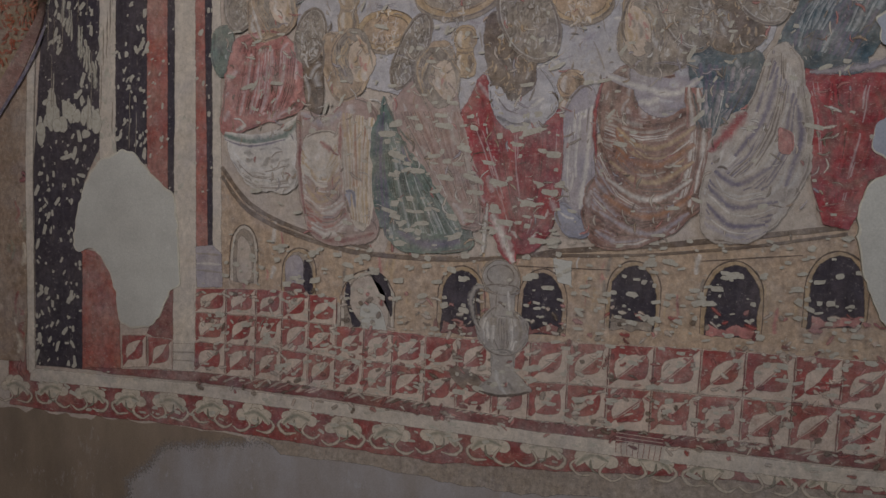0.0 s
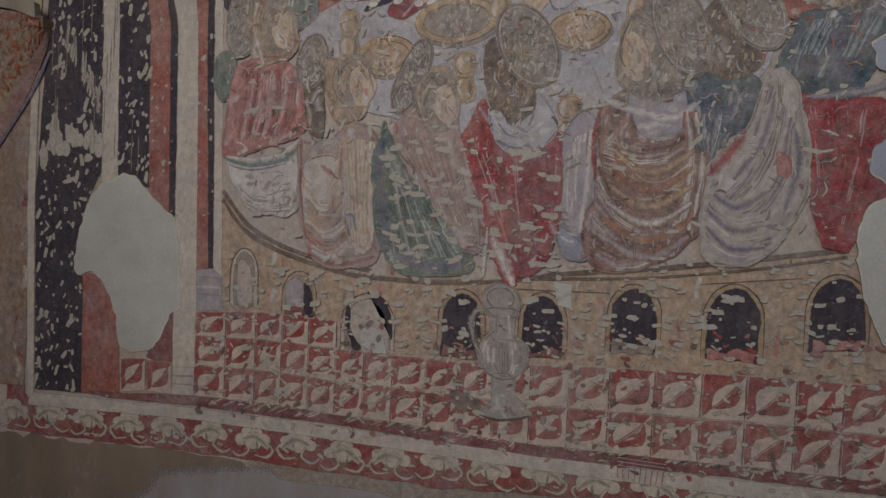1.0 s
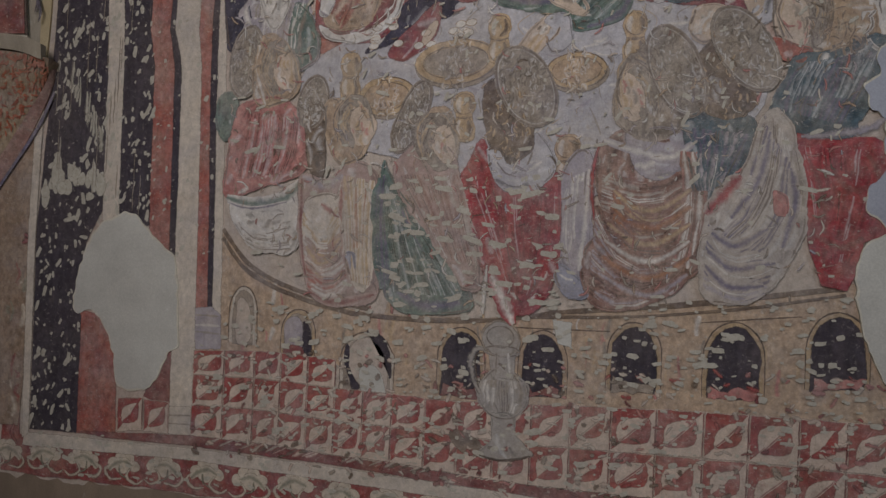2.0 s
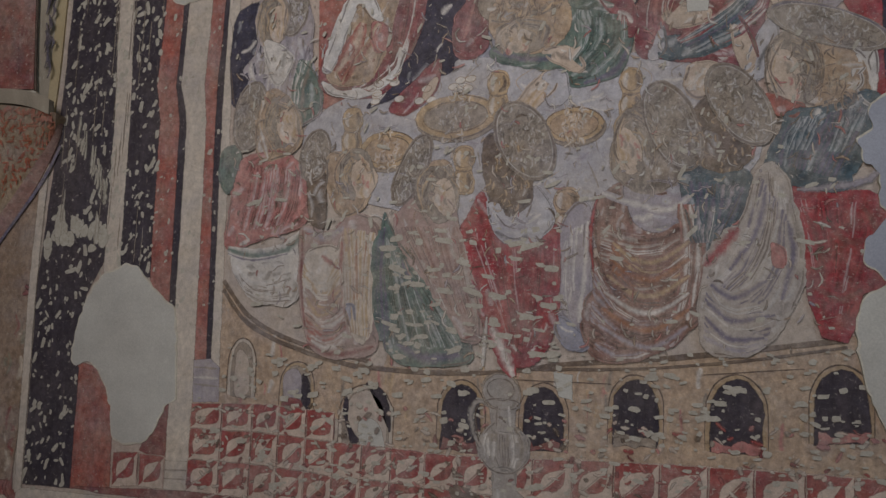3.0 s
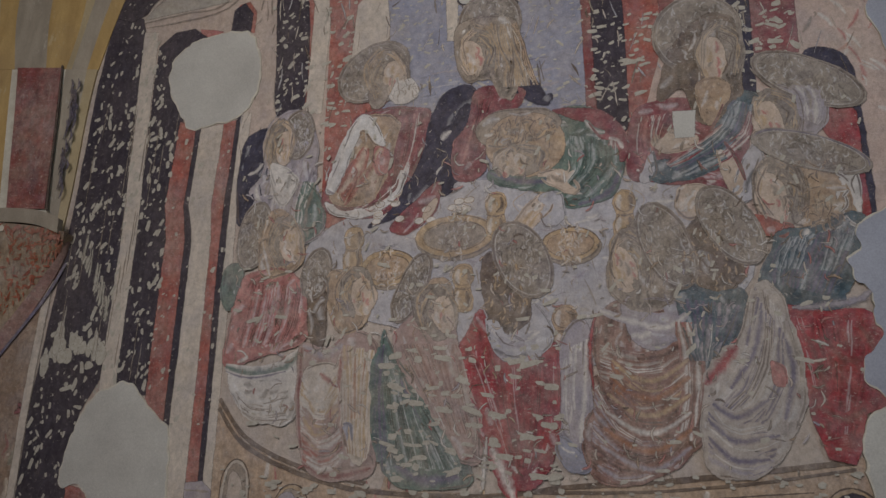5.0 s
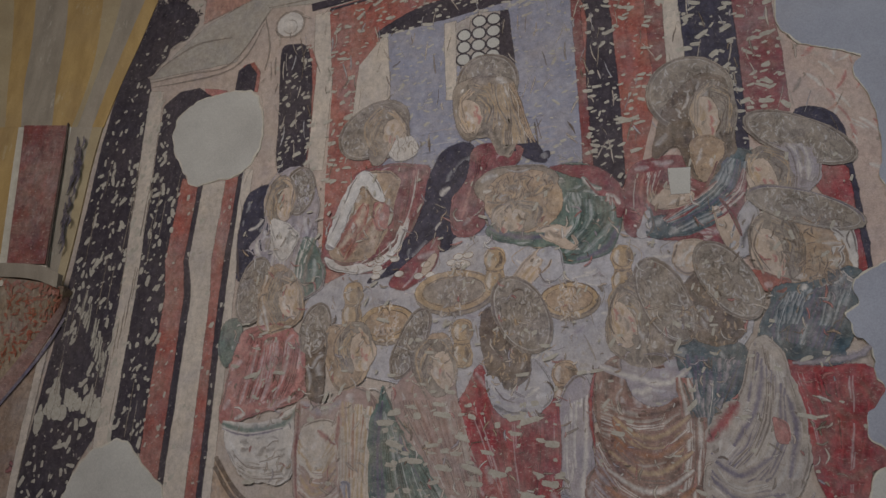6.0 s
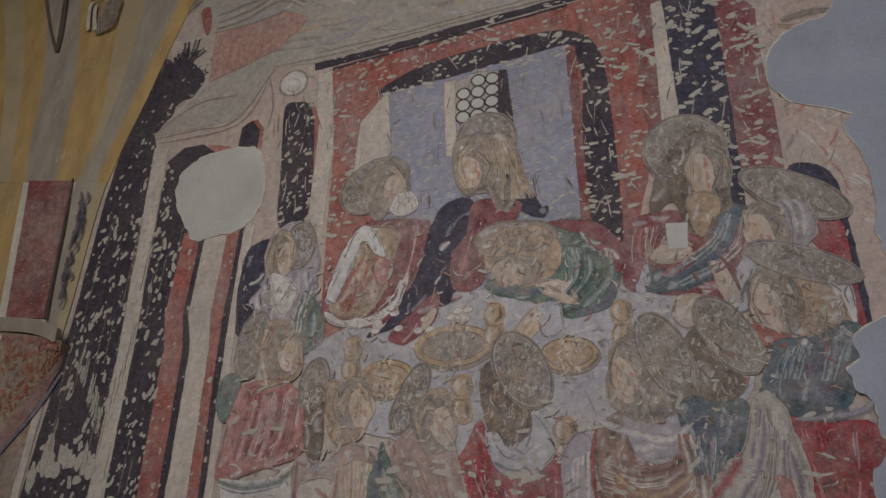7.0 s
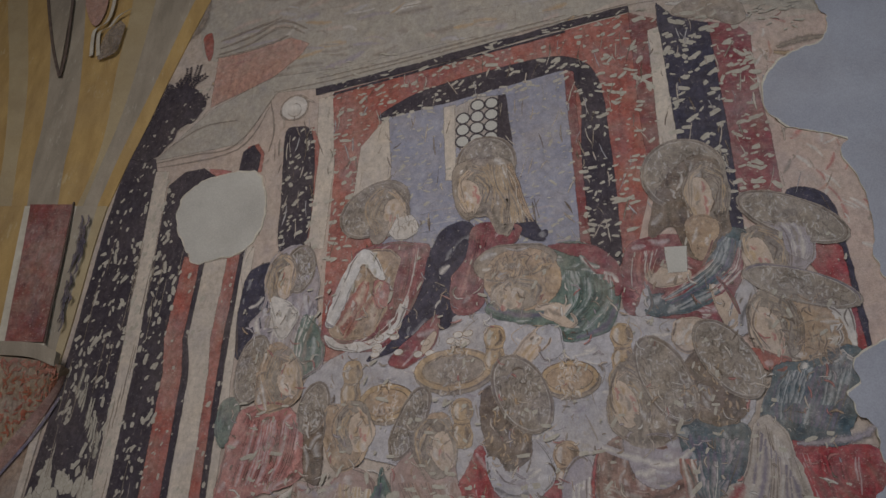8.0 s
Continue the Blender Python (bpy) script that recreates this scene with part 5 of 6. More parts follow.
p.folds([(0.661, 2.725), (0.617, 2.633), (0.592, 2.521)], [(0.939, 2.767), (0.885, 2.631), (0.797, 2.457)], 8, M_DEEPBLUE, light(M_TEAL, 0.12), 0.024, 2)
p.scribble((0.784, 2.913), 0.16, 0.16, 50, M_BROWN, 2, 0, 0.08)
p.halo((0.780, 3.092), 0.235, 0.075, M_HALO, M_DEEPBLUE, -19, 2)
p.done("painted_figure", mural, "teal robed painted form with a tilted halo")

# ---- the mural: seated forms before the table ----
p = Paint(0.0128, True)
p.blob([(-1.750, 2.629), (-1.838, 2.601), (-1.837, 2.463), (-1.786, 2.408), (-1.738, 2.518)], M_GREEN, 0)
p.halo((-1.700, 2.774), 0.085, 0.17, M_HALO, M_LINE, -8)
p.blob([(-1.632, 2.880), (-1.537, 2.878), (-1.434, 2.709), (-1.482, 2.600), (-1.625, 2.573), (-1.666, 2.684)], M_TAN, 1).head((-1.517, 2.732), 0.075, 0.12, 14, 2).stroke([(-1.638, 2.852), (-1.639, 2.711), (-1.596, 2.573)], 0.02, M_WHITE, 2)
p.blob([(-1.714, 2.573), (-1.541, 2.614), (-1.403, 2.518), (-1.349, 2.386), (-1.395, 2.275), (-1.560, 2.211), (-1.780, 2.145), (-1.777, 2.327), (-1.752, 2.504)], M_ROSE, 1, 0.008)
p.folds([(-1.682, 2.545), (-1.694, 2.382), (-1.732, 2.194)], [(-1.417, 2.518), (-1.431, 2.358), (-1.478, 2.252)], 10, shade(M_ROSE, 0.7), light(M_ROSE, 0.3), 0.022, 2)
p.blob([(-1.748, 2.120), (-1.580, 2.130), (-1.405, 2.228), (-1.375, 2.049), (-1.419, 1.921), (-1.530, 1.906), (-1.646, 1.932), (-1.718, 2.011)], M_WHITE, 1, 0.008)
p.folds([(-1.725, 2.076), (-1.623, 1.989), (-1.431, 2.047)], [(-1.661, 1.936), (-1.558, 1.905), (-1.419, 1.921)], 8, M_GREYBROWN, light(M_WHITE), 0.018, 2)
p.stroke([(-1.774, 2.145), (-1.637, 2.118), (-1.483, 2.148), (-1.371, 2.255)], 0.045, M_GREEN, 2).stroke([(-1.772, 2.124), (-1.635, 2.097), (-1.467, 2.133)], 0.014, M_TEAL, 3)
p.done("painted_figure", mural, "rose cloaked painted form seated before the table")
p = Paint(0.0136, True)
p.halo((-1.360, 2.588), 0.07, 0.12, M_HALO, M_LINE, -14)
p.blob([(-1.385, 2.545), (-1.308, 2.572), (-1.301, 2.413), (-1.300, 2.266), (-1.349, 2.255), (-1.380, 2.359)], M_BROWN, 1).blob([(-1.308, 2.572), (-1.198, 2.598), (-1.111, 2.545), (-1.089, 2.415), (-1.177, 2.310), (-1.263, 2.361)], M_TAN, 1).head((-1.135, 2.493), 0.08, 0.11, 8, 2)
p.blob([(-1.405, 2.254), (-1.280, 2.226), (-1.164, 2.323), (-1.044, 2.261), (-1.041, 2.061), (-1.010, 1.747), (-1.156, 1.678), (-1.332, 1.716), (-1.394, 1.947)], M_ROSEGREY, 1, 0.008)
p.blob([(-1.370, 2.151), (-1.206, 2.156), (-1.208, 2.005), (-1.310, 1.926), (-1.371, 1.999)], M_CREAM, 2).blob([(-1.192, 2.156), (-1.062, 2.210), (-1.055, 1.913), (-1.082, 1.743), (-1.156, 1.859)], M_CREAM, 2)
p.folds([(-1.195, 2.258), (-1.165, 2.007), (-1.134, 1.740)], [(-1.050, 2.236), (-1.061, 2.011), (-1.055, 1.720)], 7, M_RUST, M_OCHRE, 0.024, 3)
p.folds([(-1.385, 2.12), (-1.290, 2.00), (-1.205, 2.15)], [(-1.375, 1.90), (-1.280, 1.79), (-1.165, 1.92)], 6, M_TAN, M_WHITE, 0.024, 3)
p.stroke([(-1.200, 2.230), (-1.205, 2.050), (-1.190, 1.900)], 0.030, M_RED, 3).stroke([(-1.300, 2.130), (-1.230, 2.070), (-1.200, 2.000)], 0.03, M_RED, 3)
p.folds([(-1.389, 2.049), (-1.285, 1.952), (-1.196, 2.030)], [(-1.349, 1.751), (-1.238, 1.709), (-1.138, 1.788)], 9, M_RED, M_CREAM, 0.026, 3)
p.stroke([(-1.394, 2.254), (-1.292, 2.210), (-1.200, 2.258)], 0.04, M_BLUE, 2).stroke([(-1.398, 2.241), (-1.395, 2.048), (-1.364, 1.800)], 0.02, M_DARKRED, 3).stroke([(-1.348, 1.739), (-1.209, 1.687), (-1.030, 1.734)], 0.03, M_DARKRED, 3)
p.blob([(-1.168, 1.908), (-1.134, 1.909), (-1.126, 1.837), (-1.151, 1.823)], M_BLUE, 3)
p.done("painted_figure", mural, "rose and cream robed painted form seated before the table")
p = Paint(0.0144, True)
p.halo((-0.894, 2.519), 0.062, 0.17, M_HALO, M_LINE, -22)
p.blob([(-1.015, 2.313), (-0.957, 2.225), (-0.790, 2.021), (-0.684, 1.883), (-0.584, 1.714), (-0.748, 1.669), (-0.950, 1.691), (-1.010, 1.915)], M_GREEN, 0, 0.01)
p.blob([(-0.961, 2.301), (-0.836, 2.417), (-0.705, 2.368), (-0.646, 2.172), (-0.575, 1.935), (-0.558, 1.785), (-0.655, 1.791), (-0.762, 1.950), (-0.898, 2.115)], M_ROSEGREY, 1, 0.01)
p.head((-0.753, 2.413), 0.075, 0.11, 10, 2).blob([(-0.817, 2.545), (-0.739, 2.558), (-0.696, 2.469), (-0.758, 2.418), (-0.825, 2.442)], M_TAN, 1)
p.folds([(-1.015, 2.237), (-0.980, 1.965), (-0.938, 1.704)], [(-0.898, 2.115), (-0.734, 1.904), (-0.603, 1.713)], 14, shade(M_GREEN, 0.7), light(M_GREEN, 0.18), 0.026, 2)
p.folds([(-0.933, 2.264), (-0.818, 2.069), (-0.708, 1.882)], [(-0.675, 2.269), (-0.630, 2.075), (-0.565, 1.842)], 8, M_MULBERRY, M_BEIGE, 0.022, 2)
p.stroke([(-1.010, 2.250), (-1.005, 2.037), (-0.985, 1.760)], 0.07, M_DEEPBLUE, 2).stroke([(-0.930, 2.120), (-0.830, 1.990), (-0.760, 1.900)], 0.05, M_DEEPBLUE, 2).stroke([(-0.930, 1.760), (-0.800, 1.700), (-0.640, 1.720)], 0.05, M_DEEPBLUE, 2)
p.stroke([(-1.006, 2.262), (-1.013, 2.037), (-0.977, 1.725)], 0.02, M_DEEPBLUE, 3)
p.done("painted_figure", mural, "green and lilac robed painted form seated before the table")
p = Paint(0.0152, True)
p.blob([(-0.565, 2.419), (-0.636, 2.307), (-0.672, 2.195), (-0.625, 2.028), (-0.562, 1.889), (-0.485, 1.755), (-0.384, 1.684), (-0.279, 1.756), (-0.232, 1.951), (-0.239, 2.183), (-0.255, 2.289), (-0.354, 2.204), (-0.499, 2.224)], M_CRIMSON, 0, 0.008)
p.folds([(-0.624, 2.245), (-0.516, 1.985), (-0.414, 1.736)], [(-0.254, 2.206), (-0.266, 1.949), (-0.355, 1.729)], 9, shade(M_CRIMSON, 0.8), M_CRIMSON, 0.026, 1)
p.folds([(-0.498, 2.176), (-0.455, 1.964), (-0.404, 1.805)], [(-0.305, 2.181), (-0.313, 1.970), (-0.345, 1.808)], 5, shade(M_CRIMSON, 0.7), M_CRIMSON, 0.02, 2)
p.blob([(-0.573, 2.647), (-0.463, 2.672), (-0.373, 2.545), (-0.369, 2.372), (-0.453, 2.310), (-0.550, 2.420)], M_BROWN, 1).scribble((-0.470, 2.495), 0.10, 0.16, 40, M_TAN, 2)
p.blob([(-0.549, 2.382), (-0.492, 2.371), (-0.453, 2.310), (-0.357, 2.372), (-0.347, 2.446), (-0.290, 2.385), (-0.265, 2.301), (-0.330, 2.223), (-0.438, 2.197), (-0.512, 2.248)], M_TABLE, 2, 0.006)
p.folds([(-0.533, 2.345), (-0.476, 2.261), (-0.378, 2.239)], [(-0.453, 2.298), (-0.392, 2.287), (-0.297, 2.349)], 4, M_LILAC, M_WHITE, 0.014, 3)
p.halo((-0.398, 2.646), 0.115, 0.185, M_HALO, M_LINE, 28, 2)
p.stroke([(-0.533, 1.890), (-0.538, 1.774), (-0.542, 1.678)], 0.025, M_WHITE, 1).stroke([(-0.512, 1.845), (-0.461, 1.756), (-0.411, 1.646)], 0.05, M_GROUND, 1)
p.done("painted_figure", mural, "crimson robed painted form seated before the table")
p = Paint(0.0144, True)
p.blob([(-0.231, 2.278), (-0.143, 2.387), (-0.105, 2.281), (-0.113, 2.002), (-0.139, 1.820), (-0.207, 1.861), (-0.237, 1.996)], M_LILAC, 0, 0.008)
p.folds([(-0.212, 2.255), (-0.221, 2.066), (-0.196, 1.884)], [(-0.119, 2.304), (-0.127, 2.070), (-0.150, 1.842)], 6, M_BLUE, M_WHITE, 0.016, 1)
p.stroke([(-0.129, 2.304), (-0.087, 2.281), (-0.068, 2.095), (-0.094, 1.957), (-0.059, 2.072)], 0.010, M_WHITE, 1)
p.blob([(-0.231, 1.905), (-0.162, 1.863), (-0.103, 1.789), (-0.184, 1.773), (-0.241, 1.837)], M_BLUE, 1)
p.done("painted_cloth", mural, "hanging lilac painted cloth")
p = Paint(0.0152, True)
p.blob([(-0.073, 2.412), (0.042, 2.473), (0.155, 2.426), (0.277, 2.427), (0.338, 2.267), (0.343, 2.021), (0.287, 1.866), (0.104, 1.751), (-0.071, 1.744), (-0.139, 1.865), (-0.117, 1.979), (-0.059, 2.095), (-0.096, 2.281)], M_MULBERRY, 0, 0.01)
p.folds([(-0.068, 2.281), (0.130, 2.239), (0.307, 2.335)], [(-0.071, 1.824), (0.126, 1.770), (0.288, 1.931)], 8, shade(M_MULBERRY, 1.2), M_BEIGE, 0.036, 1)
p.folds([(-0.02, 2.22), (0.14, 2.10), (0.30, 2.22)], [(-0.02, 2.02), (0.12, 1.90), (0.30, 2.03)], 6, M_RUST, M_OCHRE, 0.03, 1.4)
p.folds([(-0.084, 2.187), (0.040, 1.963), (0.256, 1.929)], [(-0.105, 1.800), (0.039, 1.742), (0.212, 1.818)], 7, shade(M_MULBERRY, 1.4), M_LILAC, 0.034, 2)
p.folds([(0.297, 2.381), (0.325, 2.176), (0.299, 1.931)], [(0.232, 2.380), (0.260, 2.152), (0.213, 1.883)], 5, M_ROSE, M_CREAM, 0.022, 2)
for k, tone in enumerate((M_OCHRE, M_RUST, M_OCHRE, M_CREAM, M_RUST, M_LILAC)):
    z = 2.20 - 0.068 * k
    p.stroke([(-0.02 - 0.01 * k, z + 0.02), (0.06, z - 0.05), (0.16, z - 0.055), (0.28, z + 0.03)], 0.026, tone, 3.2)
p.blob([(-0.015, 2.667), (0.090, 2.814), (0.180, 2.665), (0.245, 2.497), (0.132, 2.426), (-0.004, 2.472), (-0.039, 2.569)], M_GREYBROWN, 1).head((0.042, 2.618), 0.075, 0.13, 10, 2)
p.blob([(0.019, 2.449), (0.133, 2.473), (0.266, 2.450), (0.241, 2.288), (0.086, 2.284)], M_LILAC, 1).stroke([(-0.069, 2.424), (0.064, 2.378), (0.198, 2.356), (0.276, 2.415)], 0.03, M_CREAM, 2).stroke([(-0.083, 2.412), (-0.110, 2.280), (-0.095, 2.094)], 0.02, M_CRIMSON, 2)
p.halo((0.203, 2.701), 0.10, 0.20, M_HALO, M_LINE, 24, 2)
p.done("painted_figure", mural, "tan and rose robed painted form seated before the table")
p = Paint(0.0160, True)
p.blob([(0.245, 2.497), (0.377, 2.533), (0.505, 2.498), (0.479, 2.360), (0.412, 2.223), (0.315, 2.164), (0.274, 2.288)], M_TEAL, 0)
p.folds([(0.277, 2.474), (0.297, 2.335), (0.315, 2.198)], [(0.482, 2.452), (0.436, 2.337), (0.369, 2.200)], 6, M_DEEPBLUE, M_BLUE, 0.022, 1)
p.blob([(0.332, 2.109), (0.456, 2.292), (0.504, 2.452), (0.560, 2.556), (0.641, 2.476), (0.674, 2.296), (0.703, 2.101), (0.648, 1.949), (0.563, 1.828), (0.420, 1.777), (0.330, 1.836)], M_BEIGE, 1, 0.01)
p.folds([(0.537, 2.498), (0.475, 2.225), (0.355, 2.066)], [(0.664, 2.296), (0.632, 2.033), (0.401, 1.829)], 8, M_VIOLET, light(M_BEIGE, 0.5), 0.028, 2)
p.folds([(0.559, 2.522), (0.573, 2.339), (0.556, 2.161)], [(0.657, 2.386), (0.690, 2.209), (0.684, 2.078)], 6, M_GREYBROWN, M_CREAM, 0.02, 2)
p.folds([(0.342, 1.977), (0.464, 1.886), (0.628, 1.948)], [(0.339, 1.847), (0.461, 1.790), (0.584, 1.840)], 6, M_VIOLET, M_LILAC, 0.022, 3)
p.folds([(0.35, 2.10), (0.42, 1.98), (0.56, 2.00)], [(0.34, 1.97), (0.44, 1.88), (0.62, 1.93)], 4, M_VIOLET, M_BEIGE, 0.022, 3)
for line in ([(0.345, 1.930), (0.430, 1.850), (0.560, 1.860)], [(0.350, 1.990), (0.440, 1.920), (0.600, 1.950)], [(0.360, 2.060), (0.450, 2.010), (0.560, 2.080)], [(0.640, 2.320), (0.660, 2.180), (0.620, 2.010)], [(0.560, 2.430), (0.520, 2.260), (0.430, 2.120)]):
    p.stroke(line, 0.030, M_VIOLET, 3.3)
p.stroke([(0.337, 2.132), (0.401, 2.212), (0.460, 2.288)], 0.05, M_CRIMSON, 2).blob([(0.583, 2.228), (0.629, 2.207), (0.633, 2.141), (0.592, 2.144)], M_ROSE, 3)
p.blob([(0.283, 2.761), (0.385, 2.832), (0.468, 2.662), (0.485, 2.545), (0.355, 2.521), (0.269, 2.616)], M_BROWN, 1).scribble((0.391, 2.639), 0.13, 0.16, 40, M_TAN, 2)
p.halo((0.458, 2.787), 0.10, 0.19, M_HALO, M_LINE, 32, 2)
p.done("painted_figure", mural, "lilac and blue robed painted form seated before the table")
p = Paint(0.0152, True)
p.poly([(0.654, 2.449), (0.792, 2.432), (0.932, 2.442), (1.007, 2.390), (1.006, 2.091), (0.908, 2.045), (0.858, 1.856), (0.763, 1.881), (0.723, 2.016), (0.703, 2.101), (0.672, 2.296)], M_CRIMSON, 0, 0.012)
p.folds([(0.669, 2.408), (0.720, 2.210), (0.745, 1.912)], [(0.968, 2.390), (0.915, 2.172), (0.843, 1.917)], 7, shade(M_CRIMSON, 0.8), M_CRIMSON, 0.032, 1)
for line in ([(0.700, 2.360), (0.760, 2.200), (0.770, 1.950)], [(0.780, 2.330), (0.850, 2.240), (0.960, 2.260)], [(0.740, 2.060), (0.830, 2.020), (0.900, 2.060)], [(0.900, 2.380), (0.950, 2.280), (0.930, 2.140)]):
    p.stroke(line, 0.035, M_DARKRED, 2)
p.stroke([(0.670, 2.442), (0.773, 2.450), (0.914, 2.477), (0.978, 2.545)], 0.035, M_LILAC, 2)
p.done("painted_figure", mural, "crimson skirted painted form seated before the table")

# ---- the mural: ewer on the chequered floor ----
M_EWER = pigment("pewter paint", (0.28, 0.255, 0.23), (0.21, 0.19, 0.175), 0.45, (0.40, 0.35, 0.30))
p = Paint(0.0125, True)
p.blob([(-0.491, 1.265), (-0.537, 1.305), (-0.550, 1.366), (-0.514, 1.425), (-0.466, 1.459), (-0.410, 1.451), (-0.347, 1.396), (-0.333, 1.324), (-0.376, 1.266), (-0.431, 1.241)], M_EWER)
p.poly([(-0.510, 1.541), (-0.393, 1.542), (-0.401, 1.415), (-0.489, 1.418)], M_EWER).blob([(-0.481, 1.261), (-0.393, 1.264), (-0.389, 1.196), (-0.332, 1.128), (-0.311, 1.101), (-0.427, 1.073), (-0.532, 1.086), (-0.475, 1.150)], M_EWER)
p.ell((-0.460, 1.581), 0.078, 0.070, M_EWER, 0, 1).ring((-0.460, 1.581), 0.080, 0.075, 0.014, M_GREYBROWN, 0, 2).ring((-0.461, 1.588), 0.058, 0.045, 0.008, M_LINE, 0, 2)
p.ring((-0.453, 1.528), 0.075, 0.022, 0.008, M_LINE, 0, 2)
p.stroke([(-0.509, 1.524), (-0.561, 1.530), (-0.585, 1.474), (-0.567, 1.396), (-0.534, 1.342)], 0.028, M_EWER, 1).stroke([(-0.523, 1.513), (-0.557, 1.510), (-0.565, 1.463), (-0.545, 1.366)], 0.008, M_LINE, 2)
p.stroke([(-0.537, 1.305), (-0.485, 1.255), (-0.399, 1.249), (-0.337, 1.314)], 0.008, M_LINE, 2).stroke([(-0.531, 1.081), (-0.427, 1.068), (-0.316, 1.098)], 0.014, M_LINE, 2).stroke([(-0.474, 1.519), (-0.475, 1.434)], 0.008, M_LINE, 2).stroke([(-0.426, 1.523), (-0.417, 1.438)], 0.014, M_WHITE, 2)
p.folds([(-0.518, 1.405), (-0.524, 1.331), (-0.471, 1.262)], [(-0.359, 1.407), (-0.343, 1.335), (-0.388, 1.258)], 6, M_GREYBROWN, M_WHITE, 0.016, 1)
p.done("painted_ewer", mural, "grey painted ewer with a handle")
Paint(0.0115).blob([(-0.656, 1.168), (-0.580, 1.164), (-0.503, 1.109), (-0.526, 1.072), (-0.623, 1.096)], M_BROWN, 0, 0.015).done("painted_shadow_stain", mural)

# ---- plaster repairs ----


def fill(pts, label, mat=None, lift=0.0198, rim=0.016):
    """A smooth repair with a trowelled cream edge."""
    p = Paint(lift)
    line = curve_through(pts, True, 8)
    c = Vector((sum(q.x for q in line) / len(line), sum(q.y for q in line) / len(line)))
    edge = p.rough(line, 0.014, 26)
    p.face([(q[0], q[1]) for q in edge], M_RIM, 0)
    p.face([tuple(Vector(q) + (c - Vector(q)).normalized() * rim * (0.5 + 0.5 * noise.noise((q[0] * 15, q[1] * 15, 2)))) for q in edge], mat or M_FILL, 1)
    n = len(edge)
    base, deep = len(p.co), WALL_Y
    p.co += [(q[0], p.co[k][1], q[1]) for k, q in enumerate(edge)] + [(q[0], deep, q[1]) for q in edge]
    p.soft += [1.0] * (2 * n)
    for k in range(n):
        p.faces.append((base + k, base + (k + 1) % n, base + n + (k + 1) % n, base + n + k))
        p.slots.append(p.mats.index(M_RIM))
    p.done("plaster_repair", mural, label)


fill([(-2.590, 1.567), (-2.570, 1.764), (-2.489, 1.961), (-2.346, 2.053), (-2.253, 2.037), (-2.113, 1.908), (-2.036, 1.844), (-2.009, 1.631), (-2.000, 1.442), (-2.060, 1.383), (-2.105, 1.269), (-2.177, 1.213), (-2.271, 1.198), (-2.336, 1.249), (-2.359, 1.387), (-2.407, 1.495), (-2.488, 1.574)], "smooth pale plaster repair", None, 0.0092)
fill([(-2.289, 3.585), (-2.287, 3.759), (-2.150, 3.862), (-1.947, 3.895), (-1.832, 3.863), (-1.776, 3.719), (-1.770, 3.550), (-1.857, 3.408), (-2.020, 3.362), (-2.130, 3.349), (-2.217, 3.445)], "smooth pale plaster repair", None, 0.0072)
fill([(1.171, 4.811), (1.062, 4.608), (1.101, 4.494), (1.054, 4.356), (0.894, 4.297), (0.777, 4.181), (0.754, 4.004), (0.832, 3.888), (0.946, 3.839), (1.080, 3.794), (1.035, 3.721), (1.089, 3.578), (1.110, 3.383), (1.082, 3.226), (1.114, 3.110), (1.226, 2.947), (1.571, 3.076), (1.954, 4.663)], "bluish grey limewashed plaster loss with cream edge", M_GREYWASH, 0.0075)
fill([(0.985, 2.818), (0.928, 2.768), (0.931, 2.692), (0.884, 2.640), (0.904, 2.567), (0.955, 2.500), (0.964, 2.390), (0.984, 2.335), (0.916, 2.247), (0.915, 2.162), (0.997, 2.101), (1.090, 2.220), (1.133, 2.814)], "bluish plaster loss with ragged edge", M_GREYWASH)
fill([(1.026, 2.091), (0.909, 2.034), (0.885, 1.916), (0.892, 1.787), (0.930, 1.660), (0.974, 1.555), (1.040, 1.496), (1.149, 1.549), (1.103, 2.052)], "smooth pale plaster repair")


# ---- pecked marks all over the painting ----


def pecks(name, area, n, size, slant, long=2.2, lift=0.0182):
    """Hammer marks that show the plaster, strewn over one area."""
    p = Paint(lift)
    lo = [min(q[k] for q in area) for k in (0, 1)]
    hi = [max(q[k] for q in area) for k in (0, 1)]
    done = 0
    while done < n:
        c = (random.uniform(lo[0], hi[0]), random.uniform(lo[1], hi[1]))
        if not inside(c, area) or any(inside(c, b) for b in BARE):
            continue
        done += 1
        s = size * min(1.7, random.lognormvariate(0, 0.4))
        a, half = radians(slant + random.gauss(0, 25 if slant else 13)), s * random.uniform(0.7, long) * 0.5
        ring = []
        for k in range(9):
            u, r = k * math.tau / 9, random.uniform(0.72, 1.12)
            x, z = [math.copysign(abs(f) ** 0.6, f) for f in (math.cos(u), math.sin(u))]
            x, z = half * r * x, s * 0.34 * r * z
            ring.append((c[0] + x * math.cos(a) - z * math.sin(a), c[1] + x * math.sin(a) + z * math.cos(a)))
        p.strokes += 1
        p.face(ring, M_CHIP, 0, 0)
    return tagged(p.done(name, mural, "pale pecked marks in the paint"), kind="stuff")


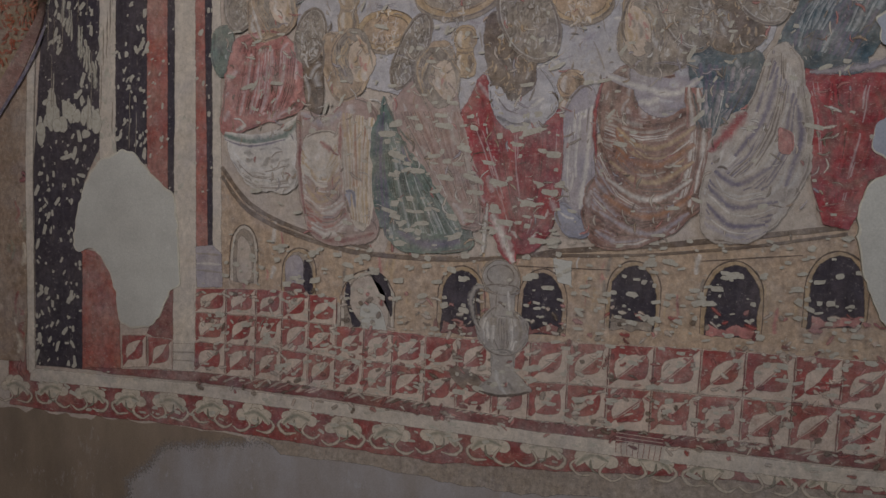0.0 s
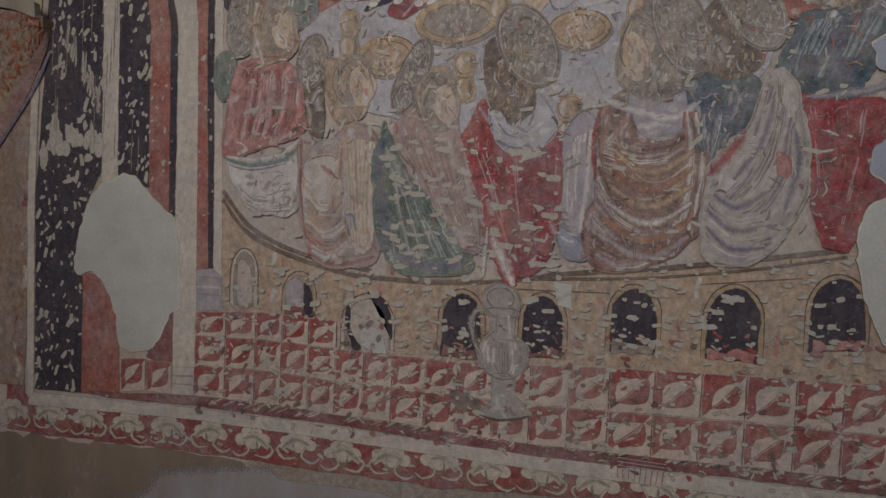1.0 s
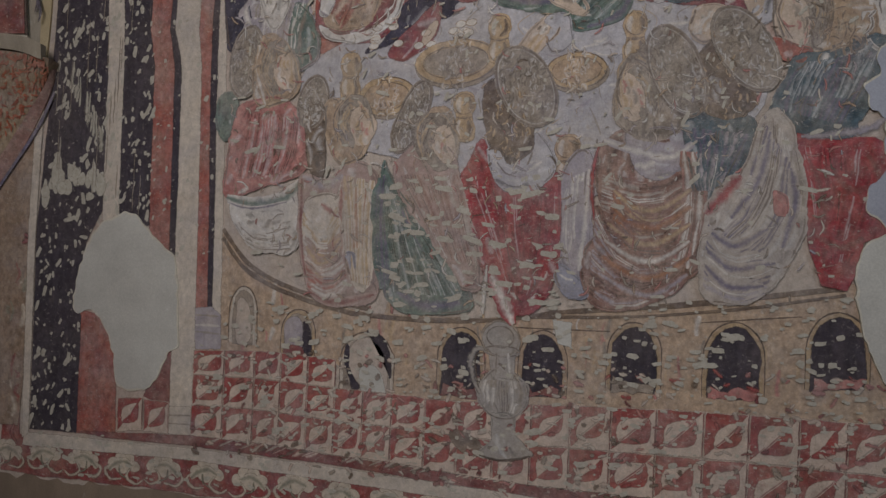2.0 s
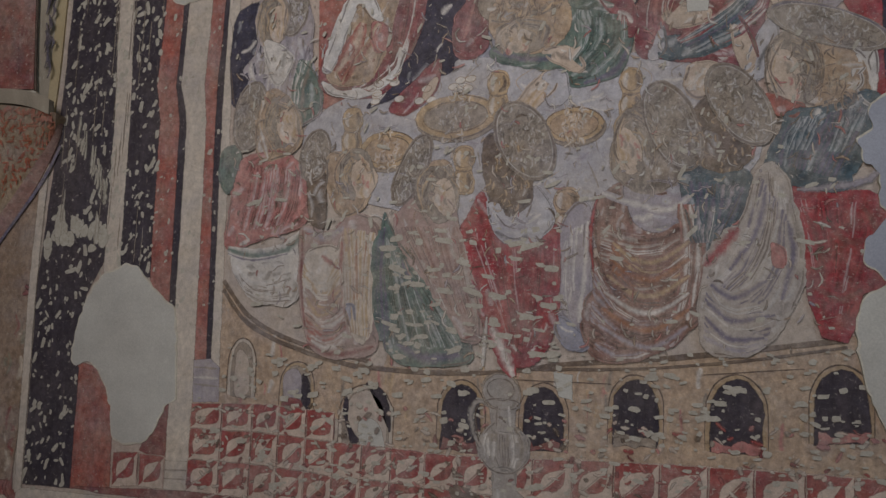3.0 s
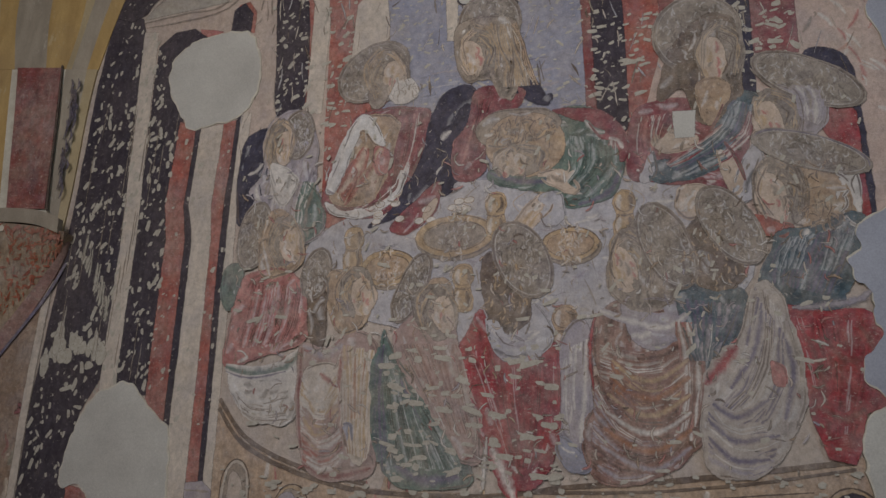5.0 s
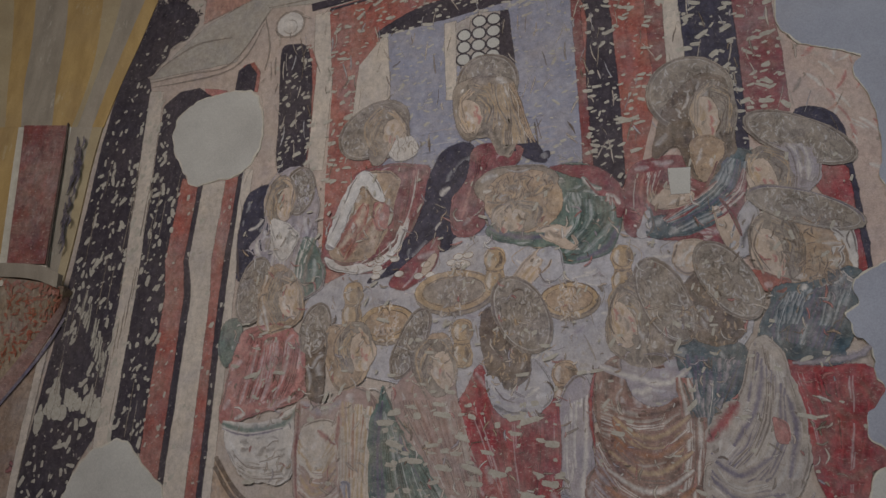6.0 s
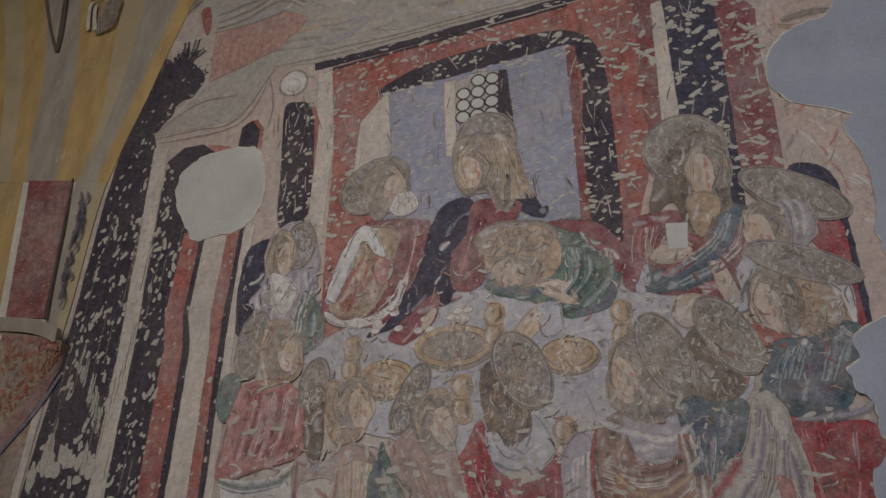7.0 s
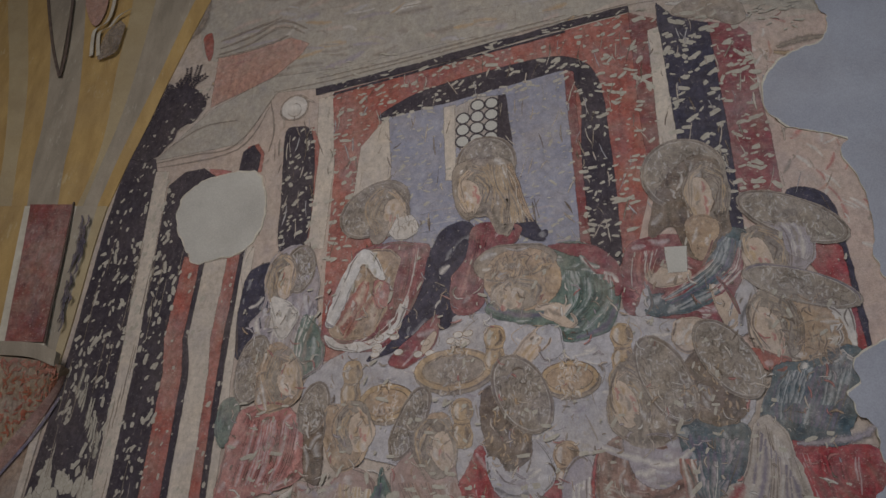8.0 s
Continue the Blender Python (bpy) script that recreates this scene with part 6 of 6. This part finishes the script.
BARE = [[(-2.590, 1.567), (-2.489, 1.961), (-2.253, 2.050), (-2.011, 1.846), (-2.000, 1.442), (-2.176, 1.179), (-2.359, 1.359)], [(-2.289, 3.585), (-2.152, 3.877), (-1.825, 3.880), (-1.756, 3.549), (-2.129, 3.342)], [(1.087, 4.604), (0.774, 4.198), (0.770, 3.970), (1.078, 3.783), (1.091, 3.098), (1.571, 3.076), (1.954, 4.663)]]
pecks("pecked_plaster", [(-2.709, 4.016), (-2.419, 3.952), (-2.190, 3.378), (-2.221, 2.942)] + [(-2.192, 2.761), (-2.184, 1.999), (-2.550, 1.570), (-2.550, 0.972), (-2.820, 0.959), (-2.828, 1.948), (-2.777, 2.691)], 520, 0.021, 75, 2.1, 0.0058)
pecks("pecked_plaster", [(-2.200, 3.395), (-1.861, 3.392), (-1.876, 2.933)] + [(-1.843, 2.755), (-1.837, 1.615), (-2.042, 1.844), (-2.184, 1.999), (-2.192, 2.761)], 60, 0.018, 60, 1.7, 0.0058)
pecks("pecked_plaster", [(-1.465, 4.364), (0.169, 4.668), (0.212, 3.714), (0.079, 3.227), (-0.084, 3.235), (-0.138, 4.277), (-0.618, 4.201), (-1.113, 4.129), (-1.260, 3.980), (-1.283, 3.268), (-1.362, 2.920)], 380, 0.020, 14, 2.4, 0.0062)
pecks("pecked_plaster", [(-1.116, 4.169), (-0.171, 4.339), (-0.114, 3.322), (-1.056, 3.377)], 330, 0.013, 12, 2.6, 0.0062)
pecks("pecked_plaster", [(0.310, 4.698), (0.746, 4.480), (0.767, 3.548), (0.571, 3.337), (0.339, 3.827)], 200, 0.024, 8, 2.2, 0.0064)
pecks("pecked_plaster", [(0.169, 4.668), (0.303, 4.601), (0.270, 3.740), (0.186, 3.716)], 30, 0.024, 8, 2.2, 0.0064)
pecks("pecked_plaster", [(-1.763, 4.148), (-1.541, 4.143), (-1.463, 3.401), (-1.655, 3.412)], 70, 0.020, 40, 1.8, 0.0058)
pecks("pecked_plaster", [(-1.038, 2.261), (-0.236, 2.278), (-0.228, 1.725), (-0.975, 1.678)], 125, 0.025, 0, 2.4)
pecks("pecked_plaster", [(-1.841, 2.629), (1.002, 2.612), (0.949, 1.800), (-1.727, 1.630)], 170, 0.018, 0, 2.6)
pecks("pecked_plaster", [(-1.856, 3.360), (1.026, 3.471), (0.822, 2.250), (-1.656, 2.191)], 190, 0.016, 60, 2.6)
pecks("pecked_plaster", [(-1.763, 1.620), (0.934, 1.833), (1.050, 0.946), (-1.902, 1.039)], 300, 0.022, 0, 2.0, 0.0128)
pecks("pecked_plaster", [(-1.909, 1.449), (0.960, 1.533), (1.050, 0.946), (-1.902, 1.039)], 300, 0.014, 0, 2.2, 0.0128)
pecks("pecked_plaster", [(-1.763, 1.620), (0.934, 1.833), (1.010, 1.406), (-1.760, 1.433)], 160, 0.024, 0, 1.8, 0.0128)
pecks("pecked_plaster", [(-2.820, 0.974), (1.052, 0.924), (1.059, 0.835), (-2.822, 0.737)], 130, 0.018, 0, 2.2, 0.0105)
pecks("pecked_plaster", [(-2.674, 4.089), (-2.255, 4.603), (-2.248, 4.278), (-2.497, 4.053)], 22, 0.018, 30, 1.6, 0.0064)
pecks("pecked_plaster", [(-1.591, 4.554), (1.095, 4.826), (1.030, 4.400), (0.219, 4.637), (-1.467, 4.380)], 200, 0.013, 10, 3.0, 0.0064)
# larger bare places across the black band
p = Paint(0.0062)
for k in range(34):
    c = Vector((-2.799, 2.214)).lerp(Vector((-2.467, 2.234)), random.random()) + Vector((0, random.gauss(-0.01, 0.05)))
    p.ell(c, random.uniform(0.008, 0.030), random.uniform(0.015, 0.055), M_CHIP, 0, 0, 0.012, 10)
for k in range(16):
    c = Vector((-2.666, 2.663)).lerp(Vector((-2.474, 2.341)), random.random())
    p.stroke([c, c + Vector((0.006, 0.04)), c + Vector((random.uniform(-0.02, 0.02), random.uniform(0.06, 0.16)))], random.uniform(0.008, 0.03), M_CHIP, 0)
for k in range(34):
    c = Vector((-2.752, 2.529)).lerp(Vector((-2.211, 2.528)), random.random()) + Vector((0, random.uniform(-0.5, 0.8)))
    p.stroke([c, c + Vector((0.002, 0.1)), c + Vector((0.004, random.uniform(0.15, 0.35)))], 0.006, M_GREYBROWN, 0)
tagged(p.done("flaked_paint", mural, "flaked places in the black band"), kind="stuff")
# crumbly rubbed brushwork
p = Paint(0.0178)
tones = (M_GREYBROWN, M_TAN, M_CREAM, M_LILAC, M_ROSE, M_GREYBROWN, M_GROUND, M_WHITE, M_BROWN)
AREA = [(-1.828, 3.059), (-1.017, 3.226), (0.483, 3.151), (0.894, 2.820), (0.799, 1.832), (-0.436, 1.712), (-1.345, 1.703), (-1.756, 2.141)]
for k in range(1000):
    c = Vector((random.uniform(-2.1, 1.0), random.uniform(1.6, 3.3)))
    if inside(c, AREA):
        d = Vector((random.gauss(0, 1), random.gauss(0, 1.4))).normalized() * random.uniform(0.015, 0.06)
        side = Vector((-d.y, d.x)) * random.uniform(-0.25, 0.25)
        p.stroke([c - d / 2, c + side, c + d / 2], random.uniform(0.004, 0.014), random.choice(tones), 0, steps=3)
tagged(p.done("rubbed_brushwork", mural, "rubbed and faded brush lines"), kind="stuff")

p = Paint(0.0122)
for k in range(520):
    u, v = random.random(), random.random()
    c = Vector((-1.909, 1.449)).lerp(Vector((0.998, 1.536)), u).lerp(Vector((-1.901, 0.929)).lerp(Vector((1.054, 0.902)), u), v)
    turn = random.gauss(0.1, 0.7)
    step = Vector((math.cos(turn), math.sin(turn))) * random.uniform(0.008, 0.024)
    p.stroke([c - step, c + Vector((0, random.uniform(-0.006, 0.006))), c + step], random.uniform(0.010, 0.028), random.choice((M_TILEPALE, M_CREAM, M_GROUND, M_DARKRED, M_BROWN, M_GREYBROWN, M_ROSE, M_TILE)), 0, steps=3)
tagged(p.done("rubbed_floor_paint", mural, "rubbed paint on the chequered floor"), kind="stuff")
p = Paint(0.0070)
for k in range(420):
    u = random.random()
    c = Vector((-1.862, 3.795)).lerp(Vector((1.091, 4.156)), u) + Vector((0, random.uniform(-0.9, 0.5)))
    if inside(c, [(-2.456, 3.955), (-1.815, 4.384), (0.164, 4.684), (0.752, 4.443), (0.995, 3.557), (0.924, 2.861), (0.044, 3.039), (-1.263, 2.807), (-1.763, 2.816), (-2.190, 3.378)]):
        step = Vector((random.gauss(0, 0.012), random.uniform(0.015, 0.06)))
        p.stroke([c - step, c + Vector((random.uniform(-0.006, 0.006), 0)), c + step], random.uniform(0.004, 0.012), random.choice((M_GROUND, M_GREYBROWN, M_TABLE, M_CREAM, M_BROWN)), 0, steps=3)
tagged(p.done("rubbed_portal_paint", mural, "rubbed paint on the portal"), kind="stuff")

# ---- vault springing in the corner ----
M_MARBLE = pigment("painted red marble", (0.27, 0.060, 0.050), (0.14, 0.038, 0.036), 0.45, (0.40, 0.27, 0.23), (1.4, 1, 0.35), tone=1.05)
M_VAULTDULL = pigment("faded cream vault paint", (0.47, 0.38, 0.23), (0.42, 0.33, 0.19), 0.3, (0.5, 0.44, 0.33), size=0.4, tone=1.0)
M_SPECKLE = pigment("ochre marbling ground", (0.36, 0.27, 0.17), (0.30, 0.20, 0.12), 0.4, (0.40, 0.34, 0.26), size=1.6, tone=1.01)
M_FLECK = pigment("orange fleck paint", (0.42, 0.10, 0.035), (0.34, 0.075, 0.03), 0.2, (0.34, 0.25, 0.16), tone=1.01)
M_PINK = pigment("pink border paint", (0.36, 0.20, 0.165), (0.28, 0.15, 0.125), 0.4, (0.44, 0.36, 0.30), tone=1.01)


def web(name, parent, a, b, mat, label="", thick=0.06):
    """A curved strip of vault between two rising lines, with body behind it."""
    a, b = curve_through(a, False, 6), curve_through(b, False, 6)
    n = len(a)
    back = Vector((-0.3, 1, 0)).normalized() * thick
    co = a + b + [q + back for q in a] + [q + back for q in b]
    faces = []
    for i in range(n - 1):
        faces += [(i, i + 1, n + i + 1, n + i), (2 * n + i, 3 * n + i, 3 * n + i + 1, 2 * n + i + 1),
                  (i, 2 * n + i, 2 * n + i + 1, i + 1), (n + i, n + i + 1, 3 * n + i + 1, 3 * n + i)]
    faces += [(0, n, 3 * n, 2 * n), (n - 1, 3 * n - 1, 4 * n - 1, 2 * n - 1)]
    me = bpy.data.meshes.new(name)
    me.from_pydata(co, [], faces)
    me.materials.append(mat)
    me.attributes.new("soft", "FLOAT", "POINT").data.foreach_set("value", [0.6] * len(co))
    me.update()
    return part(name, me, parent, label)


vault = tagged(new("vault_springer"), "yellow and grey painted vault springing in the corner", "vault", kind="structure")
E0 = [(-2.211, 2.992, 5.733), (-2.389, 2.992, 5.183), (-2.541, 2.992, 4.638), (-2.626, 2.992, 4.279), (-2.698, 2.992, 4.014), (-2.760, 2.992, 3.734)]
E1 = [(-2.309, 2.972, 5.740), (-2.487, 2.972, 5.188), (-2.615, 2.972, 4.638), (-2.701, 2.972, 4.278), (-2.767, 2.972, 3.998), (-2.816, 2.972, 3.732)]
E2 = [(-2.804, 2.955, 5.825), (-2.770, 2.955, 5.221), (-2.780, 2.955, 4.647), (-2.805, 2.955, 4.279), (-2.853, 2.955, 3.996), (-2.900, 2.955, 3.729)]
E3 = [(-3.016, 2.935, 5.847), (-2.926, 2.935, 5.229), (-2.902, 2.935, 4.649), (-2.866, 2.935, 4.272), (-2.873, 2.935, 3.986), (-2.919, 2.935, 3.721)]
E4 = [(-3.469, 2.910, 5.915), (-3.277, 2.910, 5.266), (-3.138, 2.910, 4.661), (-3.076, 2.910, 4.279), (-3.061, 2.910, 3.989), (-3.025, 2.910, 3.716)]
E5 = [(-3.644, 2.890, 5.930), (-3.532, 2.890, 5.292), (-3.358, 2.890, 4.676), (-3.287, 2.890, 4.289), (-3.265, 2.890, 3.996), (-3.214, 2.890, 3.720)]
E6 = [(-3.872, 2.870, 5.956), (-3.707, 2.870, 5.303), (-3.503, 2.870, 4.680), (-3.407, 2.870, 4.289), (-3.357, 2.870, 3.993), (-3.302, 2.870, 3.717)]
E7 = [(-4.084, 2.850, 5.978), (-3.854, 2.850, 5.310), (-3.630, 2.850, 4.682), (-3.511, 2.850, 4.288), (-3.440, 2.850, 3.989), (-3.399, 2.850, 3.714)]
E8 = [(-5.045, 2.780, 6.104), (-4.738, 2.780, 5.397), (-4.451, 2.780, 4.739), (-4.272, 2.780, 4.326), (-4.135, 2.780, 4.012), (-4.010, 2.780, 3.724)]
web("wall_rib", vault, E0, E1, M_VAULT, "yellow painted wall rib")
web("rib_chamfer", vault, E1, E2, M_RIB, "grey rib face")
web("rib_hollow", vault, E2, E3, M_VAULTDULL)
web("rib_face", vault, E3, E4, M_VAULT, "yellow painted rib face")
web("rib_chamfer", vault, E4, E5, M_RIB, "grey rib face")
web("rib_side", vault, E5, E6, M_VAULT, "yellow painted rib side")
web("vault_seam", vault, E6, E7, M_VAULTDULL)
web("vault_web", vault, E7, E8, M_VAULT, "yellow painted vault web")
# respond below the ribs with its red panel
web("respond_edge", vault, [(-2.760, 2.985, 3.734), (-2.780, 2.985, 3.472), (-2.791, 2.985, 3.046), (-2.806, 2.985, 2.816)], [(-2.816, 2.972, 3.732), (-2.824, 2.972, 3.469), (-2.836, 2.972, 3.043), (-2.836, 2.972, 2.814)], M_VAULTDULL, "cream respond edge")
web("respond_face", vault, [(-2.816, 2.972, 3.732), (-2.824, 2.972, 3.469), (-2.836, 2.972, 3.043), (-2.836, 2.972, 2.814)], [(-2.919, 2.935, 3.721), (-2.915, 2.935, 3.458), (-2.887, 2.935, 3.033), (-2.877, 2.935, 2.805)], M_RIB, "cream respond face with dark stains")
web("respond_front", vault, [(-2.919, 2.935, 3.721), (-2.915, 2.935, 3.458), (-2.887, 2.935, 3.033), (-2.877, 2.935, 2.805)], [(-3.219, 2.880, 3.715), (-3.191, 2.880, 3.450), (-3.140, 2.880, 3.023), (-3.116, 2.880, 2.794)], M_RIM, "cream respond front")
web("respond_side", vault, [(-3.219, 2.880, 3.715), (-3.191, 2.880, 3.450), (-3.140, 2.880, 3.023), (-3.116, 2.880, 2.794)], [(-4.010, 2.780, 3.724), (-3.889, 2.780, 3.447), (-3.699, 2.780, 3.009), (-3.598, 2.780, 2.777)], M_VAULT, "yellow respond side")
web("red_panel", vault, [(-2.938, 2.920, 3.725), (-2.916, 2.920, 3.451), (-2.897, 2.920, 3.154), (-2.880, 2.920, 2.920)], [(-3.175, 2.872, 3.719), (-3.137, 2.872, 3.443), (-3.102, 2.872, 3.145), (-3.072, 2.872, 2.911)], M_MARBLE, "dark red marbled panel", 0.004)
for line in ([(-2.934, 2.915, 3.737), (-2.907, 2.915, 3.449), (-2.889, 2.915, 3.152), (-2.869, 2.915, 2.910)],):
    web("panel_line", vault, line, [(x + 0.012, y - 0.004, z) for x, y, z in line], M_LINE, "", 0.01)
for k in range(30):
    u = random.random()
    c = Vector((-2.857, 2.940, 3.672)).lerp(Vector((-2.844, 2.940, 3.064)), u) + Vector((random.uniform(-0.02, 0.03), 0, 0))
    h = random.uniform(0.05, 0.16)
    web("stain", vault, [c, c + Vector((0.008, 0, -h * 0.5)), c + Vector((0.0, 0, -h))], [c + Vector((0.010, -0.004, 0)), c + Vector((0.026, -0.004, -h * 0.5)), c + Vector((0.006, -0.004, -h))], dry(M_VIOLET), "", 0.004)
web("ledge", vault, [(-2.726, 2.860, 2.849), (-2.876, 2.860, 2.897), (-3.161, 2.860, 2.916), (-3.679, 2.860, 2.929)], [(-2.732, 2.870, 2.776), (-2.896, 2.870, 2.826), (-3.144, 2.870, 2.843), (-3.658, 2.870, 2.853)], M_RIB, "cream corbel ledge", 0.05)
# tapering corbel with speckled marbling
web("corbel", vault, [(-2.701, 2.885, 2.786), (-2.943, 2.885, 2.825), (-3.230, 2.885, 2.843), (-3.673, 2.885, 2.852)], [(-2.793, 2.985, 2.684), (-2.910, 2.985, 2.456), (-3.094, 2.985, 2.209), (-3.375, 2.985, 1.889)], M_SPECKLE, "orange speckled corbel", 0.1)
web("corbel_edge", vault, [(-2.738, 2.950, 2.777), (-2.775, 2.950, 2.675), (-2.894, 2.950, 2.500), (-3.076, 2.950, 2.254), (-3.358, 2.950, 1.940)], [(-2.748, 2.985, 2.759), (-2.774, 2.985, 2.643), (-2.886, 2.985, 2.423), (-3.075, 2.985, 2.156), (-3.354, 2.985, 1.840)], M_PINK, "pinkish corbel edge", 0.06)
web("corbel_line", vault, [(-2.746, 2.975, 2.646), (-2.839, 2.975, 2.472), (-2.975, 2.975, 2.279), (-3.155, 2.975, 2.039)], [(-2.741, 2.980, 2.636), (-2.829, 2.980, 2.459), (-2.969, 2.980, 2.267), (-3.154, 2.980, 2.024)], M_VIOLET, "", 0.004)
# orange flecks strewn over the corbel
top = [(-2.701, 2.885, 2.786), (-2.943, 2.885, 2.825), (-3.230, 2.885, 2.843), (-3.673, 2.885, 2.852)]
foot = [(-2.793, 2.985, 2.684), (-2.910, 2.985, 2.456), (-3.094, 2.985, 2.209), (-3.375, 2.985, 1.889)]
top, foot = curve_through(top, False, 6), curve_through(foot, False, 6)
co, faces = [], []
for k in range(420):
    at = random.uniform(0, len(top) - 1.01)
    i, v = int(at), random.uniform(0.03, 0.86) ** 1.2
    c = top[i].lerp(top[i + 1], at - i).lerp(foot[i].lerp(foot[i + 1], at - i), v) + Vector((0.0, -0.0035 - 2e-6 * k, 0))
    turn, size = random.uniform(0, math.pi), random.uniform(0.010, 0.034)
    way, side = Vector((math.cos(turn), 0, math.sin(turn))) * size, Vector((-math.sin(turn), 0, math.cos(turn))) * size * 0.22
    n = len(co)
    co += [c - way, c - side, c + way * 0.9 + side, c + side * 1.3]
    faces.append((n, n + 1, n + 2, n + 3))
flecks = bpy.data.meshes.new("orange_flecks")
flecks.from_pydata(co, [], faces)
flecks.materials.append(M_FLECK)
flecks.update()
tagged(part("orange_flecks", flecks, vault, "orange red painted flecks"), kind="stuff")
# painted tracery on the ribs
web("tracery_dart", vault, [(-3.663, 2.885, 5.611), (-3.522, 2.885, 5.189), (-3.381, 2.885, 4.843), (-3.291, 2.885, 4.646)], [(-3.422, 2.885, 5.566), (-3.347, 2.885, 5.160), (-3.301, 2.885, 4.831), (-3.275, 2.885, 4.635)], M_RIB, "grey painted dart", 0.002)
for line in ([(-3.674, 2.878, 5.606), (-3.523, 2.878, 5.183), (-3.381, 2.878, 4.837), (-3.273, 2.878, 4.621)], [(-3.423, 2.878, 5.559), (-3.340, 2.878, 5.153), (-3.284, 2.878, 4.823), (-3.269, 2.878, 4.620)]):
    web("tracery_line", vault, line, [(x + 0.024, y - 0.004, z) for x, y, z in line], M_LINE, "dark painted tracery line", 0.004)
web("tracery_lobe", vault, [(-3.333, 2.900, 5.463), (-3.251, 2.900, 5.205), (-3.177, 2.900, 5.061), (-3.131, 2.900, 5.017)], [(-3.121, 2.900, 5.424), (-3.081, 2.900, 5.177), (-3.097, 2.900, 5.049), (-3.129, 2.900, 5.012)], M_BRICK, "brick red painted lobe", 0.004)
for line in ([(-3.075, 2.895, 5.411), (-3.041, 2.895, 5.165), (-3.055, 2.895, 5.028), (-3.130, 2.895, 4.967), (-3.099, 2.895, 4.766)], [(-2.909, 2.895, 5.106), (-2.980, 2.895, 5.062), (-3.024, 2.895, 4.978), (-3.090, 2.895, 4.943), (-3.047, 2.895, 4.759)]):
    web("tracery_line", vault, line, [(x + 0.028, y - 0.004, z + 0.005) for x, y, z in line], M_RIM, "cream painted tracery line", 0.004)
web("tracery_leaf", vault, [(-2.938, 2.895, 5.028), (-2.999, 2.895, 4.974), (-3.034, 2.895, 4.889), (-3.034, 2.895, 4.739)], [(-2.894, 2.895, 4.985), (-2.897, 2.895, 4.869), (-2.914, 2.895, 4.775), (-3.015, 2.895, 4.728)], dry(M_GREYBROWN), "grey painted leaf", 0.004)
